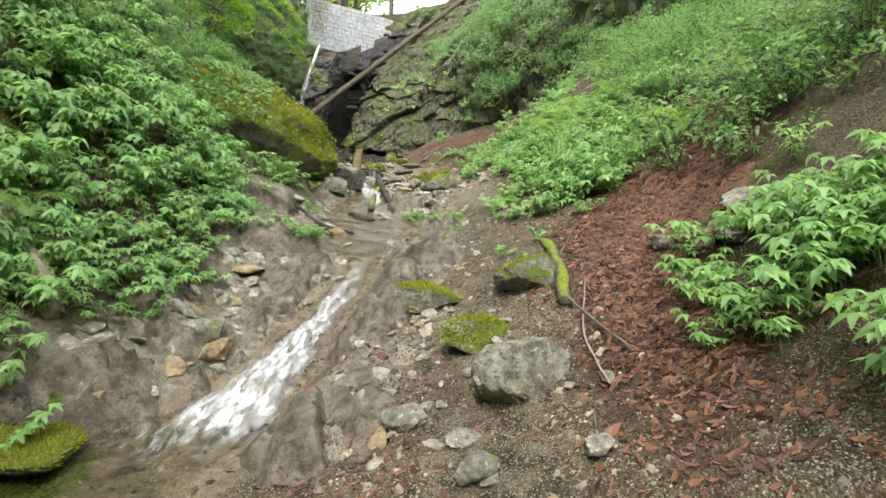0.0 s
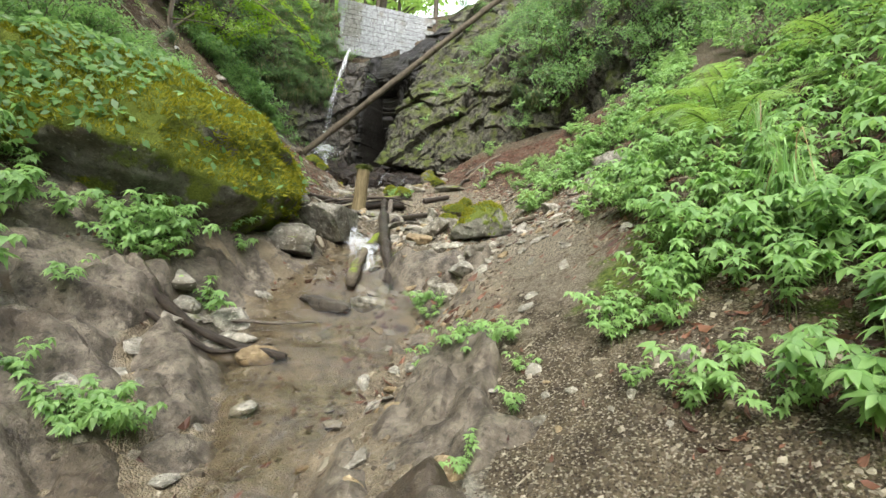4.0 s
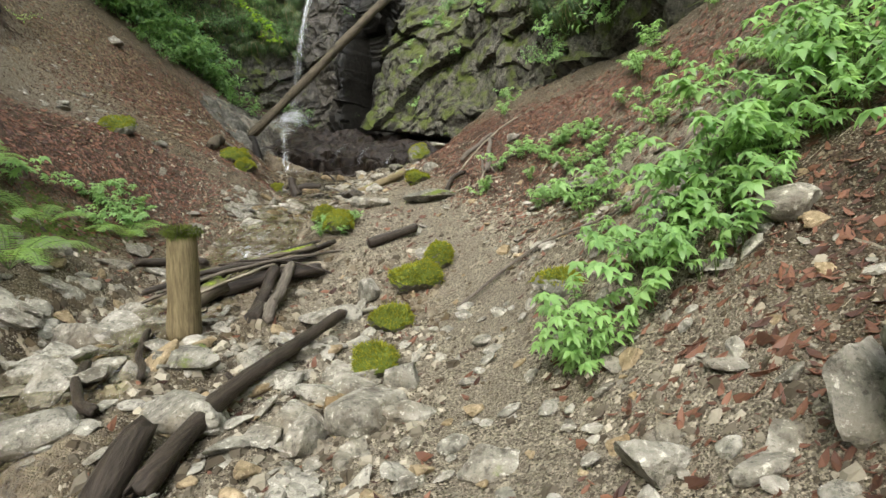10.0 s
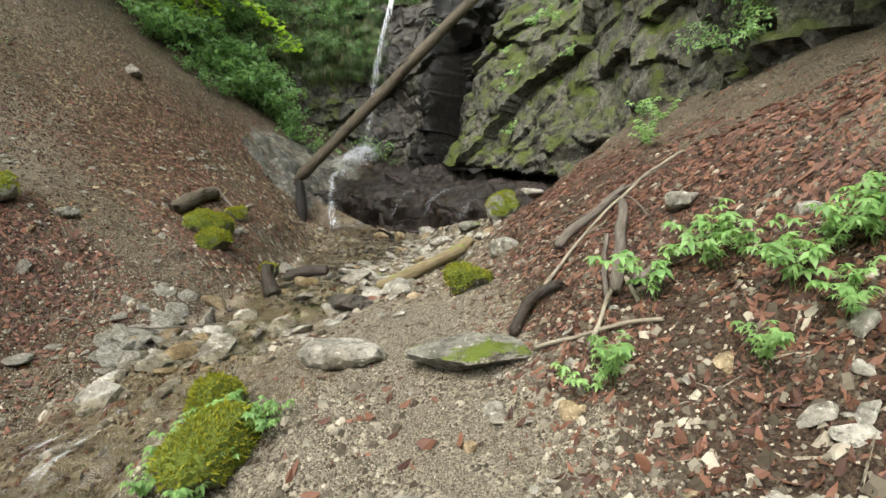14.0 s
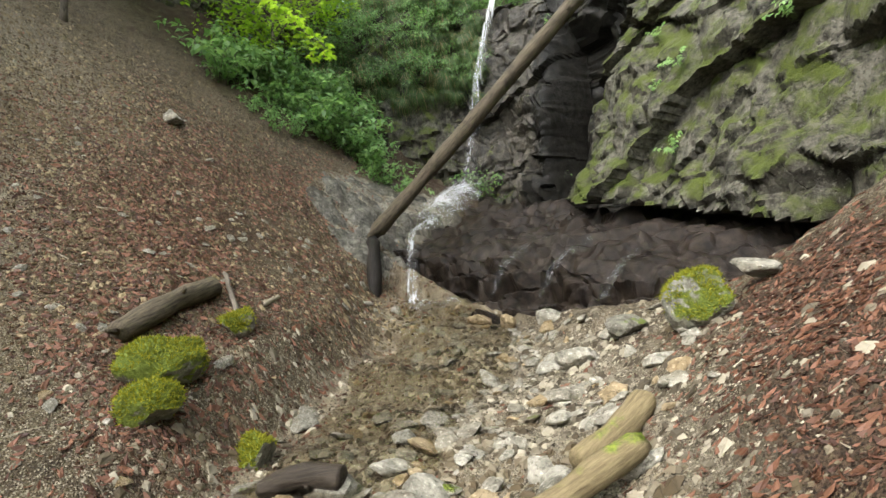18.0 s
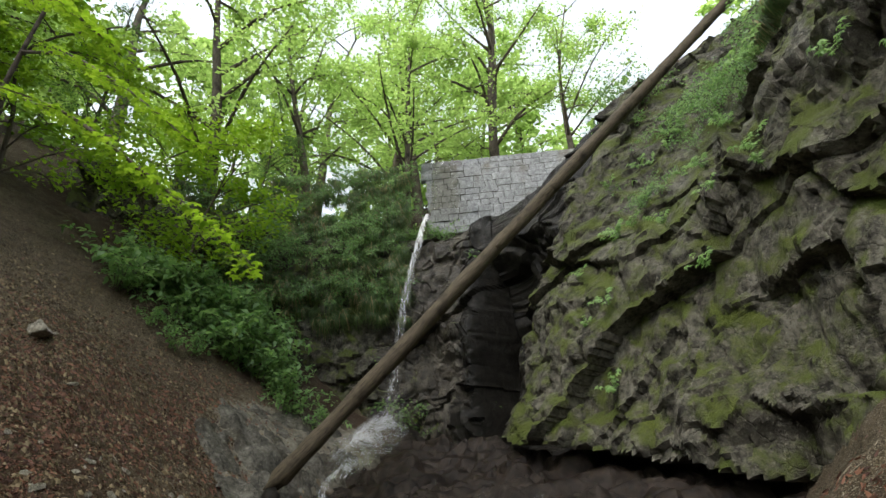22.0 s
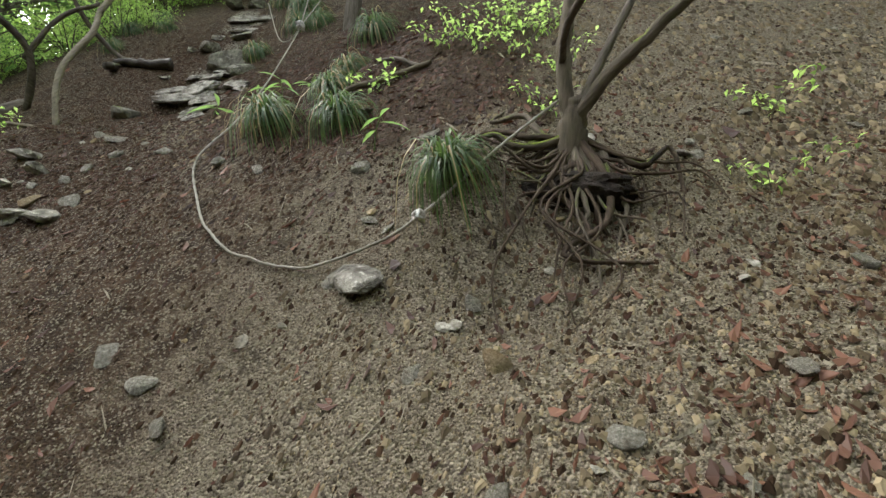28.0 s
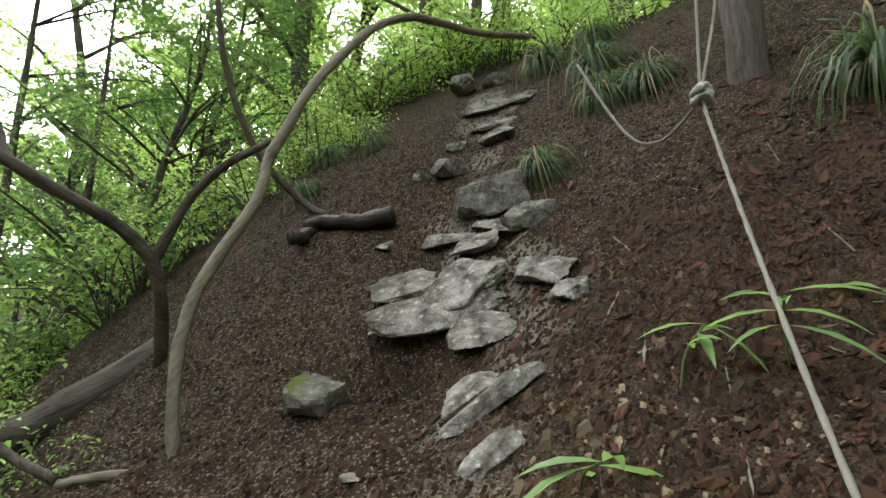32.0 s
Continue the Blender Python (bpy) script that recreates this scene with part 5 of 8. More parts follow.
# loose stones: a handful of shapes, many stones
STONE_MESH = [rock_mesh("stone", 100 + k, (ROCK_BARE, ROCK_STEP, ROCK_BARE, ROCK_TAN, ROCK_STEP)[k % 5], 3, 10, ((1, 0.75, 0.42), (1, 0.7, 0.26), (1, 0.6, 0.36))[k % 3], 0.05, 0.28, 0.5) for k in range(12)]
rnd = random.Random(5)
BEDS = [(-2.6, 11.1, 0.6, 0.7, 40, 0.13), (-3.1, 11.7, 0.6, 0.6, 30, 0.12), (-3.75, 15.0, 0.5, 0.45, 26, 0.12), (-0.75, 10.9, 0.3, 0.6, 26, 0.11), (-1.35, 11.6, 0.4, 0.5, 16, 0.13), (-2.9, 16.6, 0.6, 0.9, 40, 0.12), (-1.0, 9.9, 0.35, 0.35, 16, 0.12), (-2.1, 7.4, 0.2, 0.3, 6, 0.14),
        (-2.6, 11.9, 1.0, 1.2, 70, 0.11), (-0.9, 11.0, 0.45, 1.3, 45, 0.09), (-0.4, 9.6, 0.5, 0.8, 30, 0.08), (-3.4, 14.9, 0.5, 0.5, 24, 0.11), (-3.3, 17.3, 1.0, 1.6, 110, 0.10), (-4.4, 19.3, 1.3, 0.7, 60, 0.08),
        (0.4, 11.4, 0.9, 2.2, 70, 0.07), (0.6, 9.6, 0.6, 1.0, 30, 0.07), (-0.3, 3.3, 0.9, 1.3, 40, 0.07), (-2.0, 4.6, 0.4, 1.2, 18, 0.11), (-7.7, 14.6, 1.0, 1.2, 30, 0.05), (-7.9, 11.2, 0.6, 1.2, 24, 0.07), (-1.2, 8.9, 0.7, 0.6, 30, 0.08), (-6.2, 16.6, 1.4, 1.6, 80, 0.04), (-8.4, 16.8, 1.6, 1.6, 60, 0.04), (0.6, 13.0, 1.2, 1.8, 70, 0.05), (0.3, 6.0, 0.8, 1.5, 50, 0.045), (-0.6, 14.5, 0.8, 0.8, 30, 0.05),
        (-0.5, 8.9, 0.6, 1.0, 90, 0.06), (-0.9, 10.6, 0.7, 1.3, 140, 0.065), (0.5, 10.4, 0.9, 1.6, 160, 0.05), (-2.3, 11.2, 1.1, 1.0, 120, 0.075), (0.9, 12.6, 1.0, 1.4, 110, 0.06), (-3.5, 14.8, 0.8, 0.6, 70, 0.08), (-3.3, 17.6, 1.1, 1.6, 160, 0.06), (-4.6, 19.4, 1.2, 0.6, 80, 0.06), (-6.6, 18.6, 1.0, 1.2, 70, 0.045), (-6.5, 14.8, 1.0, 0.8, 60, 0.045), (-1.6, 4.6, 0.7, 1.4, 70, 0.06), (-2.2, 4.4, 0.5, 0.9, 40, 0.09), (-1.9, 5.8, 0.5, 0.9, 40, 0.09), (-0.4, 5.2, 0.5, 1.2, 50, 0.06), (-0.5, 7.2, 0.4, 0.7, 40, 0.05), (0.2, 3.6, 0.8, 1.2, 60, 0.045)]
spots = []
for cx, cy, rx, ry, count, size in BEDS:
    for _ in range(count):
        x, y = cx + rx * rnd.gauss(0, 0.6), cy + ry * rnd.gauss(0, 0.6)
        s = size * (0.5 + rnd.random() ** 2 * 1.4)
        q = slope_at(x, y).to_track_quat("Z", "Y") @ Euler((rnd.gauss(0, 0.25), rnd.gauss(0, 0.25), rnd.random() * 6.3)).to_quaternion()
        spots.append((s < 0.05, x, y, rnd.randrange(len(STONE_MESH)), Matrix.LocRotScale((x, y, g1(x, y) + 0.15 * s), q, (s, s, s * (0.8 + 0.5 * rnd.random())))))
spots.sort(key=lambda p: (p[0], p[1] + p[2] * 0.001))
for small, x, y, k, m in spots[:300]:
    tagged(part("stone", STONE_MESH[k], None, "", m), "loose angular stone on the gully floor", "stone", "loose stones of the gully")
for k in range(len(STONE_MESH)):
    rest = [p[4] for p in spots[300:] if p[3] == k]
    base = np.array([v.co for v in STONE_MESH[k].vertices])
    tri = np.array([p.vertices for p in STONE_MESH[k].polygons])
    vv = np.vstack([base @ np.array(m.to_3x3()).T + np.array(m.translation) for m in rest])
    ff = np.vstack([tri + i * len(base) for i in range(len(rest))])
    tagged(part("rubble", quad_mesh("rubble", vv, ff, STONE_MESH[k].materials[0], True)), "small angular rubble on the gully floor", "rubble", kind="stuff")


def scatter_mesh(name, spots, shape, faces, material, label, category, flat=True, sparse=0.0):
    """Countless small pieces in one mesh. spots: array of x, y, size, turn, tilt; shape: vertices of one piece."""
    spots, shape = np.asarray(spots), np.asarray(shape)
    if sparse:
        rs = np.random.RandomState(8)
        dt, _, _ = along(TRACK, spots[:, 0], spots[:, 1])
        keep = (rs.rand(len(spots)) > 0.85 * smooth(0.45, 0.15, dt)) & (fbm(spots[:, 0], spots[:, 1], 1.1, 3) * 1.6 + rs.rand(len(spots)) > sparse - 0.5 * 1.0)
        spots = spots[keep]
    k = len(spots)
    z = ground_at(spots[:, 0], spots[:, 1])
    c, s = np.cos(spots[:, 3]), np.sin(spots[:, 3])
    ct, st = np.cos(spots[:, 4]), np.sin(spots[:, 4])
    e = 0.06
    sx = (ground_at(spots[:, 0] + e, spots[:, 1]) - ground_at(spots[:, 0] - e, spots[:, 1])) / (2 * e)
    sy = (ground_at(spots[:, 0], spots[:, 1] + e) - ground_at(spots[:, 0], spots[:, 1] - e)) / (2 * e)
    sx, sy = np.clip(sx, -1.1, 1.1), np.clip(sy, -1.1, 1.1)
    rs = np.random.RandomState(3)
    v = shape[None] * spots[:, 2][:, None, None] * (1 + 0.35 * (rs.rand(k, *shape.shape) - 0.5))
    y1 = v[:, :, 1] * ct[:, None] - v[:, :, 2] * st[:, None]
    z1 = v[:, :, 1] * st[:, None] + v[:, :, 2] * ct[:, None]
    x2 = v[:, :, 0] * c[:, None] - y1 * s[:, None]
    y2 = v[:, :, 0] * s[:, None] + y1 * c[:, None]
    out = np.stack([spots[:, 0][:, None] + x2, spots[:, 1][:, None] + y2, z[:, None] + z1 + x2 * sx[:, None] + y2 * sy[:, None]], 2)
    f = (np.asarray(faces)[None] + (np.arange(k) * len(shape))[:, None, None]).reshape(-1, len(faces[0]))
    me = quad_mesh(name, out.reshape(-1, 3), f, material, flat)
    return tagged(part(name, me), label, category, kind="stuff")


def sow(count, spots, size, seed, spread_=0.75, lo=0.5, hi=1.5, tilt=0.3):
    rs = np.random.RandomState(seed)
    amp = np.array([s[5] * s[2] * s[3] for s in spots])
    pick = rs.choice(len(spots), count, p=amp / amp.sum())
    out = []
    for k in range(len(spots)):
        n = int((pick == k).sum())
        cx, cy, rx, ry, turn, _ = spots[k]
        u, v = rs.randn(n) * spread_ * rx, rs.randn(n) * spread_ * ry
        c, s = math.cos(radians(turn)), math.sin(radians(turn))
        out.append(np.stack([cx + u * c - v * s, cy + u * s + v * c, size * (lo + (hi - lo) * rs.rand(n) ** 2), rs.rand(n) * 6.3, rs.randn(n) * tilt], 1))
    return np.vstack(out)


CHIP = [(-1, -0.6, -0.2), (0.9, -0.8, -0.2), (1.0, 0.7, -0.2), (-0.8, 0.8, -0.2), (-0.5, -0.4, 0.55), (0.6, -0.3, 0.5), (0.4, 0.5, 0.6), (-0.5, 0.4, 0.45)]
CHIP_F = [(0, 1, 5, 4), (1, 2, 6, 5), (2, 3, 7, 6), (3, 0, 4, 7), (4, 5, 6, 7)]
GRIT = [(-1, -0.6, -0.25), (0.9, -0.8, -0.25), (1.0, 0.7, -0.25), (-0.8, 0.8, -0.25), (0.1, 0.0, 0.75)]
GRIT_F = [(0, 1, 4), (1, 2, 4), (2, 3, 4), (3, 0, 4)]
WIDE = [(-0.2, 10.5, 1.3, 4.5, 8, 0.6), (-6.5, 15.8, 2.2, 1.8, 0, 0.8), (-8.9, 11.2, 0.5, 0.5, 30, 0.3), (-7.8, 18.0, 1.6, 2.2, 0, 0.5), (0.0, 4.4, 1.1, 2.2, 0, 0.6), (-3.5, 14.8, 1.2, 1.2, 0, 0.7), (-3.4, 17.6, 1.3, 2.0, 20, 1.0)]
def two_kinds(name, spots, shape, faces, label):
    """Grey chips in the gully, browner ones on the western scree, dark ones on the ridge path."""
    spots = spots.copy()
    spots[:, 2] *= np.where(np.hypot(spots[:, 0] + 7.4, spots[:, 1] - 14.7) < 1.7, 0.6, 1.0)
    west = spots[:, 0] < -5.3
    ridge = west & (spots[:, 1] < 14.3 + 0.4 * fbm(spots[:, 0], spots[:, 1], 1.3, 2)) & (spots[:, 0] < -6.9) & (np.hypot(spots[:, 0] + 8.7, spots[:, 1] - 11.8) > 0.75)
    west &= ~ridge
    scatter_mesh(name, spots[~west & ~ridge], shape, faces, GRAVEL, "grey " + label, "gravel", sparse=0.3)
    scatter_mesh(name, spots[west], shape, faces, GRAVEL_BROWN, "brown " + label, "gravel", sparse=0.15)
    scatter_mesh(name, spots[ridge], shape, faces, GRAVEL_DARK, "dark brown " + label, "gravel", sparse=0.15)


two_kinds("grit", np.vstack([sow(80000, SCREE, 0.0085, 11), sow(60000, WIDE, 0.0075, 15), sow(50000, [(-7.5, 14.3, 0.7, 1.2, 0, 1), (-6.5, 15.7, 1.0, 0.8, 0, 1)], 0.006, 13)]), GRIT, GRIT_F, "fine grit over the ground")
scatter_mesh("soil_crumbs", np.vstack([sow(60000, [(-8.0, 12.2, 0.7, 1.6, 12, 1), (-9.3, 10.6, 0.9, 1.2, 30, 1), (-10.2, 9.4, 0.8, 0.9, 40, 1), (-9.6, 12.0, 0.8, 1.0, 0, 1)], 0.007, 14, 0.75, 0.4, 2.2), sow(26000, [(-7.7, 18.2, 1.6, 2.2, 0, 1), (-6.6, 16.4, 1.4, 1.2, 0, 1), (-8.4, 16.4, 1.2, 1.4, 0, 1), (-5.0, 13.4, 1.2, 1.2, 0, 0.6)], 0.008, 19, 0.75, 0.4, 2.2)]), GRIT, GRIT_F, CRUMB, "dark brown crumbs of soil on the slope", "soil")
two_kinds("gravel", np.vstack([sow(16000, SCREE + [(-3, 12, 1.2, 3, 10, 1), (-0.5, 4, 1.2, 2, 0, 0.5)], 0.014, 12), sow(14000, WIDE, 0.013, 16), sow(9000, SCREE + WIDE, 0.022, 17), sow(11000, [(-7.2, 17.6, 1.8, 2.0, 0, 1), (-8.6, 16.2, 1.8, 1.6, 0, 1), (-9.6, 18.6, 1.6, 2.0, 0, 0.8), (-6.6, 19.6, 1.0, 1.2, 0, 1)], 0.019, 27), sow(5200, [(-3.3, 17.3, 0.9, 1.6, 20, 1), (-2.7, 11.6, 1.0, 1.2, 0, 1), (-0.9, 11.0, 0.5, 1.6, 0, 0.8), (-4.3, 19.3, 1.2, 0.6, 0, 1)], 0.034, 18)]), CHIP, CHIP_F, "loose gravel chips over the ground")
DEAD = [(-1, 0, 0.4), (-0.35, -0.36, 0.0), (0.4, -0.33, 0.06), (1.15, 0, 0.75), (0.4, 0.3, 0.5), (-0.35, 0.36, 0.42)]
DEAD_F = [(0, 1, 4, 5), (1, 2, 3, 4)]
scatter_mesh("fallen_leaves", np.vstack([sow(72000, [q for q in LITTER if q[0] > -7 or q[1] > 17], 0.0185, 21, 0.7, 0.5, 1.7, 0.5), sow(16000, [(-7.4, 18.2, 1.3, 1.7, 20, 1), (-6.3, 17.0, 1.2, 1.2, 0, 0.8), (-5.3, 14.2, 1.3, 1.3, 30, 1), (-8.3, 19.8, 0.9, 1.4, 20, 0.7), (-4.9, 16.0, 0.9, 0.8, 0, 0.6)], 0.024, 26, 0.8, 0.5, 1.6, 0.55), sow(15000, [(1.55, 3.5, 0.28, 0.9, -8, 1), (1.75, 4.6, 0.55, 0.7, -20, 1), (2.5, 5.3, 0.8, 0.5, 35, 1), (3.4, 6.2, 0.7, 0.5, 35, 0.8)], 0.026, 28, 0.75, 0.6, 1.6, 0.6), sow(8000, [(1.5, 15.3, 0.6, 0.5, -40, 1), (0.4, 16.8, 0.5, 0.9, 30, 1), (1.9, 14.1, 0.4, 0.7, 0, 0.8)], 0.025, 33, 0.75, 0.6, 1.5, 0.6), sow(3000, [(-3, 12, 4, 7, 0, 1)], 0.034, 22), sow(2500, [(0.3, 10, 1.2, 5, 0, 1)], 0.034, 23)]), DEAD, DEAD_F, DEAD_LEAF, "brown fallen leaves lying in drifts", "leaf litter", sparse=0.6)


scatter_mesh("old_leaves", np.vstack([sow(15000, [q for q in LITTER if q[0] < -7 and q[1] < 17] + [(-10.2, 11.9, 0.7, 0.9, 0, 0.8)], 0.014, 24, 0.7, 0.5, 1.6, 0.5), sow(2600, [(-9.3, 13.1, 0.8, 1.2, 0, 1), (-10.1, 11.9, 0.8, 0.8, 0, 1), (-8.8, 14.1, 0.5, 0.6, 0, 0.8), (-10.6, 12.6, 0.8, 0.8, 0, 1)], 0.028, 29, 0.8, 0.5, 1.5, 1.0), sow(7000, [(-8.3, 11.8, 0.9, 1.8, 20, 1), (-7.6, 16.0, 1.8, 1.6, 0, 1), (-8.0, 17.6, 1.6, 1.6, 0, 1)], 0.013, 25, 0.8, 0.5, 1.6, 0.5)]), DEAD, DEAD_F, DEAD_DARK, "old dark brown leaves on the slope", "leaf litter")


TWIG = [(-1, -0.05, -0.03), (1, -0.04, -0.03), (1, 0.04, -0.03), (-1, 0.05, -0.03), (-0.9, 0, 0.07), (0.1, 0.06, 0.1), (1, 0, 0.05)]
scatter_mesh("twigs", np.vstack([sow(1500, LITTER, 0.05, 31, 0.8, 0.4, 1.8, 0.15), sow(1500, WIDE + SCREE, 0.04, 32, 0.8, 0.4, 1.8, 0.15)]), TWIG, [(0, 1, 6), (0, 6, 5), (0, 5, 4), (2, 3, 5), (2, 5, 6), (3, 4, 5)], BARK_PALE, "thin broken twigs over the ground", "twigs")


# ---- timber ----
def pole(name, points, r0, r1, material, label, category, n=14, sides=10, seed=1, knots=0, wob=0.17):
    rnd = random.Random(seed)
    line = bend(points, n)
    base = Vector(points[0])
    n *= 2
    line = bend(points, n)
    line = [p + noise.noise_vector(p * 5 + Vector((seed, 0, 0))) * (0.35 * r0 + 0.008 if r0 < 0.06 else 0.0) if 0 < k < n - 1 else p for k, p in enumerate(line)]
    v, f = tube([p - base for p in line], [(r0 + (r1 - r0) * k / (n - 1)) * (0.72 if k in (0, n - 1) else 1) for k in range(n)], sides + 4)
    w = sides + 4
    for k, q in enumerate(v):
        c = line[k // w] - base
        bump = noise.noise(q * 2.2 / max(r0, 0.05) * 0.14 + Vector((seed, 0, 0))) * 0.5 + noise.noise(Vector((math.cos(6.28 * (k % w) / w) * 1.6, math.sin(6.28 * (k % w) / w) * 1.6, k // w * 0.25 + seed))) * 0.35
        v[k] = c + (q - c) * (1 + wob * 2.4 * bump) + ((line[1] - line[0] if k < w else line[-1] - line[-2]) * rnd.uniform(-0.8, 0.8) if k < w or k >= len(v) - w else Vector())
    pile = Pile()
    pile.add(v, f)
    for _ in range(knots):
        k = rnd.randrange(1, n - 1)
        d = Vector((rnd.gauss(0, 1), rnd.gauss(0, 1), rnd.gauss(0, 1))).normalized()
        c = line[k] - base
        v, f = tube([c, c + d * r0 * 1.6], [r0 * 0.35, r0 * 0.2], 6)
        pile.add(v, f)
    spin = (line[-1] - line[0]).to_track_quat("Z", "Y")
    back = spin.inverted()
    pile.v = [back @ Vector(q) for q in pile.v]
    ob = part(name, pile.mesh(name, material), None, "", Matrix.LocRotScale(base, spin, None))
    return tagged(ob, label, category)


pole("leaning_log", [(-7.17, 20.36, 5.55), (-4.46, 22.56, 9.13), (-1.75, 24.77, 12.71), (0.96, 26.97, 16.28)], 0.115, 0.125, LOG, "long bare log leaning across the waterfall against the rock wall", "log", 30, 14, 2, 5)
pole("prop_log", [(-6.62, 19.7, 4.4), (-6.75, 19.95, 4.95), (-7.1, 20.3, 5.5)], 0.14, 0.1, WOOD_BLACK, "black wet stump under the foot of the leaning log", "log", 8, 10, 3)


def post():
    """A weathered post standing in the stream bed with a cap of moss."""
    e = empty("wooden_post", pose(-2.24, 11.64, g1(-2.24, 11.64) - 0.05, 0, 2, 0), "weathered wooden post with a moss cap standing in the stream bed", "post")
    rnd = random.Random(4)
    v, f = tube([(0, 0, 0), (0.0, 0, 0.18), (0.01, 0, 0.38), (0.01, 0, 0.55), (0.02, 0, 0.74), (0.02, 0, 0.84)], [0.118, 0.112, 0.105, 0.103, 0.102, 0.096], 18, 0.07, rnd)
    part("shaft", mesh_of("shaft", v, f, WOOD_POST), e)
    part("moss_cap", moss_mesh("moss_cap", 61, (0.112, 0.108, 0.045)), e, "cushion of yellow-green moss", pose(0.02, 0, 0.84))


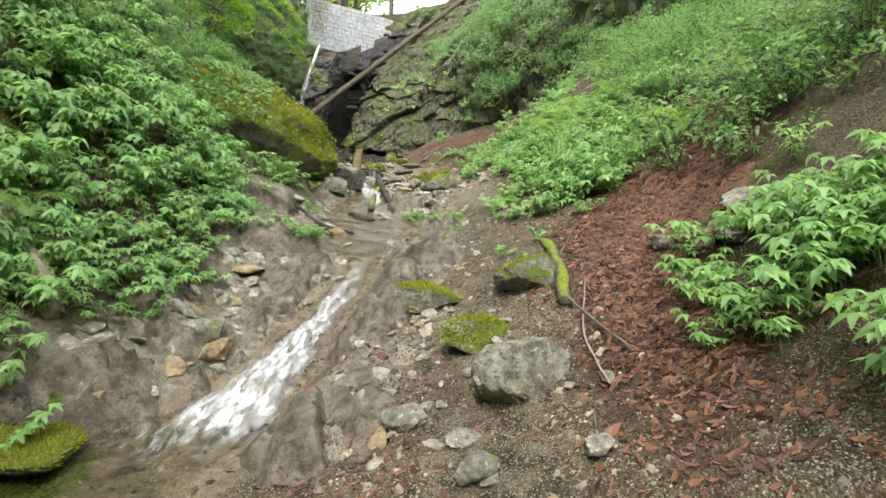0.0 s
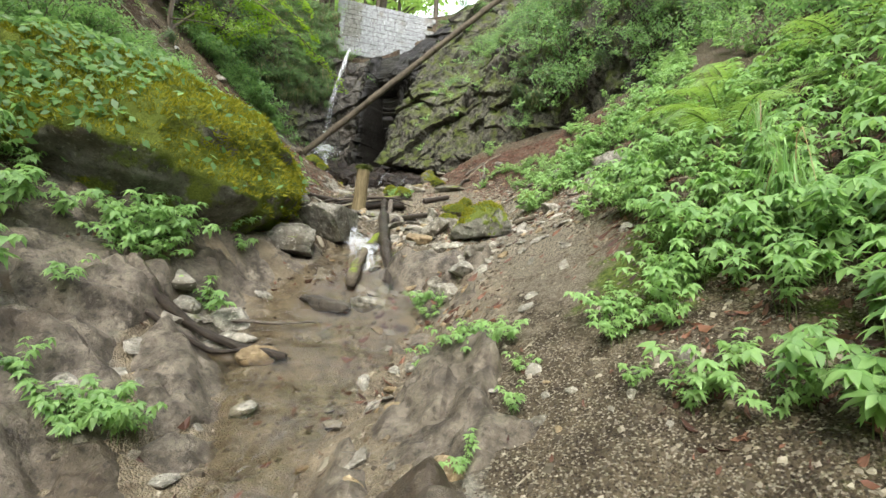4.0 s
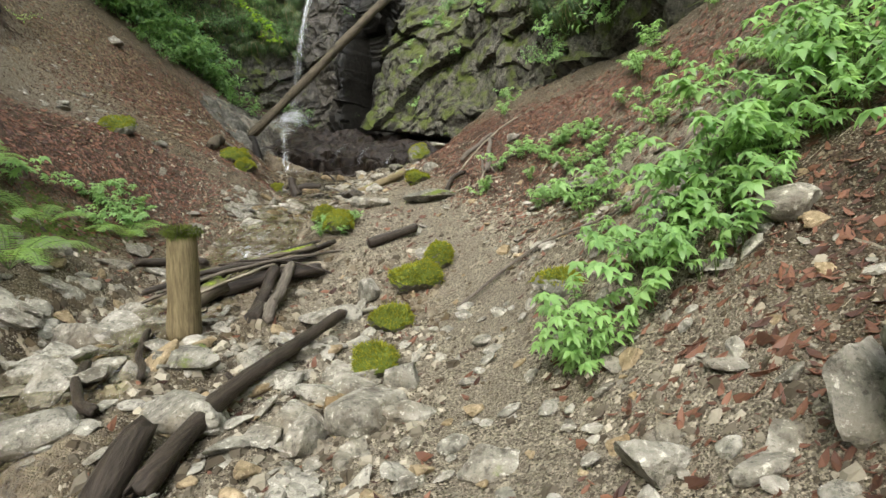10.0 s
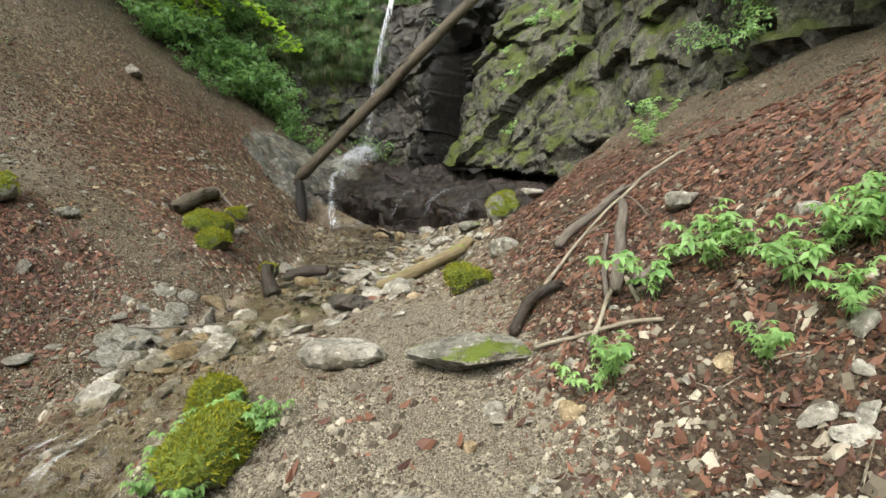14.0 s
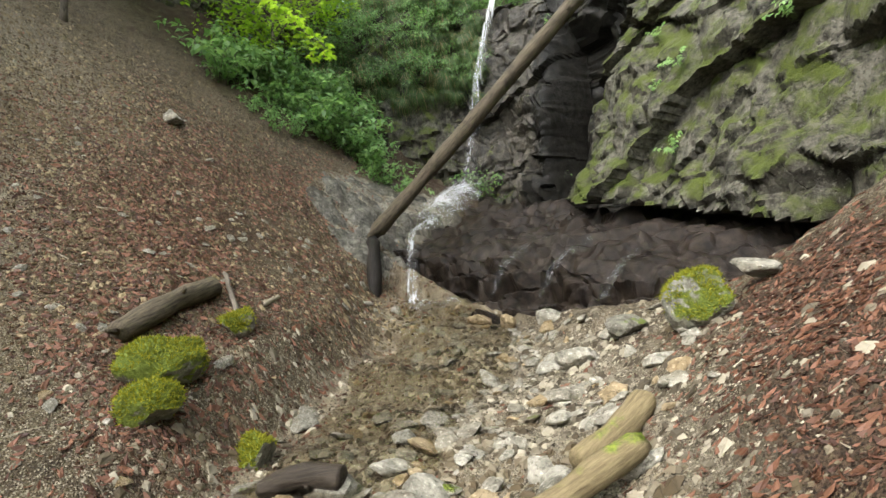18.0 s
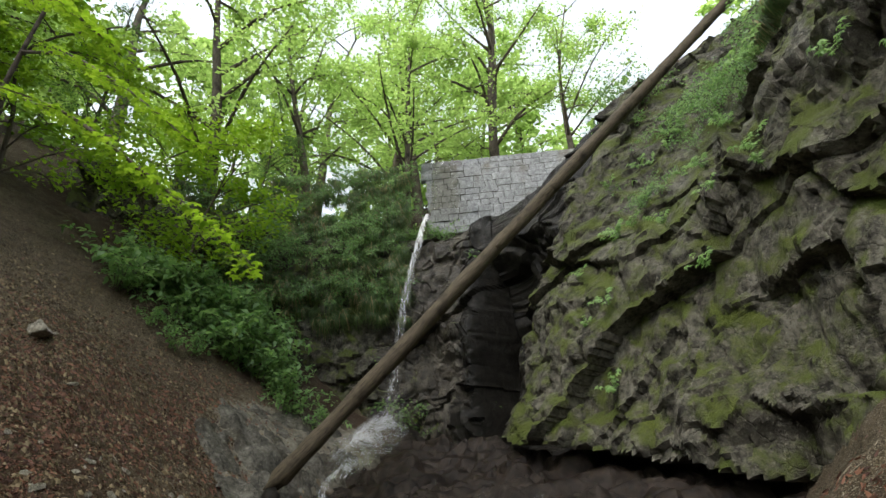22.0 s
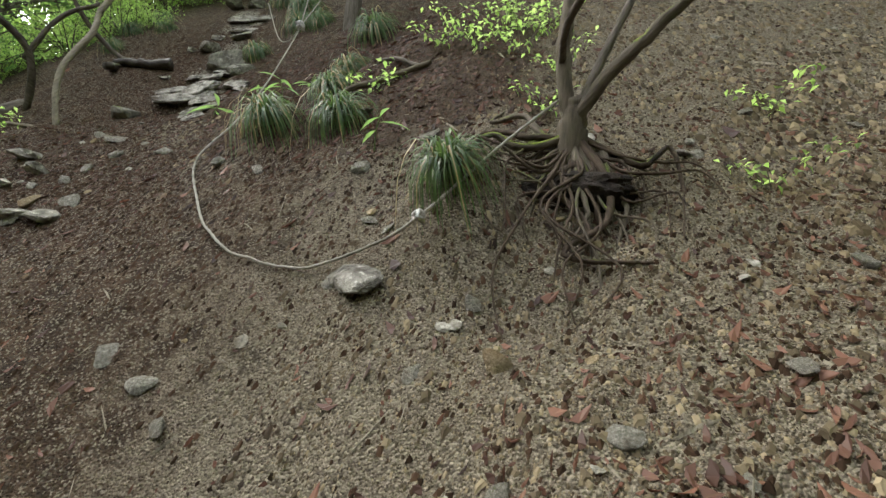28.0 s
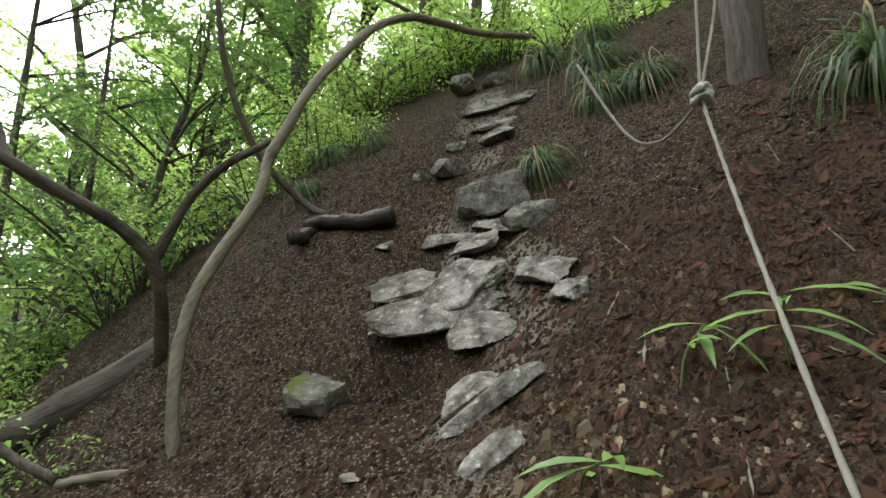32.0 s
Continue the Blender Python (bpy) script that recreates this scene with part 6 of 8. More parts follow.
post()
STICKS = [  # points of x, y and height over the ground, first and last radius
    ([(-0.95, 8.62, 0.02), (-1.15, 9.2, 0.12), (-1.35, 9.8, 0.14), (-1.52, 10.5, 0.12)], 0.05, 0.07, WOOD_WET, "dark wet branch lying across the stream", 1),
    ([(-1.3, 8.45, 0.1), (-1.36, 9.0, 0.12), (-1.38, 9.8, 0.12)], 0.055, 0.04, BARK_MOSS, "dark mossy branch lying across the stream", 2),
    ([(-1.3, 10.2, 0.08), (-1.4, 10.9, 0.1), (-1.3, 11.6, 0.12), (-1.2, 12.1, 0.1)], 0.06, 0.04, WOOD_WET, "dark wet log beside the stream", 3),
    ([(-2.76, 12.19, 0.08), (-2.37, 12.54, 0.14), (-1.84, 13.38, 0.12)], 0.035, 0.03, WOOD_WET, "long wet branch in a log jam", 4),
    ([(-2.5, 12.3, 0.05), (-2.15, 12.64, 0.12), (-1.75, 12.9, 0.1)], 0.06, 0.065, WOOD_WET, "thick black wet log in a jam", 5),
    ([(-1.9, 11.95, 0.03), (-1.98, 12.3, 0.1), (-2.05, 12.6, 0.2)], 0.055, 0.05, WOOD_WET, "split dark log in the stream bed", 6),
    ([(-1.8, 12.0, 0.03), (-1.89, 12.37, 0.12), (-1.96, 12.75, 0.2)], 0.045, 0.045, BARK, "split brown log in the stream bed", 7),
    ([(-3.51, 12.58, 0.04), (-3.35, 12.82, 0.06), (-3.1, 13.05, 0.06)], 0.045, 0.04, WOOD_WET, "black wet log beside the cascade", 8),
    ([(-2.5, 12.1, 0.1), (-2.42, 12.36, 0.12)], 0.07, 0.09, BARK_MOSS, "short log end covered with moss", 9),
    ([(-2.81, 12.2, 0.12), (-2.65, 12.49, 0.14), (-2.44, 13.02, 0.12)], 0.045, 0.035, WOOD_WET, "wet branch in a log jam", 10),
    ([(-2.17, 12.88, 0.1), (-1.75, 12.96, 0.1)], 0.05, 0.05, BARK_PALE, "pale log end in a jam", 11),
    ([(-2.35, 12.5, 0.2), (-2.18, 13.05, 0.2), (-1.94, 13.28, 0.15)], 0.02, 0.015, WOOD_WET, "thin wet branch in a log jam", 12),
    ([(-2.9, 12.0, 0.1), (-2.4, 12.75, 0.2), (-2.0, 13.4, 0.12)], 0.014, 0.01, BARK, "thin stick in a log jam", 13),
    ([(-2.95, 12.05, 0.16), (-2.45, 12.45, 0.22), (-1.85, 12.95, 0.16)], 0.03, 0.022, WOOD_WET, "thin black branch in a log jam", 47),
    ([(-2.7, 12.0, 0.2), (-2.2, 12.5, 0.24), (-1.65, 13.15, 0.14)], 0.018, 0.012, BARK, "grey stick in a log jam", 48),
    ([(-3.0, 12.35, 0.1), (-2.5, 12.7, 0.2), (-1.9, 13.1, 0.18)], 0.04, 0.03, BARK_MOSS, "mossy branch in a log jam", 49),
    ([(-2.62, 11.9, 0.12), (-2.3, 12.35, 0.18), (-2.1, 12.75, 0.2)], 0.016, 0.012, BARK_PALE, "pale stick in a log jam", 50),
    ([(-2.55, 12.5, 0.25), (-2.1, 12.7, 0.26), (-1.6, 12.75, 0.14)], 0.013, 0.01, WOOD_WET, "thin dark twig in a log jam", 51),
    ([(-2.0, 11.0, 0.04), (-2.25, 11.25, 0.08), (-2.5, 11.6, 0.06)], 0.025, 0.02, WOOD_WET, "dark stick wedged between stones", 52),
    ([(-1.9, 10.6, 0.06), (-2.2, 10.75, 0.1), (-2.45, 11.05, 0.08)], 0.03, 0.025, WOOD_WET, "dark rotten branch between stones", 53),
    ([(0.85, 9.15, 0.07), (1.25, 9.12, 0.09), (1.75, 9.2, 0.2)], 0.055, 0.06, BARK_PALE, "pale bare log lying on the bank", 14),
    ([(0.2, 9.95, 0.03), (0.45, 10.1, 0.04)], 0.03, 0.025, LOG, "broken piece of branch on the track", 15),
    ([(-1.5, 13.5, 0.05), (-1.05, 13.8, 0.1)], 0.06, 0.05, WOOD_WET, "chunk of rotten wood by the track", 16),
    ([(-2.75, 16.5, 0.03), (-2.5, 16.95, 0.08), (-2.25, 17.45, 0.12)], 0.075, 0.06, WOOD_POST, "mossy broken log pointing down the stream bed", 17),
    ([(-2.52, 17.35, 0.08), (-2.42, 17.65, 0.1), (-2.36, 17.9, 0.1)], 0.075, 0.07, WOOD_POST, "broken mossy stump end among stones", 18),
    ([(-3.62, 16.0, 0.0), (-3.7, 16.02, 0.16), (-3.72, 16.05, 0.3)], 0.09, 0.05, WOOD_WET, "black stump standing in the gravel", 19),
    ([(-3.95, 16.5, 0.03), (-3.75, 16.65, 0.12), (-3.55, 16.75, 0.1)], 0.06, 0.07, WOOD_WET, "black crooked chunk of wood in the gravel", 20),
    ([(-5.35, 16.3, 0.06), (-5.6, 16.8, 0.08), (-5.8, 17.2, 0.06)], 0.085, 0.095, LOG, "rotten log with moss lying on the slope", 21),
    ([(-5.42, 17.2, 0.03), (-5.75, 17.32, 0.05), (-6.05, 17.42, 0.06)], 0.025, 0.02, BARK, "thin dead branch on the leaf litter", 22),
    ([(0.95, 3.68, 0.03), (1.0, 4.2, 0.04), (1.0, 4.86, 0.03)], 0.055, 0.05, BARK_DEEP, "mossy log lying down the slope beside the leaves", 41),
    ([(-2.3, 7.1, 0.1), (-1.9, 7.25, 0.12), (-1.35, 7.3, 0.06)], 0.035, 0.03, WOOD_WET, "dark driftwood branch beside the stream", 42),
    ([(-2.2, 7.0, 0.06), (-1.8, 7.12, 0.12), (-1.5, 7.35, 0.1)], 0.02, 0.015, WOOD_WET, "thin dark driftwood stick beside the stream", 43),
    ([(-1.9, 7.55, 0.08), (-1.6, 7.6, 0.1), (-1.35, 7.8, 0.06)], 0.016, 0.01, BARK, "thin grey driftwood stick", 44),
    ([(-5.6, 17.55, 0.03), (-5.68, 17.75, 0.05)], 0.03, 0.02, BARK_PALE, "short pale stick on the slope", 45),
    ([(-0.3, 12.3, 0.04), (0.25, 12.6, 0.05), (0.9, 12.2, 0.08), (1.4, 12.6, 0.1)], 0.012, 0.008, BARK, "long thin twig on the scree", 46),
    ([(-2.58, 3.3, 0.05), (-3.3, 3.6, 0.12), (-4.2, 3.6, 0.3)], 0.08, 0.09, BARK_PALE, "grey dead log under the leaves", 23),
    ([(1.2, 3.0, 0.03), (0.95, 4.0, 0.05), (1.3, 4.9, 0.05)], 0.010, 0.008, BARK, "thin twig on the fallen leaves", 24),
    ([(0.98, 2.7, 0.03), (1.0, 3.3, 0.04), (1.15, 3.9, 0.05)], 0.008, 0.006, BARK_PALE, "thin crooked twig on the fallen leaves", 25),
    ([(-0.92, 16.01, 0.05), (-0.73, 16.2, 0.1), (-0.5, 16.47, 0.12)], 0.036, 0.029, BARK, "dead branch in a heap on the leaves", 26),
    ([(-0.49, 16.2, 0.1), (-0.46, 15.85, 0.08), (-0.44, 15.28, 0.05)], 0.029, 0.036, BARK, "broken dead branch with a pale torn end", 27),
    ([(-0.97, 15.12, 0.02), (-0.92, 15.35, 0.06), (-0.77, 15.47, 0.05)], 0.036, 0.032, WOOD_WET, "bent dark branch on the leaves", 28),
    ([(-0.36, 15.33, 0.03), (-0.23, 15.37, 0.05), (-0.05, 15.42, 0.05)], 0.025, 0.025, BARK, "dead branch half under leaves", 29),
    ([(-0.9, 15.5, 0.03), (-0.76, 15.88, 0.08), (-0.39, 16.4, 0.14), (-0.1, 16.62, 0.1)], 0.012, 0.010, BARK_PALE, "thin pale stick in a heap on the leaves", 30),
    ([(-0.56, 15.88, 0.05), (-0.53, 15.53, 0.05), (-0.47, 15.2, 0.02)], 0.016, 0.014, BARK, "crooked dead branch on the leaves", 31),
    ([(-0.51, 14.95, 0.02), (-0.47, 15.23, 0.06), (-0.4, 15.5, 0.05)], 0.014, 0.009, BARK_PALE, "pale dead stick on the leaves", 32),
    ([(-0.4, 15.4, 0.04), (-0.32, 15.14, 0.03)], 0.012, 0.009, BARK_PALE, "short pale stick on the leaves", 33),
    ([(-0.8, 14.96, 0.02), (-0.41, 15.01, 0.03), (-0.2, 15.02, 0.03)], 0.011, 0.009, BARK_PALE, "pale stick across the leaves", 34),
    ([(-1.0, 16.2, 0.03), (-0.6, 16.35, 0.12), (-0.2, 16.45, 0.1)], 0.009, 0.006, BARK, "thin twig in a heap on the leaves", 35),
    ([(-0.95, 16.5, 0.03), (-0.5, 16.3, 0.1), (-0.3, 15.9, 0.06)], 0.007, 0.005, BARK, "thin twig in a heap on the leaves", 36),
    ([(-4.4, 14.6, 0.02), (-3.9, 14.9, 0.05), (-3.4, 15.3, 0.04)], 0.008, 0.006, BARK, "thin twig beside the stream", 37),
    ([(-6.9, 15.1, 0.02), (-6.6, 15.5, 0.03)], 0.008, 0.006, BARK, "thin twig on the scree", 38),
    ([(-9.2, 13.6, 0.03), (-9.3, 13.3, 0.05), (-9.45, 13.0, 0.05)], 0.02, 0.016, BARK, "dead branch under the sedge", 39),
    ([(-8.88, 12.9, 0.03), (-8.98, 13.12, 0.08), (-9.06, 13.4, 0.06), (-9.2, 13.7, 0.05)], 0.03, 0.022, BARK_MOSS, "mossy dead branch on the slope", 40),
]
for pts, a, b, mat, label, seed in STICKS:
    pole("branch", [(x, y, g1(x, y) + dz) for x, y, dz in pts], a, b, mat, label, "branch", 12, 9, seed, 2 if a > 0.03 else 0)

# ---- plants ----
def leaf_shape(length, width, droop=0.25, fold=0.12, teeth=0.0):
    """One pointed leaf, folded along its rib, hanging at the tip: vertices and faces; the stalk is at the origin, +x outward."""
    rib, edge = [], []
    prof = ((0, 0.03), (0.18, 0.62), (0.42, 1.0), (0.68, 0.66), (0.88, 0.22), (1.0, 0.0))
    verts, faces = [], []
    for s, w in prof:
        z = -droop * length * s * s
        x = length * s * (1 - 0.12 * droop * s)
        verts += [(x, 0, z - 0.0), (x + 0.05 * length * w, -w * width / 2, z + fold * width * w), (x + 0.05 * length * w, w * width / 2, z + fold * width * w)]
    for k in range(len(prof) - 1):
        a = 3 * k
        faces += [(a, a + 1, a + 4, a + 3), (a, a + 3, a + 5, a + 2)]
    return verts, faces


def plain_leaf(length, width):
    """A small far leaf: two halves folded along the rib."""
    return [(0, 0, 0), (0.45 * length, -width / 2, 0.12 * width), (length, 0, -0.22 * length), (0.5 * length, 0, -0.03 * length), (0.45 * length, width / 2, 0.12 * width)], [(0, 1, 2, 3), (0, 3, 2, 4)]


class Kind:
    """A plant: pieces that become parts, or are joined by the hundred into one cover."""

    def __init__(self, *given):
        self.setup(*given)

    def setup(self, name, label, category, group, piece_name, materials):
        self.name, self.tags, self.piece_name, self.materials = name, (label, category, group), piece_name, materials
        self.pieces, self.meshes = [], None

    def add(self, *piles):
        v, f, mi, n = [], [], [], 0
        for k, pl in enumerate(piles):
            v += [tuple(q) for q in pl.v]
            f += [tuple(i + n for i in q) for q in pl.f]
            mi += [k] * len(pl.f)
            n += len(pl.v)
        self.pieces.append((np.array(v, np.float32), np.array(f, np.int32), np.array(mi, np.int32)))

    def mesh(self, v, f, mi, name):
        me = quad_mesh(name, v, f, self.materials[0])
        for m in self.materials[1:]:
            me.materials.append(m)
        me.polygons.foreach_set("material_index", mi)
        return me

    def thing(self, m):
        if self.meshes is None:
            self.meshes = [self.mesh(*p, self.piece_name) for p in self.pieces]
        e = empty(self.name, m, *self.tags)
        for me in self.meshes:
            tagged(part(self.piece_name, me, e), kind="stuff")
        return e


def cover(name, label, category, growth):
    """Many plants of one kind as one mesh. growth: pairs of kind and pose; the kinds share their materials."""
    vs, fs, ms, n = [], [], [], 0
    for kind, m in growth:
        r, tr = np.array(m.to_3x3(), np.float32), np.array(m.translation, np.float32)
        for v, f, mi in kind.pieces:
            vs.append(v @ r.T + tr)
            fs.append(f + n)
            ms.append(mi)
            n += len(v)
    me = growth[0][0].mesh(np.vstack(vs), np.vstack(fs), np.concatenate(ms), name)
    return tagged(part(name, me), label, category, kind="stuff")


def lobed_leaf(width, droop):
    """A leaf of three pointed leaflets spreading from the end of its stalk."""
    verts, faces = [], []
    for turn, size in ((-0.95, 0.8), (0.0, 1.0), (0.95, 0.8)):
        c, s = math.cos(turn), math.sin(turn)
        n = len(verts)
        for r, w in ((0.0, 0.05), (0.4, 1.0), (0.72, 0.6), (1.0, 0.0)):
            z = -droop * size * r * r
            for u, lift in ((0, 0), (-1, 0.12), (1, 0.12)):
                x, y = size * r, u * w * width * size / 2
                verts.append((x * c - y * s, x * s + y * c, z + lift * w * width))
        for k in range(3):
            a = n + 3 * k
            faces += [(a, a + 1, a + 4, a + 3), (a, a + 3, a + 5, a + 2)]
    return verts, faces


LEAF_MESHES = []
for k in range(7):
    v, f = lobed_leaf(0.40 + 0.02 * k, 0.22 + 0.07 * k)
    LEAF_MESHES.append(mesh_of("leaf", v, f, LEAF_HERB))


class Herb(Kind):
    """A leafy herb: arching stems with pairs of drooping pointed leaves, each leaf a piece of its own on the nearest plants."""

    def __init__(self, seed, stems=6, height=0.36, leaf=0.078):
        self.setup("herb", "leafy green herb with drooping pointed leaves", "plant", "green herbs on the banks", "stem", [STEM, LEAF_HERB])
        rnd = random.Random(seed)
        self.stems, self.tufts = [], None
        for _ in range(stems):
            st, lv, places = Pile(), Pile(), []
            a = rnd.random() * 6.3
            h, r = height * (0.55 + 0.5 * rnd.random()), height * (0.2 + 0.7 * rnd.random())
            line = bend([(0.05 * math.cos(a), 0.05 * math.sin(a), -0.03), (0.35 * r * math.cos(a), 0.35 * r * math.sin(a), 0.6 * h), (r * math.cos(a), r * math.sin(a), h)], 6)
            st.add(*tube(line, [0.0035, 0.0035, 0.003, 0.003, 0.0025, 0.002], 4, cap=False))
            for k in range(2, 6):
                for side in ((-1, 1) if k < 5 else (-1, 0, 1)):
                    ln = leaf * (0.65 + 0.6 * rnd.random()) * (1.15 if k >= 4 else 0.9)
                    i = rnd.randrange(7)
                    e = Euler((rnd.gauss(0, 0.2), 0.1 + rnd.gauss(0, 0.2), a + side * (1.1 + 0.35 * rnd.random()) + rnd.gauss(0, 0.2)))
                    m = Matrix.LocRotScale(line[k], e, (ln, ln, ln))
                    places.append((i, m))
                    me = LEAF_MESHES[i]
                    lv.add([q.co for q in me.vertices], [tuple(q.vertices) for q in me.polygons], m)
            self.add(st, lv)
            self.stems.append((st.mesh("stem", STEM), places))

    def near(self, m):
        e = empty(self.name, m, *self.tags)
        for me, places in self.stems:
            s = part("stem", me, e)
            for i, q in places:
                part("leaf", LEAF_MESHES[i], s, "", q)

    def plain(self, m):
        if self.tufts is None:
            self.tufts = Pile()
            for _, places in self.stems:
                for i, q in places:
                    self.tufts.add([w.co for w in LEAF_MESHES[i].vertices], [tuple(w.vertices) for w in LEAF_MESHES[i].polygons], q)
            self.tufts = self.tufts.mesh("foliage", LEAF_HERB)
        e = empty(self.name, m, *self.tags)
        for me, _ in self.stems:
            part("stem", me, e)
        tagged(part("foliage", self.tufts, e), kind="stuff")


def fern(seed, fronds=7, length=0.55):
    rnd = random.Random(seed)
    kind = Kind("fern", "light green fern with arching fronds", "fern", "ferns on the banks", "frond", [STEM, LEAF_FERN])
    for k in range(fronds):
        st, lv = Pile(), Pile()
        a = 6.28 * k / fronds + rnd.gauss(0, 0.3)
        ln = length * (0.7 + 0.5 * rnd.random())
        c, s = math.cos(a), math.sin(a)
        n = 48
        line = bend([(0, 0, 0), (0.35 * ln * c, 0.35 * ln * s, 0.38 * ln), (0.72 * ln * c, 0.72 * ln * s, 0.48 * ln), (1.02 * ln * c, 1.02 * ln * s, 0.36 * ln)], n)
        st.add(*tube(line, [0.005 * (1 - 0.8 * i / (n - 1)) for i in range(n)], 4, cap=False))
        for i in range(8, n):
            w = ln * 0.27 * math.sin(math.pi * min(1, (i - 3) / (n - 1)) ** 0.75) * rnd.uniform(0.88, 1.08) + 0.008
            d = (line[min(i + 1, n - 1)] - line[i - 1]).normalized()
            out = d.cross(Vector((0, 0, 1))).normalized()
            for side in (-1, 1):
                q = line[i] + (out * side * 0.95 + d * 0.3) * w + Vector((0, 0, -0.2 * w + rnd.gauss(0, 0.05) * w))
                b = d * 0.0068 * (ln / 0.5)
                for j in range(4):
                    p0, p1 = line[i].lerp(q, j / 4), line[i].lerp(q, (j + 0.98) / 4)
                    wide = 1 - 0.24 * j
                    k0 = len(lv.v)
                    lv.v += [p0 - b * 0.35 * wide, p0 + b * 0.35 * wide, p1 + b * wide, p1 - b * wide]
                    lv.f.append((k0, k0 + 1, k0 + 2, k0 + 3))
        kind.add(st, lv)
    return kind


def sedge(seed, blades=150, length=0.55, dry=0.12, width=0.0065, rise=0.1):
    """A tussock of long narrow blades that arch over and hang."""
    rnd = random.Random(seed)
    kind = Kind("sedge_tussock", "tussock of long arching sedge blades", "grass", "sedge tussocks", "tuft", [BLADE, BLADE_DRY])
    green, brown = Pile(), Pile()
    for _ in range(blades):
        a = rnd.random() * 6.3
        ln = length * (0.55 + 0.6 * rnd.random())
        r0 = 0.06 * rnd.random()
        reach = ln * (0.28 + 0.42 * rnd.random())
        c, s = math.cos(a), math.sin(a)
        top = ln * (rise + 0.22 * rnd.random() ** 2 + 0.08 * rnd.random())
        line = bend([(r0 * c, r0 * s, -0.02), (0.3 * reach * c, 0.3 * reach * s, top), (0.72 * reach * c, 0.72 * reach * s, top * 0.55), (reach * c, reach * s, top - 0.68 * ln)], 8)
        side = Vector((-s, c, 0.25 * rnd.gauss(0, 1))).normalized()
        pile = brown if rnd.random() < dry else green
        n = len(pile.v)
        for k, p in enumerate(line):
            w = width * (0.7 + 0.6 * rnd.random() * 0.2) * (1 - (k / 7) ** 2 * 0.9)
            pile.v += [p - side * w, p + side * w]
        pile.f += [(n + 2 * k, n + 2 * k + 1, n + 2 * k + 3, n + 2 * k + 2) for k in range(7)]
    kind.add(green, brown)
    return kind


def shrub(seed, stems=7, height=0.9, leaf=0.08, leaves=56, material=None):
    """A spreading bush of thin woody stems."""
    rnd = random.Random(seed)
    kind = Kind("shrub", "dark green leafy shrub on the slope", "shrub", "shrubs on the slopes", "branch", [BARK, material or LEAF_SHRUB])
    for _ in range(stems):
        st, lv = Pile(), Pile()
        a = rnd.random() * 6.3
        r, h = height * (0.4 + 0.7 * rnd.random()), height * (0.4 + 0.6 * rnd.random())
        line = bend([(0, 0, -0.05), (0.4 * r * math.cos(a), 0.4 * r * math.sin(a), 0.7 * h), (r * math.cos(a), r * math.sin(a), h * 0.9)], 8)
        st.add(*tube(line, [0.009 - 0.0009 * k for k in range(8)], 4, cap=False))
        for _ in range(leaves):
            p = line[rnd.randrange(2, 8)] + Vector((rnd.gauss(0, 0.1), rnd.gauss(0, 0.1), rnd.gauss(0, 0.06))) * height
            ln = leaf * (0.6 + 0.7 * rnd.random())
            v, f = plain_leaf(ln, ln * 0.52)
            lv.add(v, f, Matrix.Translation(p) @ Euler((rnd.gauss(0, 0.4), rnd.gauss(0.2, 0.4), rnd.random() * 6.3)).to_matrix().to_4x4())
        kind.add(st, lv)
    return kind


def stand(x, y, scale, turn, lean=0.35):
    """A pose on the ground, leaning out from the slope."""
    up = Vector((0, 0, 1)).lerp(slope_at(x, y, 0.25), lean).normalized()
    return Matrix.LocRotScale((x, y, g1(x, y) - 0.01), up.to_track_quat("Z", "Y") @ Euler((0, 0, turn)).to_quaternion(), (scale,) * 3)


HERBS = [Herb(200 + k, 6 + k % 3, 0.34 + 0.05 * (k % 3)) for k in range(5)]
FERNS = [fern(300 + k, 6 + k) for k in range(3)]
SEDGES = [sedge(400 + k, 240, 0.6, (0.1, 0.28, 0.05)[k], 0.0075) for k in range(3)]
SHRUBS = [shrub(500 + k) for k in range(3)]
BROAD = [shrub(560 + k, 7, 0.9, 0.17, 26) for k in range(2)]
BRIGHT = [shrub(520 + k, 7, 0.9, 0.06, 44, LEAF_TREE) for k in range(2)]

rnd = random.Random(77)


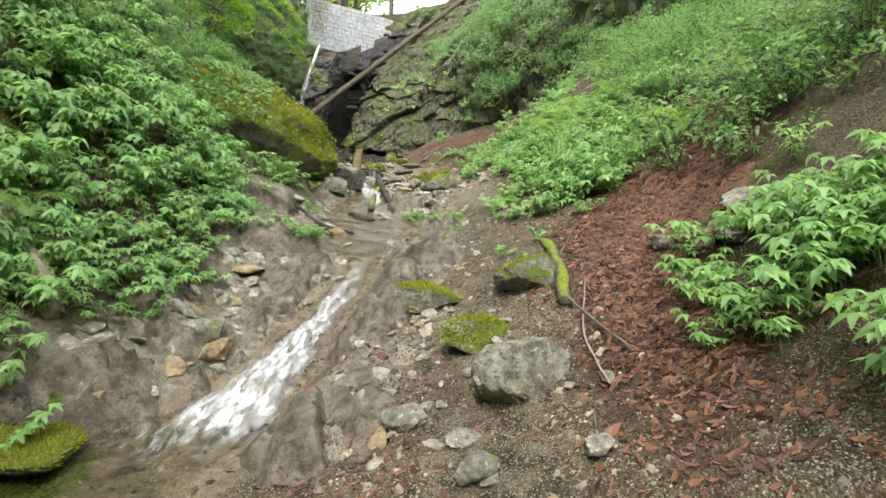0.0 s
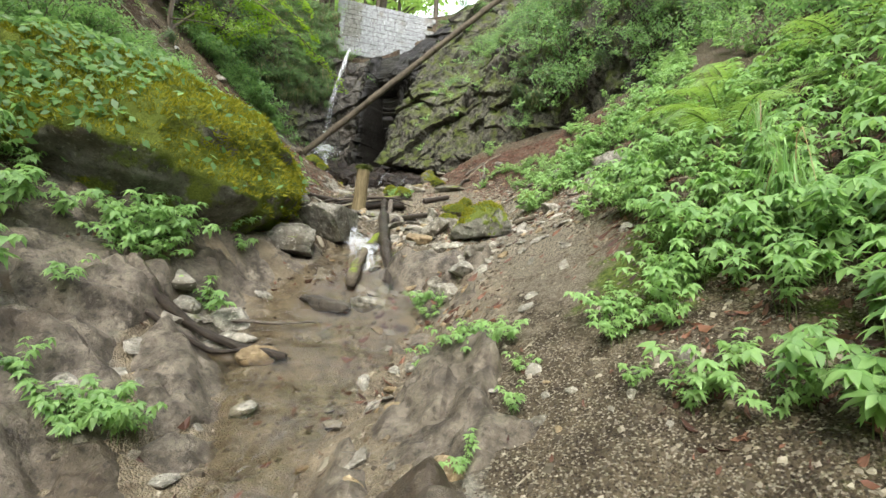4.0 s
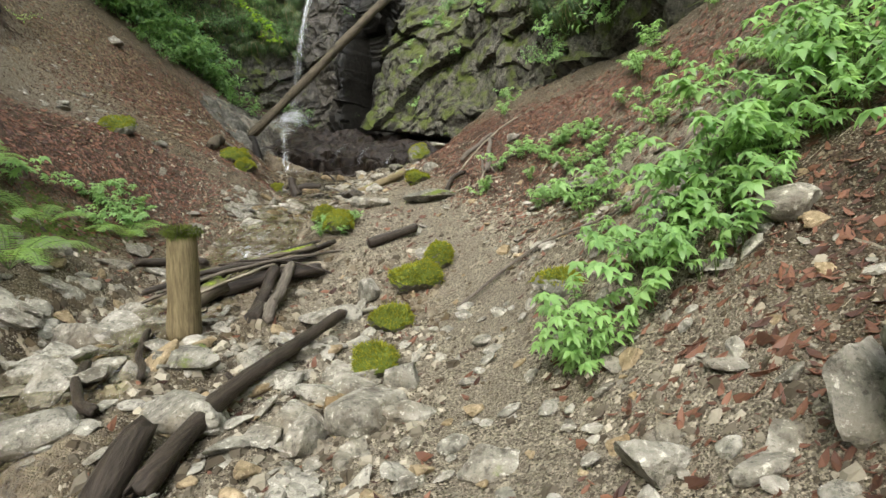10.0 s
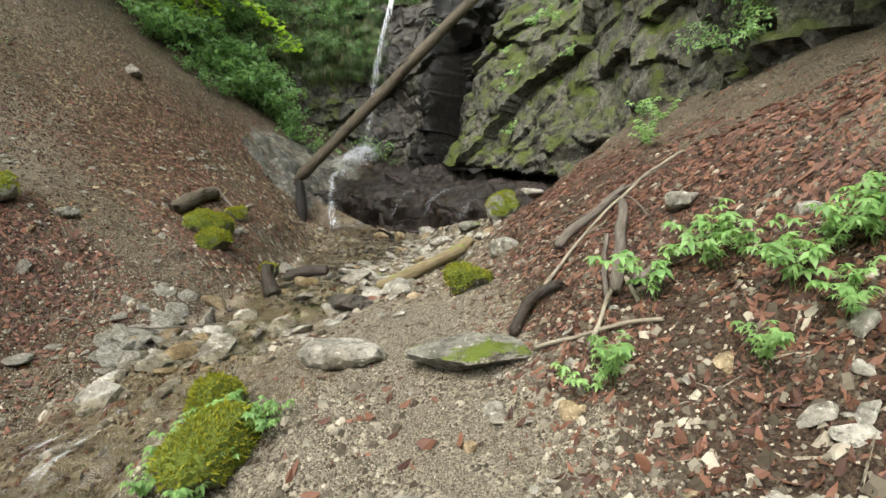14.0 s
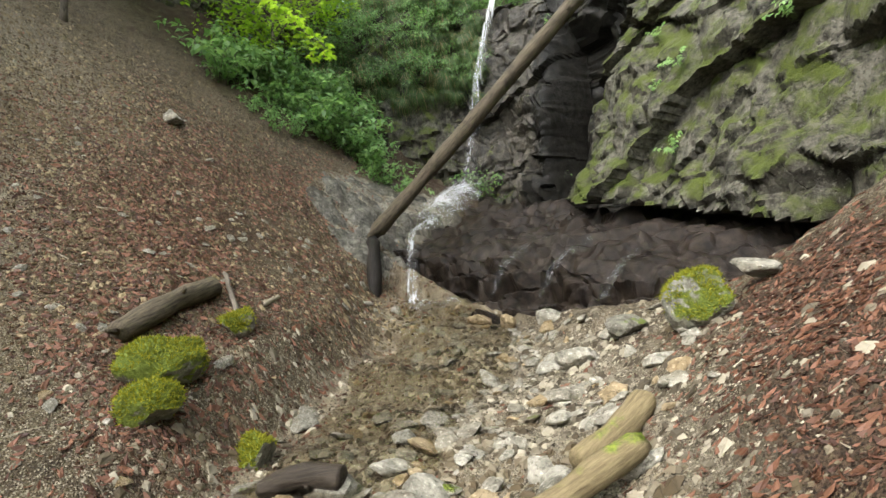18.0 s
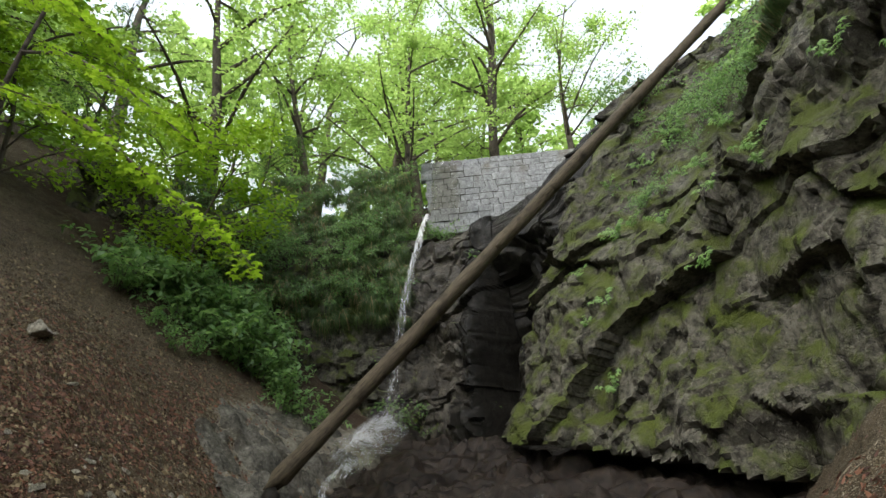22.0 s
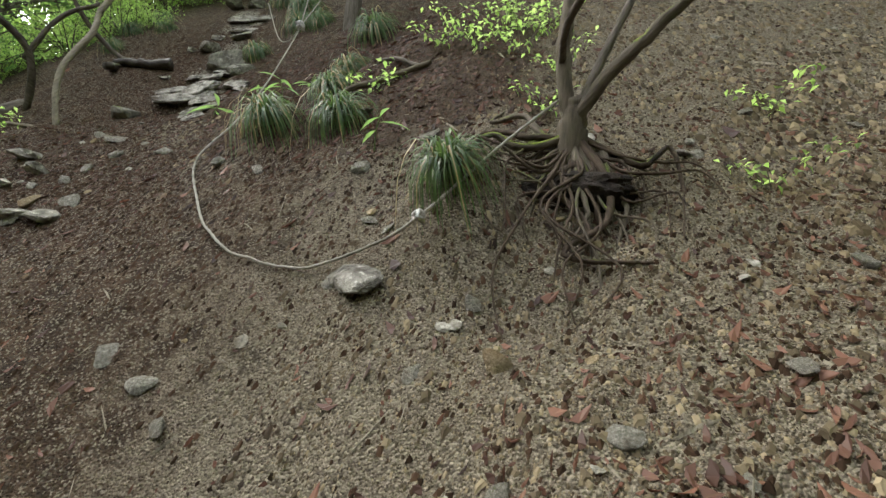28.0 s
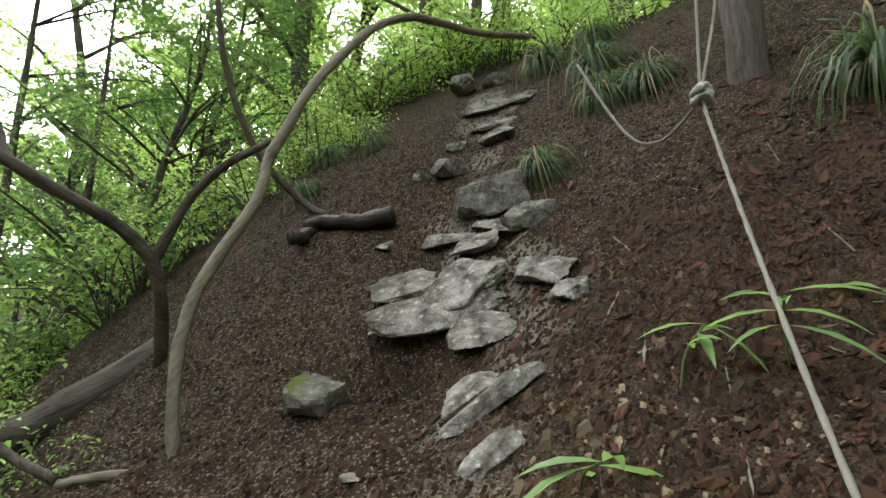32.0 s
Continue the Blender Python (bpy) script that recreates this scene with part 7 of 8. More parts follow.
# patches: x, y, spread in x and y, how many, scale, distance kept from the track
HERB_PATCHES = [(2.15, 2.6, 0.3, 0.7, 26, 1.0, 1.3), (2.6, 3.0, 0.8, 1.2, 26, 1.1, 0.9), (1.7, 5.7, 0.45, 0.35, 26, 1.0, 0.7), (2.6, 6.4, 0.6, 0.6, 20, 1.0, 0.9), (1.4, 6.6, 0.35, 0.8, 20, 0.75, 0.55), (1.0, 7.6, 0.25, 0.9, 20, 0.75, 0.42), (1.9, 7.8, 0.6, 1.2, 30, 0.85, 0.8),
                (2.8, 7.5, 0.8, 1.8, 34, 1.0, 0.9), (1.35, 8.6, 0.3, 0.5, 14, 0.9, 0.6), (2.4, 10.2, 0.7, 1.2, 26, 1.0, 0.9), (2.0, 11.9, 0.35, 0.8, 14, 0.9, 1.0), (0.72, 12.1, 0.12, 0.2, 3, 0.6, 0.5),
                (1.1, 14.0, 0.4, 0.6, 5, 0.6, 0.6), (0.7, 12.8, 0.15, 0.2, 4, 0.8, 0.5), (1.6, 15.5, 0.5, 0.8, 8, 0.8, 0.8), (3.0, 13.0, 0.8, 1.5, 20, 1.0, 1), (-0.3, 18.6, 0.4, 0.8, 5, 0.7, 0.6),
                (-3.2, 4.2, 0.5, 0.8, 46, 1.0, 1.2), (-3.9, 5.4, 0.8, 1.0, 60, 1.1, 1.2), (-2.9, 5.8, 0.3, 0.7, 26, 0.9, 1.2), (-4.6, 3.2, 0.9, 1.2, 36, 1.1, 1.2), (-5.6, 6.4, 0.8, 1.3, 40, 1.2, 1.2), (-2.7, 2.4, 0.4, 0.6, 8, 0.8, 1), (-2.6, 4.6, 0.25, 0.5, 26, 0.75, 1.2), (-2.5, 5.7, 0.22, 0.4, 16, 0.7, 1.2), (-3.0, 3.5, 0.35, 0.4, 22, 0.85, 1.2), (-3.4, 6.7, 0.4, 0.4, 20, 0.9, 1.0),
                (0.2, 6.4, 0.12, 0.3, 4, 0.45, 0.15), (0.75, 6.3, 0.2, 0.4, 7, 0.4, 0.2), (0.6, 4.8, 0.3, 0.5, 4, 0.4, 0.2), (1.0, 6.0, 0.25, 0.3, 5, 0.45, 0.4), (0.5, 11.05, 0.17, 0.22, 9, 0.8, 0.3), (0.95, 11.3, 0.16, 0.16, 8, 0.9, 0.4), (1.5, 11.55, 0.3, 0.25, 14, 1.0, 0.6), (0.0, 15.38, 0.18, 0.16, 4, 0.7, 0.3), (0.6, 14.75, 0.35, 0.3, 7, 0.65, 0.4), (-0.37, 14.7, 0.1, 0.12, 3, 0.55, 0.2), (0.45, 13.66, 0.12, 0.12, 4, 0.75, 0.3),
                (0.35, 15.2, 0.25, 0.25, 4, 0.6, 0.4), (0.98, 14.9, 0.3, 0.2, 5, 0.6, 0.4), (0.7, 14.4, 0.15, 0.15, 3, 0.6, 0.4), (-1.7, 6.1, 0.14, 0.16, 7, 0.6, 0.6), (1.35, 8.3, 0.14, 0.2, 7, 0.8, 0.75), (-0.43, 8.2, 0.14, 0.12, 4, 0.5, 0.2), (-0.1, 6.95, 0.2, 0.25, 9, 0.45, 0.2), (0.62, 6.55, 0.2, 0.2, 8, 0.5, 0.1), (0.95, 6.7, 0.15, 0.2, 8, 0.6, 0.3), (1.7, 6.5, 0.4, 0.5, 14, 0.9, 0.7), (-2.6, 7.6, 0.25, 0.3, 16, 0.9, 0.9), (-2.6, 8.4, 0.2, 0.2, 8, 0.6, 0.9),
                (-4.25, 13.05, 0.3, 0.3, 6, 0.7, 0.8), (-2.08, 14.05, 0.14, 0.2, 22, 0.42, 0.2), (-4.3, 13.2, 0.5, 0.6, 6, 0.7, 0.8), (-5.0, 11.4, 0.6, 0.8, 12, 0.9, 1), (3.6, 1.0, 0.8, 1.2, 18, 1.1, 1.0)]
# the bare strip of fallen leaves that climbs the right bank
BARE = [(0.9, 2.4), (1.25, 3.9), (2.0, 4.75), (3.4, 5.6)]
growth = []
for cx, cy, sx, sy, count, sc, gap in HERB_PATCHES:
    for _ in range(int(count * 1.15)):
        x, y = cx + sx * rnd.gauss(0, 0.75), cy + sy * rnd.gauss(0, 0.75)
        d = along(TRACK, np.array([x]), np.array([y]))[0][0]
        bare = along(BARE, np.array([x]), np.array([y]))[0][0]
        if d > gap and bare > 0.45 + 0.15 * rnd.random():
            growth.append((d, x, rnd.choice(HERBS), stand(x, y, sc * (0.65 + 0.5 * rnd.random()), rnd.random() * 6.3)))
growth.sort(key=lambda q: q[:2])
for k, (_, _, kind, m) in enumerate(growth[:280]):
    kind.near(m) if k < 56 else kind.plain(m)
cover("herb_cover", "dense green herbs covering the banks", "plants", [q[2:] for q in growth[280:]])
for x, y, sc, k in ((1.83, 8.2, 1.75, 0), (2.6, 9.9, 1.5, 1), (2.2, 9.2, 1.3, 1), (-3.7, 11.6, 0.9, 2), (-4.1, 12.2, 0.9, 0), (-4.4, 11.5, 0.8, 1), (-3.3, 3.6, 0.9, 1), (2.9, 6.0, 1.1, 0), (-3.9, 12.9, 0.7, 1), (-4.6, 12.0, 0.9, 2), (3.0, 8.6, 1.3, 2), (-7.1, 11.6, 0.6, 1)):
    FERNS[k].thing(stand(x, y, sc, rnd.random() * 6.3))
for x, y, sc, k in ((1.75, 9.9, 0.8, 2), (-8.34, 12.96, 0.98, 1), (-8.5, 13.46, 0.98, 0), (-7.99, 14.57, 0.85, 0), (-9.8, 12.42, 1.0, 1), (-9.15, 12.78, 0.95, 1), (-10.65, 12.05, 1.3, 0), (-10.32, 10.35, 0.9, 0), (-10.95, 10.45, 1.1, 1), (-11.3, 10.2, 1.3, 0), (-11.0, 10.8, 1.0, 0), (-10.05, 7.85, 0.9, 0), (-10.6, 7.7, 0.9, 0), (-10.3, 8.3, 0.7, 0), (-11.6, 9.4, 1.2, 1), (-11.9, 9.8, 1.2, 0), (-9.6, 8.3, 0.7, 0)):
    SEDGES[k].thing(stand(x, y, sc, rnd.random() * 6.3, 0.7))
GRASS_CLUMP = sedge(410, 80, 0.5, 0.03, 0.008, 0.5)
GRASS_CLUMP.name, GRASS_CLUMP.tags, GRASS_CLUMP.materials = "grass_clump", ("bright green upright grass clump among herbs", "grass", ""), [LEAF_HERB, BLADE_DRY]
for x, y, sc in ((1.5, 6.68, 1.0), (1.75, 7.5, 0.8), (-2.55, 6.0, 0.55)):
    GRASS_CLUMP.thing(stand(x, y, sc, rnd.random() * 6.3, 0.2) @ Matrix.Diagonal((0.75, 0.75, 1.5, 1)))


def broad_leaves(x, y, leaves, length, lift, turn):
    """A spray of long lance-shaped leaves on a thin stalk."""
    rnd = random.Random(int(leaves * 10 + abs(x) * 7))
    e = empty("bamboo_grass", Matrix.LocRotScale((x, y, g1(x, y) - 0.02), Euler((0, 0, radians(turn))), None), "low bamboo grass with long lance-shaped leaves on the slope", "plant", "bamboo grass on the slope")
    line = bend([(0, 0, 0), (0.02, 0, lift * 0.6), (0.08, 0.02, lift)], 6)
    v, f = tube(line, [0.004] * 6, 5)
    part("stalk", mesh_of("stalk", v, f, STEM), e)
    for k in range(leaves):
        ln = length * rnd.uniform(0.65, 1.1)
        v, f = leaf_shape(ln, ln * 0.17, 0.35, 0.1)
        part("leaf", mesh_of("leaf", v, f, LEAF_HERB), e, "", Matrix.LocRotScale(line[5 - k % 3], Euler((rnd.gauss(0, 0.25), rnd.gauss(-0.1, 0.3), 6.28 * k / leaves + rnd.gauss(0, 0.4))), None))


for spec in ((-9.45, 11.86, 6, 0.26, 0.2, 0), (-8.97, 11.5, 5, 0.28, 0.1, 60), (-9.3, 11.62, 6, 0.22, 0.22, 120), (-9.55, 12.1, 5, 0.24, 0.18, 200), (-8.3, 13.9, 4, 0.2, 0.2, 30)):
    broad_leaves(*spec)


def on_rock(s, rise, scale, out=0.15):
    """A pose on the rock wall: fraction of its foot line and metres above the foot."""
    x, y, top = wall_frame(s)
    a, b = wall_frame(max(0, s - 0.1)), wall_frame(min(len(WALL) - 1.001, s + 0.1))
    n = Vector((b[1] - a[1], -(b[0] - a[0]), 0)).normalized()
    p = Vector((x, y, min(g1(x, y - 0.3), 6.5) + rise)) + n * (wall_lean(s, rise) + out)
    up = (Vector((0, 0, 1)) + n * 0.9).normalized()
    return Matrix.LocRotScale(p, up.to_track_quat("Z", "Y") @ Euler((0, 0, rnd.random() * 6.3)).to_quaternion(), (scale,) * 3)


R = rnd.random
grass = [(rnd.choice(SEDGES), on_rock(0.6 + 2.9 * R(), 2.4 + 4.6 * R(), 0.6 + 0.5 * R(), 0.3)) for _ in range(300)]
grass += [(rnd.choice(SEDGES), on_rock(7.9 + 1.7 * R(), 4.0 + 5 * R(), 0.5 + 0.4 * R(), 0.3)) for _ in range(150)]
grass += [(rnd.choice(SEDGES), on_rock(9.2 + 4.6 * R(), 1.2 + 5.5 * R(), 0.7 + 0.6 * R())) for _ in range(130)]
cover("wall_sedge", "sedge hanging from the rock wall", "grass", grass)
bush = [(rnd.choice(SHRUBS), on_rock(0.2 + 1.4 * R(), 0.3 + 6.5 * R(), 0.5 + 0.6 * R())) for _ in range(90)]
bush += [(rnd.choice(SHRUBS), on_rock(1.5 + 1.9 * R(), 2.8 + 4.0 * R(), 0.4 + 0.6 * R())) for _ in range(90)]
bush += [(rnd.choice(SHRUBS), on_rock(9.2 + 4.7 * R(), 0.2 + 6.0 * R(), 0.7 + 0.7 * R())) for _ in range(120)]
bush += [(rnd.choice(SHRUBS), on_rock(6.6 + 2.6 * R(), 4.5 + 4.0 * R(), 0.4 + 0.5 * R())) for _ in range(40)]
for cx, cy, sx, sy, count, sc in ((-5.6, 7.4, 0.6, 1.0, 40, 0.6), (-6.2, 5.6, 1.0, 1.6, 40, 0.8), (-5.6, 10.3, 0.5, 0.5, 12, 0.5), (-9.6, 26.2, 2.0, 1.0, 40, 1.0), (-4.0, 26.5, 1.5, 1.2, 30, 0.9), (-3.0, 26.0, 1.2, 0.9, 50, 0.8), (-4.4, 25.0, 0.6, 0.5, 14, 0.6), (3.8, 6.0, 0.6, 2.5, 50, 0.8), (4.2, 10.5, 0.5, 1.8, 40, 0.8)):
    for _ in range(count):
        x, y = cx + sx * rnd.gauss(0, 0.8), cy + sy * rnd.gauss(0, 0.8)
        bush.append((rnd.choice(SHRUBS), stand(x, y, sc * (0.7 + 0.6 * R()), R() * 6.3)))
for _ in range(110):
    u, v = rnd.uniform(-0.95, 0.0), rnd.uniform(-0.9, 0.5)
    if u * u + v * v < 0.95:
        bush.append((rnd.choice(SHRUBS), Matrix.LocRotScale((-4.15 + 1.85 * u, 8.95 + 2.0 * v, 2.98 + 1.3 * math.sqrt(1 - u * u - v * v)), Euler((0, 0, 6.3 * R())), (0.4 + 0.3 * R(),) * 3)))
leafy = []
for cx, cy, sx, sy, count, sc in ((-6.4, 8.0, 0.6, 1.2, 40, 0.8), (-7.2, 8.3, 0.4, 1.0, 26, 0.7), (-8.6, 7.0, 0.8, 0.8, 30, 0.8), (-6.5, 4.5, 1.2, 1.5, 40, 1.1), (-9.5, 6.2, 0.8, 0.8, 20, 0.9), (-10.6, 6.8, 0.5, 0.6, 14, 0.6), (-11.4, 6.4, 0.6, 0.6, 26, 1.1), (-12.7, 7.4, 0.6, 0.6, 22, 1.2), (-10.2, 7.2, 0.4, 0.5, 12, 0.5), (-12.4, 9.4, 0.4, 0.5, 12, 0.7), (-11.2, 21.2, 0.4, 0.9, 8, 0.6)):
    for _ in range(count):
        x, y = cx + sx * rnd.gauss(0, 0.8), cy + sy * rnd.gauss(0, 0.8)
        leafy.append((rnd.choice(BRIGHT), stand(x, y, sc * (0.7 + 0.6 * R()), R() * 6.3)))
broad = []
for cx, cy, sx, sy, count, sc in ((-10.3, 21.9, 0.6, 0.6, 34, 0.85), (-9.4, 22.3, 0.5, 0.5, 12, 0.6), (-11.0, 21.0, 0.4, 0.7, 20, 0.8), (-10.0, 20.6, 0.3, 0.6, 6, 0.4)):
    for _ in range(count):
        x, y = cx + sx * rnd.gauss(0, 0.8), cy + sy * rnd.gauss(0, 0.8)
        broad.append((rnd.choice(BROAD), stand(x, y, sc * (0.7 + 0.6 * R()), R() * 6.3)))
cover("broad_shrubs", "broad-leaved dark green shrubs at the edge of the slope", "shrubs", broad)
cover("bright_shrubs", "light green shrubs on the edge of the slope", "shrubs", leafy)
cover("shrub_cover", "dark green shrubs over the slopes and the rock wall", "shrubs", bush)
fresh = [(rnd.choice(HERBS), on_rock(6.2 + 3.4 * R(), 1.8 + 6.0 * R(), 0.4 + 0.35 * R())) for _ in range(60)]
fresh += [(rnd.choice(HERBS), on_rock(9.2 + 4.6 * R(), 0.1 + 3.0 * R(), 0.6 + 0.5 * R())) for _ in range(40)]
fresh += [(rnd.choice(HERBS), stand(-4.2 + 0.7 * rnd.gauss(0, 1), 8.5 + 0.8 * rnd.gauss(0, 1), 0.5, R() * 6)) for _ in range(10)]
cover("wall_herbs", "green herbs rooted in cracks of the rock wall", "plants", fresh)


# ---- trees ----
def tree_meshes(seed, height=9.0, radius=0.14, lean=0.1, spread_=2.6, clumps=60, leaves=42, leaf=0.085, material=None, bark=None, first=0.35, limbs=9):
    """A forest tree: tapered trunk, limbs, twigs, and sprays of leaves along the twigs."""
    rnd = random.Random(seed)
    trunk, limb, crown, arms = Pile(), Pile(), Pile(), []
    line = bend([(0, 0, -0.4), (lean * height * 0.25, rnd.gauss(0, 0.1), height * 0.3), (lean * height * 0.6, rnd.gauss(0, 0.3), height * 0.65), (lean * height, rnd.gauss(0, 0.4), height)], 14)
    v, f = tube(line, [radius * (1.25 if k == 0 else 1) * (1 - 0.9 * k / 13) + 0.008 for k in range(14)], 9, 0.06, rnd)
    trunk.add(v, f)
    tips = []
    for k in range(limbs):
        s = first + (1 - first) * (k + rnd.random()) / limbs
        p = line[min(13, int(s * 13))]
        a = rnd.random() * 6.3
        ln = spread_ * (1.15 - 0.7 * s) * (0.7 + 0.6 * rnd.random())
        q = p + Vector((math.cos(a) * ln, math.sin(a) * ln, ln * (0.25 + 0.5 * rnd.random())))
        mid = p.lerp(q, 0.5) + Vector((rnd.gauss(0, 0.15), rnd.gauss(0, 0.15), 0.1 * ln))
        bl = bend([p, mid, q], 8)
        v, f = tube(bl, [radius * 0.42 * (1 - s * 0.6) * (1 - 0.85 * i / 7) + 0.005 for i in range(8)], 6)
        limb = Pile()
        limb.add(v, f)
        arms.append(limb)
        for _ in range(max(1, clumps // limbs)):
            i = rnd.randrange(3, 8)
            c = bl[i] + Vector((rnd.gauss(0, 0.32), rnd.gauss(0, 0.32), rnd.gauss(0, 0.16))) * ln * 0.5
            v, f = tube([bl[i], bl[i].lerp(c, 0.5) + Vector((0, 0, 0.04)), c], [0.008, 0.006, 0.003], 4, cap=False)
            limb.add(v, f)
            tips.append((bl[i], c, ln))
    for b, c, ln in tips:
        for _ in range(leaves):
            p = b.lerp(c, 0.5 + 0.6 * rnd.random()) + Vector((rnd.gauss(0, 0.22), rnd.gauss(0, 0.22), rnd.gauss(0, 0.09)))
            s = leaf * (0.6 + 0.7 * rnd.random())
            e = Euler((rnd.gauss(0, 0.45), rnd.gauss(0, 0.45), rnd.random() * 6.3)).to_matrix()
            n = len(crown.v)
            crown.v += [p + e @ Vector(w) * s for w in ((-0.5, 0, 0), (0, -0.33, 0.03), (0.6, 0, -0.08), (0, 0.33, 0.03))]
            crown.f.append((n, n + 1, n + 2, n + 3))
    return [trunk.mesh("trunk", bark or BARK)] + [q.mesh("limb", bark or BARK) for q in arms] + [crown.mesh("crown", material or LEAF_TREE, True)]


def tree_kind(name, meshes, label, category, group):
    def plant(x, y, scale, turn):
        e = empty(name, Matrix.LocRotScale((x, y, g1(x, y) - 0.1), Euler((0, 0, radians(turn))), (scale,) * 3), label, category, group)
        for me in meshes:
            part(me.name.split(".")[0], me, e)
    return plant


TREES = [tree_kind("tree", tree_meshes(600 + k, 9 + 1.5 * k, 0.15 + 0.03 * k, (0.05, 0.15, -0.1, 0.2)[k], 3.6, 190, 32, 0.13, None, None, 0.22, 15), "leafy broadleaved forest tree above the gully; a few are added for shade", "tree", "trees round the gully") for k in range(4)]
DARKS = [tree_kind("tree", tree_meshes(650 + k, 8 + 2 * k, 0.10, 0.04, 2.4, 150, 46, 0.09, LEAF_NEEDLE, None, 0.06, 24), "dark evergreen forest tree on the slope", "tree", "evergreens round the gully") for k in range(2)]
SAPLING = [tree_kind("sapling", tree_meshes(680 + k, 2.8, 0.03, 0.45, 1.8, 90, 44, 0.09, LEAF_MAPLE, None, 0.15, 12), "young bright green maple leaning over the slope", "sapling", "maple saplings") for k in range(2)]
WOODS_AND_SHADE = [  # x, y, kind, scale, turn
    (-9.6, 27.5, 0, 1.0, 30), (-12.2, 26.0, 1, 1.0, 200), (-14.0, 23.5, 2, 1.1, 100), (-7.8, 31.5, 3, 1.0, 300), (-11.0, 31.0, 2, 1.1, 10), (-15.5, 28.0, 0, 1.2, 90), (-17.5, 22.0, 3, 1.1, 150), (-5.4, 36.5, 0, 1.2, 70),
    (1.5, 26.0, 2, 1.0, 140), (4.0, 22.0, 0, 1.0, 50), (6.5, 18.0, 1, 1.0, 250), (8.5, 13.0, 3, 1.0, 180), (9.5, 8.0, 2, 1.0, 20), (8.5, 2.0, 0, 1.0, 280), (-16.0, 17.0, 1, 1.0, 40), (-17.5, 11.5, 0, 1.1, 330), (-15.0, 13.8, 2, 0.9, 60),
    # those at x -12 to -14, y 9-16 are added to shade the ridge
    (-14.5, 6.0, 3, 1.0, 210), (-12.8, 2.5, 1, 0.9, 120), (-13.2, 13.4, 1, 0.8, 30), (-13.6, 15.6, 2, 0.8, 200), (-12.2, 12.3, 3, 0.75, 30), (-12.2, 6.4, 0, 0.8, 10), (-10.7, 5.4, 2, 0.8, 100), (-13.0, 9.6, 1, 0.8, 250), (-16.5, 3.0, 2, 1.1, 0), (-11.0, -1.5, 0, 1.0, 100), (-9.0, -4.0, 3, 1.0, 45), (-14.0, -3.5, 1, 1.1, 190), (-5.0, -8.0, 0, 1.0, 10), (-10.5, -7.0, 2, 1.1, 80), (-17.0, -9.0, 3, 1.2, 60), (-1.0, -10.0, 1, 1.1, 130), (4.5, -5.0, 2, 1.0, 160), (-20.0, -1.0, 0, 1.2, 35), (-6.5, -8.5, 1, 1.0, 75), (-13.5, -8.0, 0, 1.1, 140), (-9.0, -12.0, 3, 1.2, 200), (-22.0, -7.0, 2, 1.2, 110), (-18.5, 6.5, 1, 1.1, 20), (-13.0, 31.5, 1, 1.1, 20), (-9.0, 35.0, 2, 1.2, 240), (-17.0, 31.0, 3, 1.2, 100), (-12.5, 36.0, 0, 1.2, 170), (-13.6, 10.0, 0, 1.0, 90), (-13.0, 14.4, 2, 1.0, 20), (-13.5, 12.2, 3, 0.9, 150)]
for x, y, k, sc, turn in WOODS_AND_SHADE:
    TREES[k](x, y, sc, turn)
for x, y, k, sc, turn in ((-7.0, 7.2, 0, 0.5, 0), (-8.2, 6.0, 1, 0.5, 40), (-6.0, 5.4, 0, 0.5, 90), (5.2, 16.6, 1, 0.6, 10), (6.6, 12.4, 0, 0.7, 50), (-12.8, 24.2, 0, 0.6, 10), (-10.2, 3.0, 0, 0.8, 80), (-6.5, 8.3, 1, 0.42, 20), (-8.7, 6.9, 0, 0.5, 70), (-7.6, 4.6, 1, 0.75, 10), (-9.4, 5.0, 0, 0.7, 120), (-15.6, 20.6, 1, 0.7, 30)):
    DARKS[k](x, y, sc, turn)
for x, y, k, sc, turn in ((-12.3, 20.8, 0, 1.0, 0), (-11.4, 21.6, 1, 1.1, -30), (-13.6, 18.6, 0, 1.4, 0), (-13.4, 16.4, 1, 1.2, 20)):
    SAPLING[k](x, y, sc, turn)

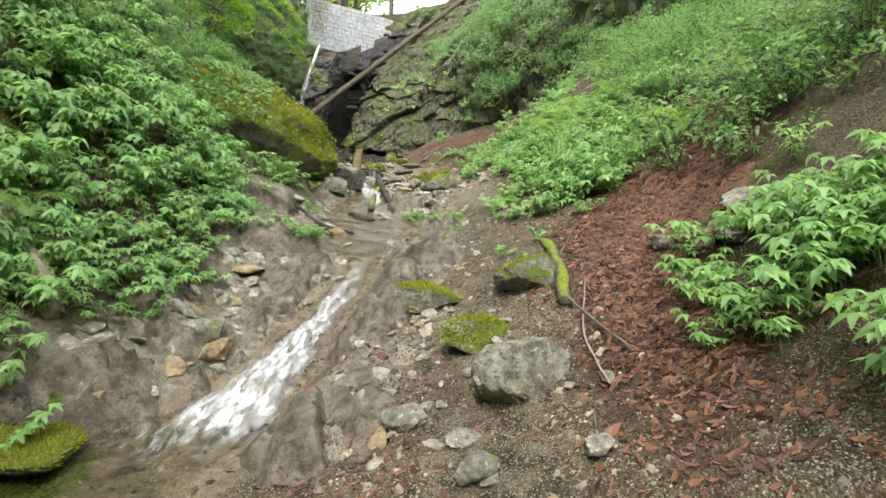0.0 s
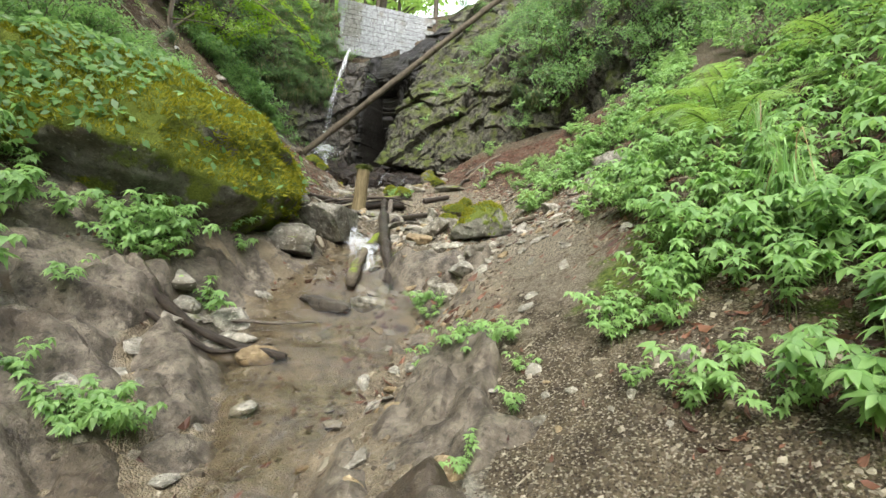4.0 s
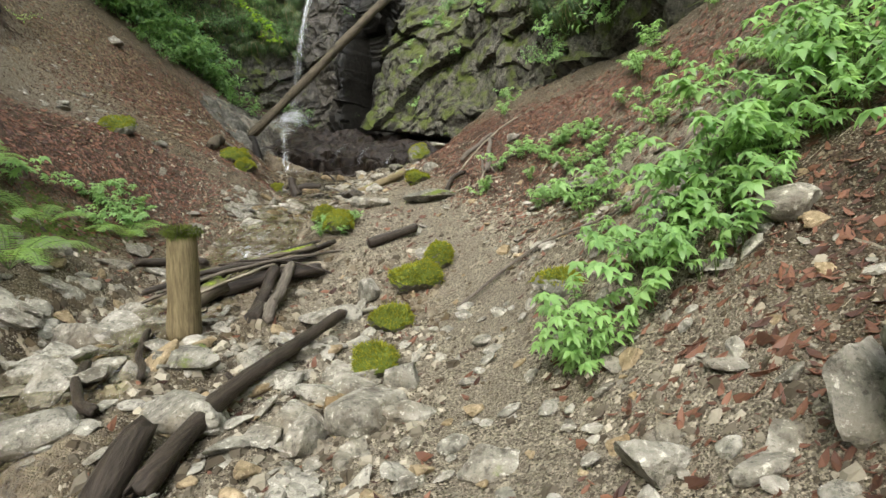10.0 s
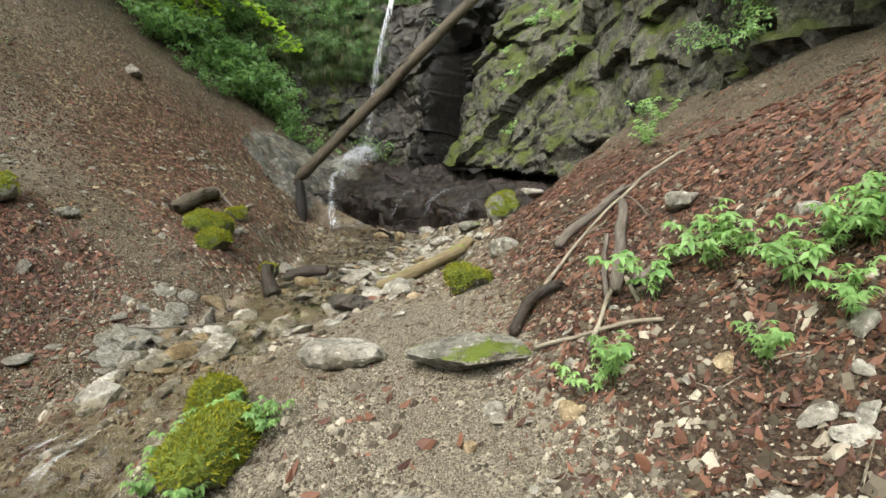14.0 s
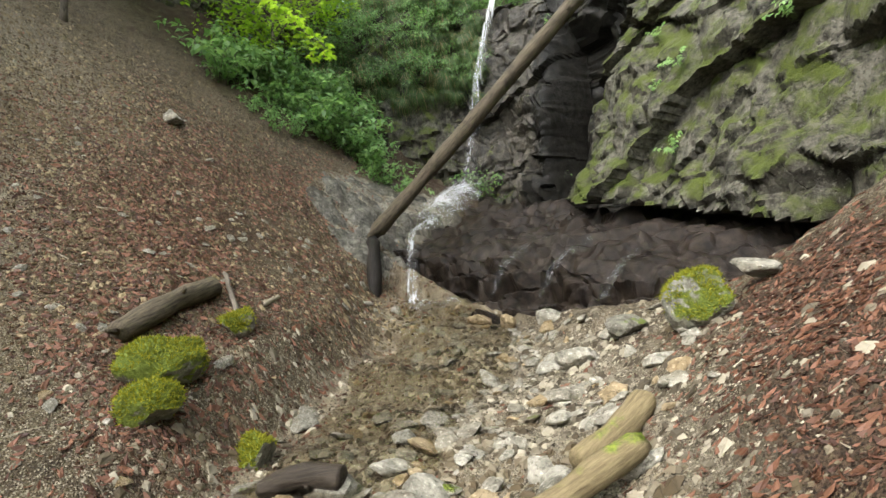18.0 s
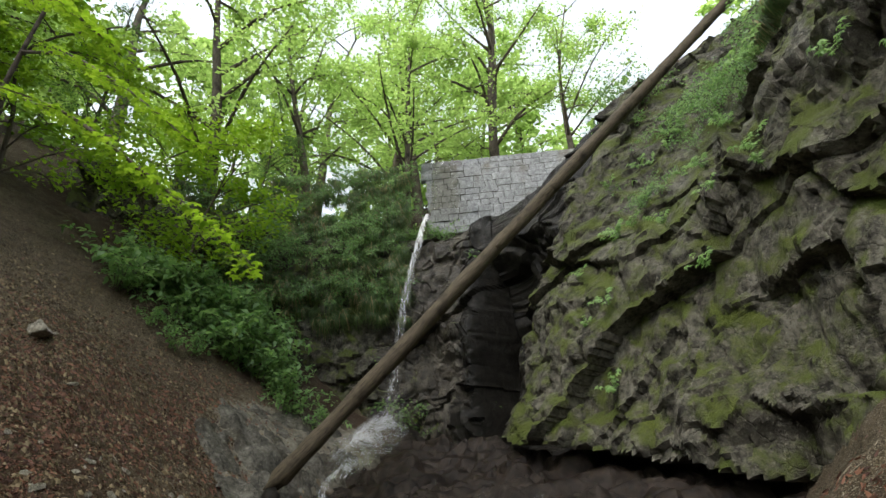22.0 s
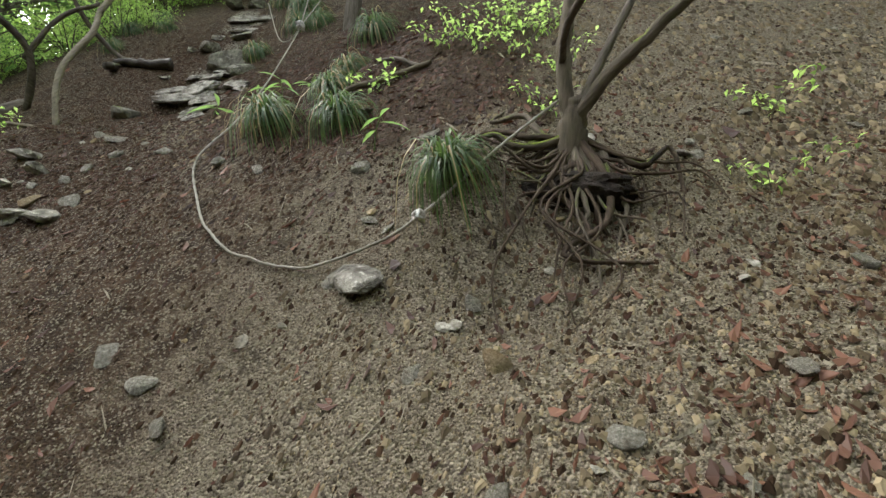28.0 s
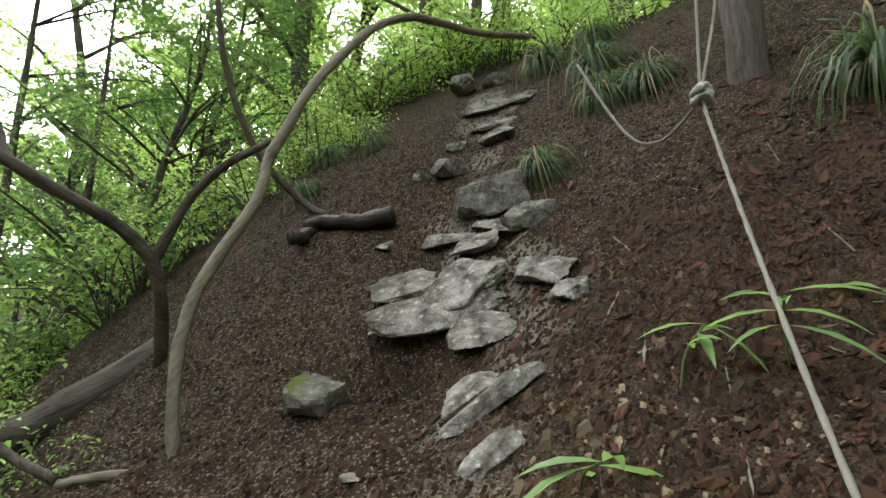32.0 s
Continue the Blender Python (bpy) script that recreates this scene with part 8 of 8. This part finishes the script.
def maple_bough():
    """A maple on the western slope whose bough hangs out over the pool in flat sprays of leaves."""
    rnd = random.Random(31)
    base = Vector((-11.0, 17.5, g1(-11.0, 17.5) - 0.1))
    e = empty("maple_tree", Matrix.Translation(base), "slender maple with a bough of light green leaves hanging low", "tree")
    trunk = bend([(0, 0, 0), (0.3, 0, 1.2), (0.9, -0.1, 2.2), (1.2, 0.0, 4.2)], 16)
    part("trunk", mesh_of("trunk", *tube(trunk, [0.06 - 0.0025 * k for k in range(16)], 8), BARK), e)
    twigs, leaves = Pile(), Pile()
    for first, ends in ((9, [(-8.6, 17.2, 10.1), (-6.4, 16.95, 8.65), (-5.5, 17.3, 7.85), (-4.92, 17.79, 7.15)]), (11, [(-8.4, 17.5, 10.9), (-6.6, 17.5, 9.4), (-5.7, 17.7, 8.5)]), (13, [(-8.6, 16.6, 11.4), (-6.6, 16.6, 9.9), (-5.6, 16.8, 8.9)])):
        bough = bend([trunk[first]] + [Vector(p) - base for p in ends], 40)
        part("bough", mesh_of("bough", *tube(bough, [0.03 - 0.00065 * k for k in range(40)], 6), BARK), e)
        for k in range(9, 40):
            for _ in range(2):
                side = rnd.choice((-1, 1))
                d = (bough[min(k + 1, 39)] - bough[k - 1]).normalized()
                out = d.cross(Vector((0, 0, 1))).normalized() * side
                ln = rnd.uniform(0.25, 0.75) * (1.25 - 0.9 * k / 40)
                tip = bough[k] + (out + d * rnd.uniform(0.3, 1.0)).normalized() * ln + Vector((0, 0, -0.12 * ln))
                twigs.add(*tube([bough[k], bough[k].lerp(tip, 0.5) + Vector((0, 0, 0.02)), tip], [0.005, 0.004, 0.002], 4, cap=False))
                for j in range(int(5 + 9 * ln)):
                    p = bough[k].lerp(tip, 0.2 + 0.85 * rnd.random()) + Vector((rnd.gauss(0, 0.05), rnd.gauss(0, 0.05), rnd.gauss(0, 0.025)))
                    size = rnd.uniform(0.045, 0.075)
                    v, f = lobed_leaf(0.5, 0.2)
                    leaves.add(v, f, Matrix.LocRotScale(p, Euler((rnd.gauss(0, 0.3), rnd.gauss(0.15, 0.3), rnd.random() * 6.3)), (size,) * 3))
    tagged(part("twig", twigs.mesh("twig", BARK), e), kind="stuff")
    tagged(part("foliage", leaves.mesh("foliage", LEAF_MAPLE), e), kind="stuff")


maple_bough()

# woods on the far valley sides
far = []
for k in range(3):
    kind = Kind("far_tree", "", "tree", "", "crown", [BARK, LEAF_TREE])
    meshes = tree_meshes(690 + k, 10, 0.14, 0.03, 3.4, 110, 16, 0.34, None, None, 0.1, 14)
    bars, leaves = Pile(), Pile()
    for me in meshes[:-1]:
        bars.add([q.co for q in me.vertices], [tuple(q.vertices) for q in me.polygons if len(q.vertices) == 4])
    leaves.add([q.co for q in meshes[-1].vertices], [tuple(q.vertices) for q in meshes[-1].polygons])
    kind.add(bars, leaves)
    far.append(kind)
woods = []
for k in range(110):
    a, r = rnd.uniform(radians(160), radians(290)), rnd.uniform(19, 44)
    x, y = -6 + r * math.cos(a), 8 + r * math.sin(a)
    woods.append((rnd.choice(far), Matrix.LocRotScale((x, y, g1(x, y) - 0.3), Euler((0, 0, rnd.random() * 6.3)), (0.8 + 0.5 * rnd.random(),) * 3)))
for k in range(30):
    x, y = rnd.uniform(-46, -22), rnd.uniform(14, 40)
    woods.append((rnd.choice(far), Matrix.LocRotScale((x, y, g1(x, y) - 0.3), Euler((0, 0, rnd.random() * 6.3)), (0.8 + 0.5 * rnd.random(),) * 3)))
for k in range(40):
    x, y = rnd.choice((rnd.uniform(-26, -9), rnd.uniform(6, 14))), rnd.uniform(38, 56)
    woods.append((rnd.choice(far), Matrix.LocRotScale((x, y, g1(x, y) - 0.3), Euler((0, 0, rnd.random() * 6.3)), (0.8 + 0.5 * rnd.random(),) * 3)))
cover("far_woods", "light green broadleaved woods on the far slopes", "trees", woods)

# ---- check dam above the fall ----
def check_dam():
    a, b = Vector((-8.5, 27.3, 12.6)), Vector((-4.6, 29.05, 12.6))
    d = (b - a).normalized()
    back = Vector((-d.y, d.x, 0))
    e = empty("check_dam", Matrix.Translation(a), "masonry check dam of grey stone courses, paled for mist, above the waterfall", "dam")
    rnd = random.Random(9)
    core = Pile()
    w = (b - a).length
    core.add([d * x + back * y + Vector((0, 0, z)) for x, y, z in ((0, 0.04, -0.5), (w, 0.04, -0.5), (w, 0.7, -0.5), (0, 0.7, -0.5), (0, 0.14, 2.3), (w, 0.14, 2.3), (w, 0.7, 2.3), (0, 0.7, 2.3))],
             [(0, 1, 5, 4), (1, 2, 6, 5), (2, 3, 7, 6), (3, 0, 4, 7), (4, 5, 6, 7)])
    part("core", core.mesh("core", CLIFF_WET, True), e)
    z, row = -0.4, 0
    while z < 2.25:
        h, x = 0.19 + 0.05 * rnd.random(), -0.3 * rnd.random()
        while x < w:
            ln = 0.28 + 0.34 * rnd.random()
            t = 0.05 * rnd.random()
            p = Pile()
            v = [d * (x + i * (ln - 0.02)) + back * (-t + j * 0.2 + 0.05 * (z + 0.4)) + Vector((0, 0, z + k * (h - 0.02) + 0.01 * rnd.random())) for k in (0, 1) for j in (0, 1) for i in (0, 1)]
            p.add(v, [(0, 1, 5, 4), (1, 3, 7, 5), (3, 2, 6, 7), (2, 0, 4, 6), (4, 5, 7, 6)])
            part("stone_block", p.mesh("stone_block", DAM_HAZED, True), e)
            x += ln
        z += h


check_dam()
fall_strand([(-7.95, 27.42, 14.9), (-8.0, 27.36, 14.0), (-8.0, 27.3, 12.9)], [0.35, 0.4, 0.45], [0.2, 0.2, 0.16], "dam_spill", "thin veil of water down the dam", 40, (0.91, 0.41, 0))

# ---- ridge path: root-bound tree, leaning stems, rope ----
def limbs_of(name, m, label, category, pieces):
    """A thing of several bent bars: (part name, points, first and last radius, material)."""
    base = Vector(pieces[0][1][0])
    e = empty(name, Matrix.Translation(base), label, category)
    for k, (nm, pts, a, b, mat) in enumerate(pieces):
        rnd = random.Random(k + 1)
        n = max(8, 4 * len(pts))
        line = bend(pts, n)
        line = [p + Vector((rnd.gauss(0, 0.2), rnd.gauss(0, 0.2), rnd.gauss(0, 0.2))) * (a * 0.5 if 0 < i < n - 1 else 0) - base for i, p in enumerate(line)]
        v, f = tube(line, [a + (b - a) * i / (n - 1) for i in range(n)], 9, 0.12, rnd)
        spin = (line[-1] - line[0]).to_track_quat("Z", "Y")
        back = spin.inverted()
        part(nm, mesh_of(nm, [back @ q for q in v], f, mat), e, "", spin.to_matrix().to_4x4())
    return e


def G(x, y, dz=0.02):
    return (x, y, g1(x, y) + dz)


cx, cy = -8.43, 15.03
root_rnd = random.Random(12)
# dark lump of soil stands in for the shaded hollow under the roots
stone("root_plate", cx + 0.1, cy + 0.02, (0.15, 0.32, 0.12), "soil held by tree roots, darkened for the shade of the undercut", 91, SOIL_SHADED, 0, 0, z=g1(cx + 0.1, cy) - 0.04, level=5, category="soil", deep=0.7, grain=0.14)
ROOTS = []
for k in range(44):
    a = -1.75 + 3.6 * k / 43 + root_rnd.gauss(0, 0.12)
    r = root_rnd.uniform(0.3, 0.75)
    pts = [(cx + 0.03 * math.cos(a), cy + 0.03 * math.sin(a), g1(cx, cy) + 0.14 + root_rnd.uniform(-0.06, 0.04))]
    for s in (0.35, 0.6, 0.85, 1.0):
        b = a + root_rnd.gauss(0, 0.22)
        pts.append(G(cx + s * r * math.cos(b), cy + s * r * math.sin(b), (0.16 * (1 - s) ** 0.7 if s < 1 else -0.03) + root_rnd.uniform(0, 0.035)))
    big = k % 4 == 0
    ROOTS.append(("root", pts, 0.025 if big else 0.011, 0.007 if big else 0.003, BARK_MOSS if k % 3 == 0 else ROOT))
limbs_of("small_tree", None, "small gnarled tree with exposed mossy roots on the scree", "tree", [
    ("trunk", [(cx, cy, g1(cx, cy) - 0.05), (cx + 0.02, cy, g1(cx, cy) + 0.2), (cx + 0.04, cy, g1(cx, cy) + 0.36)], 0.085, 0.06, BARK_MOSS),
    ("stem", [(-8.39, 15.03, 7.45), (-8.35, 14.98, 7.75), (-8.36, 15.0, 8.05), (-8.3, 15.1, 8.75)], 0.045, 0.03, BARK_MOSS),
    ("stem", [(-8.38, 15.05, 7.45), (-8.37, 15.22, 7.67), (-8.38, 15.4, 7.84), (-8.39, 15.6, 8.03), (-8.4, 15.95, 8.35)], 0.038, 0.022, BARK_MOSS),
    ("stem", [(-8.38, 15.05, 7.45), (-8.41, 15.15, 7.73), (-8.5, 15.26, 8.05), (-8.6, 15.5, 8.65)], 0.027, 0.018, BARK),
    ("stem", [(-8.35, 14.98, 7.75), (-8.0, 15.1, 7.77), (-7.6, 15.45, 7.85), (-7.3, 15.9, 7.9)], 0.02, 0.010, BARK)] + ROOTS)

limbs_of("crooked_tree", None, "crooked pale stem arching over the ridge path", "tree", [
    ("stem", [(-8.42, 9.97, 7.85), (-8.38, 9.88, 8.28), (-8.44, 9.77, 8.68), (-8.69, 9.69, 9.21), (-8.79, 9.59, 9.59), (-9.19, 9.43, 10.41), (-9.88, 9.22, 11.24), (-10.77, 9.16, 11.58), (-11.71, 9.15, 12.01)], 0.028, 0.036, BARK_PALE),
    ("side_stem", [(-8.43, 9.97, 7.93), (-8.22, 9.88, 7.93), (-8.04, 9.82, 7.91)], 0.022, 0.018, BARK_PALE),
    ("side_stem", [(-8.32, 9.22, 8.79), (-8.47, 9.43, 9.31), (-8.76, 9.58, 9.62)], 0.03, 0.02, BARK)])
limbs_of("dark_tree", None, "dark trunk leaning out over the gully", "tree", [
    ("trunk", [(-8.5, 9.0, 8.3), (-8.38, 9.25, 8.75), (-8.18, 9.29, 9.0), (-7.66, 9.24, 9.26), (-7.3, 9.17, 9.46), (-6.97, 9.1, 9.61), (-6.5, 9.02, 9.6), (-5.8, 8.8, 9.7)], 0.038, 0.025, BARK),
    ("stem", [(-7.66, 9.24, 9.26), (-7.5, 9.1, 9.6), (-7.0, 8.9, 10.2)], 0.025, 0.015, BARK)])
limbs_of("thin_tree", None, "thin dark stem rising from a torn root", "tree", [
    ("stem", [(-10.15, 8.81, 9.6), (-9.65, 8.75, 9.5), (-9.42, 8.55, 9.65), (-9.04, 8.49, 9.98), (-8.78, 8.44, 10.52), (-8.62, 8.45, 11.07), (-8.5, 8.4, 12.2)], 0.035, 0.02, BARK),
    ("root", [(-10.2, 8.9, 9.75), (-9.9, 8.85, 9.62), (-9.5, 8.85, 9.35), (-9.2, 9.0, 9.2)], 0.07, 0.05, WOOD_WET), ("root", [G(-9.72, 9.5, 0.1), G(-9.6, 9.3, 0.08), G(-9.5, 9.05, 0.08), G(-9.4, 8.8, 0.05)], 0.07, 0.05, WOOD_WET)])
limbs_of("fallen_trunk", None, "dark fallen trunk on the edge of the slope", "log", [
    ("trunk", [(-9.31, 8.9, 8.75), (-8.6, 8.8, 8.4), (-8.01, 8.83, 7.99), (-7.66, 8.93, 7.83), (-7.05, 9.06, 7.45), (-6.5, 9.1, 7.1)], 0.10, 0.08, BARK),
    ("bough", [(-7.8, 9.57, 7.7), (-7.8, 9.57, 8.09), (-7.37, 9.41, 8.12), (-6.96, 9.27, 8.21)], 0.025, 0.02, BARK),
    ("bough", [(-8.04, 9.82, 7.92), (-7.8, 9.63, 8.09), (-7.65, 9.56, 8.49), (-7.64, 9.58, 9.18)], 0.02, 0.012, BARK)])
limbs_of("dead_bough", None, "pale dead bough lying along the edge of the path", "branch", [("bough", [(-8.2, 9.95, 7.78), (-7.85, 9.9, 7.62), (-7.56, 10.01, 7.47), (-7.23, 10.11, 7.2), (-6.8, 10.2, 6.9)], 0.02, 0.03, BARK_PALE)])
limbs_of("torn_root", None, "torn brown root end beside the path", "root", [
    ("root", [G(-7.35, 11.3, 0.0), G(-7.38, 10.9, 0.08), G(-7.5, 10.6, 0.12), G(-7.55, 10.45, 0.2)], 0.06, 0.05, BARK), ("root", [G(-7.5, 10.55, 0.12), G(-7.25, 10.4, 0.12), G(-7.0, 10.3, 0.02)], 0.06, 0.03, WOOD_WET)])


def rope():
    off = Vector((-9.9, 11.52, 9.6))
    e = empty("rope", Matrix.Translation(off), "knotted pale climbing rope hanging down the ridge path", "rope")
    runs = [[(-9.9, 11.52, 9.58), (-9.55, 11.72, 9.05), (-9.1, 11.98, 8.42), (-8.62, 12.25, 7.85), G(-8.19, 12.46, 0.05), G(-7.83, 13.03, 0.03), G(-7.68, 13.41, 0.02), G(-7.65, 13.73, 0.02), G(-7.68, 13.99, 0.03), (-7.75, 14.3, 6.7), (-7.78, 14.54, 6.84), (-8.1, 14.78, 7.25), (-8.4, 15.0, 7.6)],
            [(-9.91, 11.51, 9.61), (-10.05, 11.47, 10.2), (-10.2, 11.42, 10.9)], [(-9.91, 11.51, 9.61), (-10.3, 11.47, 10.3), (-10.55, 11.42, 10.9)],
            [(-9.91, 11.48, 9.56), (-9.92, 11.32, 9.46), (-9.92, 11.15, 9.56), (-9.99, 10.84, 10.1)]]
    for pts in runs:
        n = 12 * len(pts)
        line = [Vector((p.x, p.y, max(p.z, g1(p.x, p.y) + 0.035))) - off for p in bend(pts, n)]
        v, f = tube(line, [0.008 if k % 2 else 0.006 for k in range(n)], 8)
        part("strand", mesh_of("strand", v, f, ROPE), e)
    for p, r in (((-9.9, 11.52, 9.6), 0.045), ((-7.78, 14.54, 6.84), 0.028)):
        pl = Pile()
        for k in range(3):
            ring = [(r * math.cos(a) * (1 if k != 1 else 0.5), r * math.sin(a) * 0.8, (k - 1) * r * 0.5 + 0.3 * r * math.sin(2 * a)) for a in np.linspace(0, 6.28, 14)]
            pl.add(*tube(ring, [0.3 * r] * 14, 7))
        pl.add(*tube([(0, 0, 0), (r * 1.2, 0.02, 0.02), (r * 2.2, 0.03, -0.02)], [0.25 * r, 0.3 * r, 0.4 * r], 7))
        part("knot", pl.mesh("knot", ROPE_WHITE), e, "frayed knot", Matrix.Translation(Vector(p) - off))


rope()
trunk_line = [(-10.88, 11.45, 9.9), (-10.9, 11.42, 11.0), (-11.0, 11.35, 13), (-11.0, 11.2, 16)]
limbs_of("anchor_tree", None, "dark tree trunk that holds the rope", "tree", [("trunk", trunk_line, 0.12, 0.08, BARK)])

# bright seedlings on the slope
SPRIG = [shrub(540 + k, 5, 0.9, 0.13, 14, LEAF_TREE) for k in range(2)]
sprigs = [(rnd.choice(SPRIG), stand(x + rnd.gauss(0, 0.25), y + rnd.gauss(0, 0.25), 0.28 + 0.15 * rnd.random(), rnd.random() * 6.3)) for x, y, n in ((-9.2, 14.6, 4), (-9.5, 14.3, 6), (-9.1, 15.9, 2), (-9.5, 13.7, 3)) for _ in range(n)]
sprigs += [(rnd.choice(SPRIG), Matrix.LocRotScale((-8.0 + 0.3 * k, 15.1 + 0.16 * k, 7.85 + 0.05 * rnd.gauss(0, 1)), Euler((0.5, 0.3, k)), (0.3,) * 3)) for k in range(5)]
cover("seedling_cover", "bright green seedlings and sprigs on the slope", "plants", sprigs)
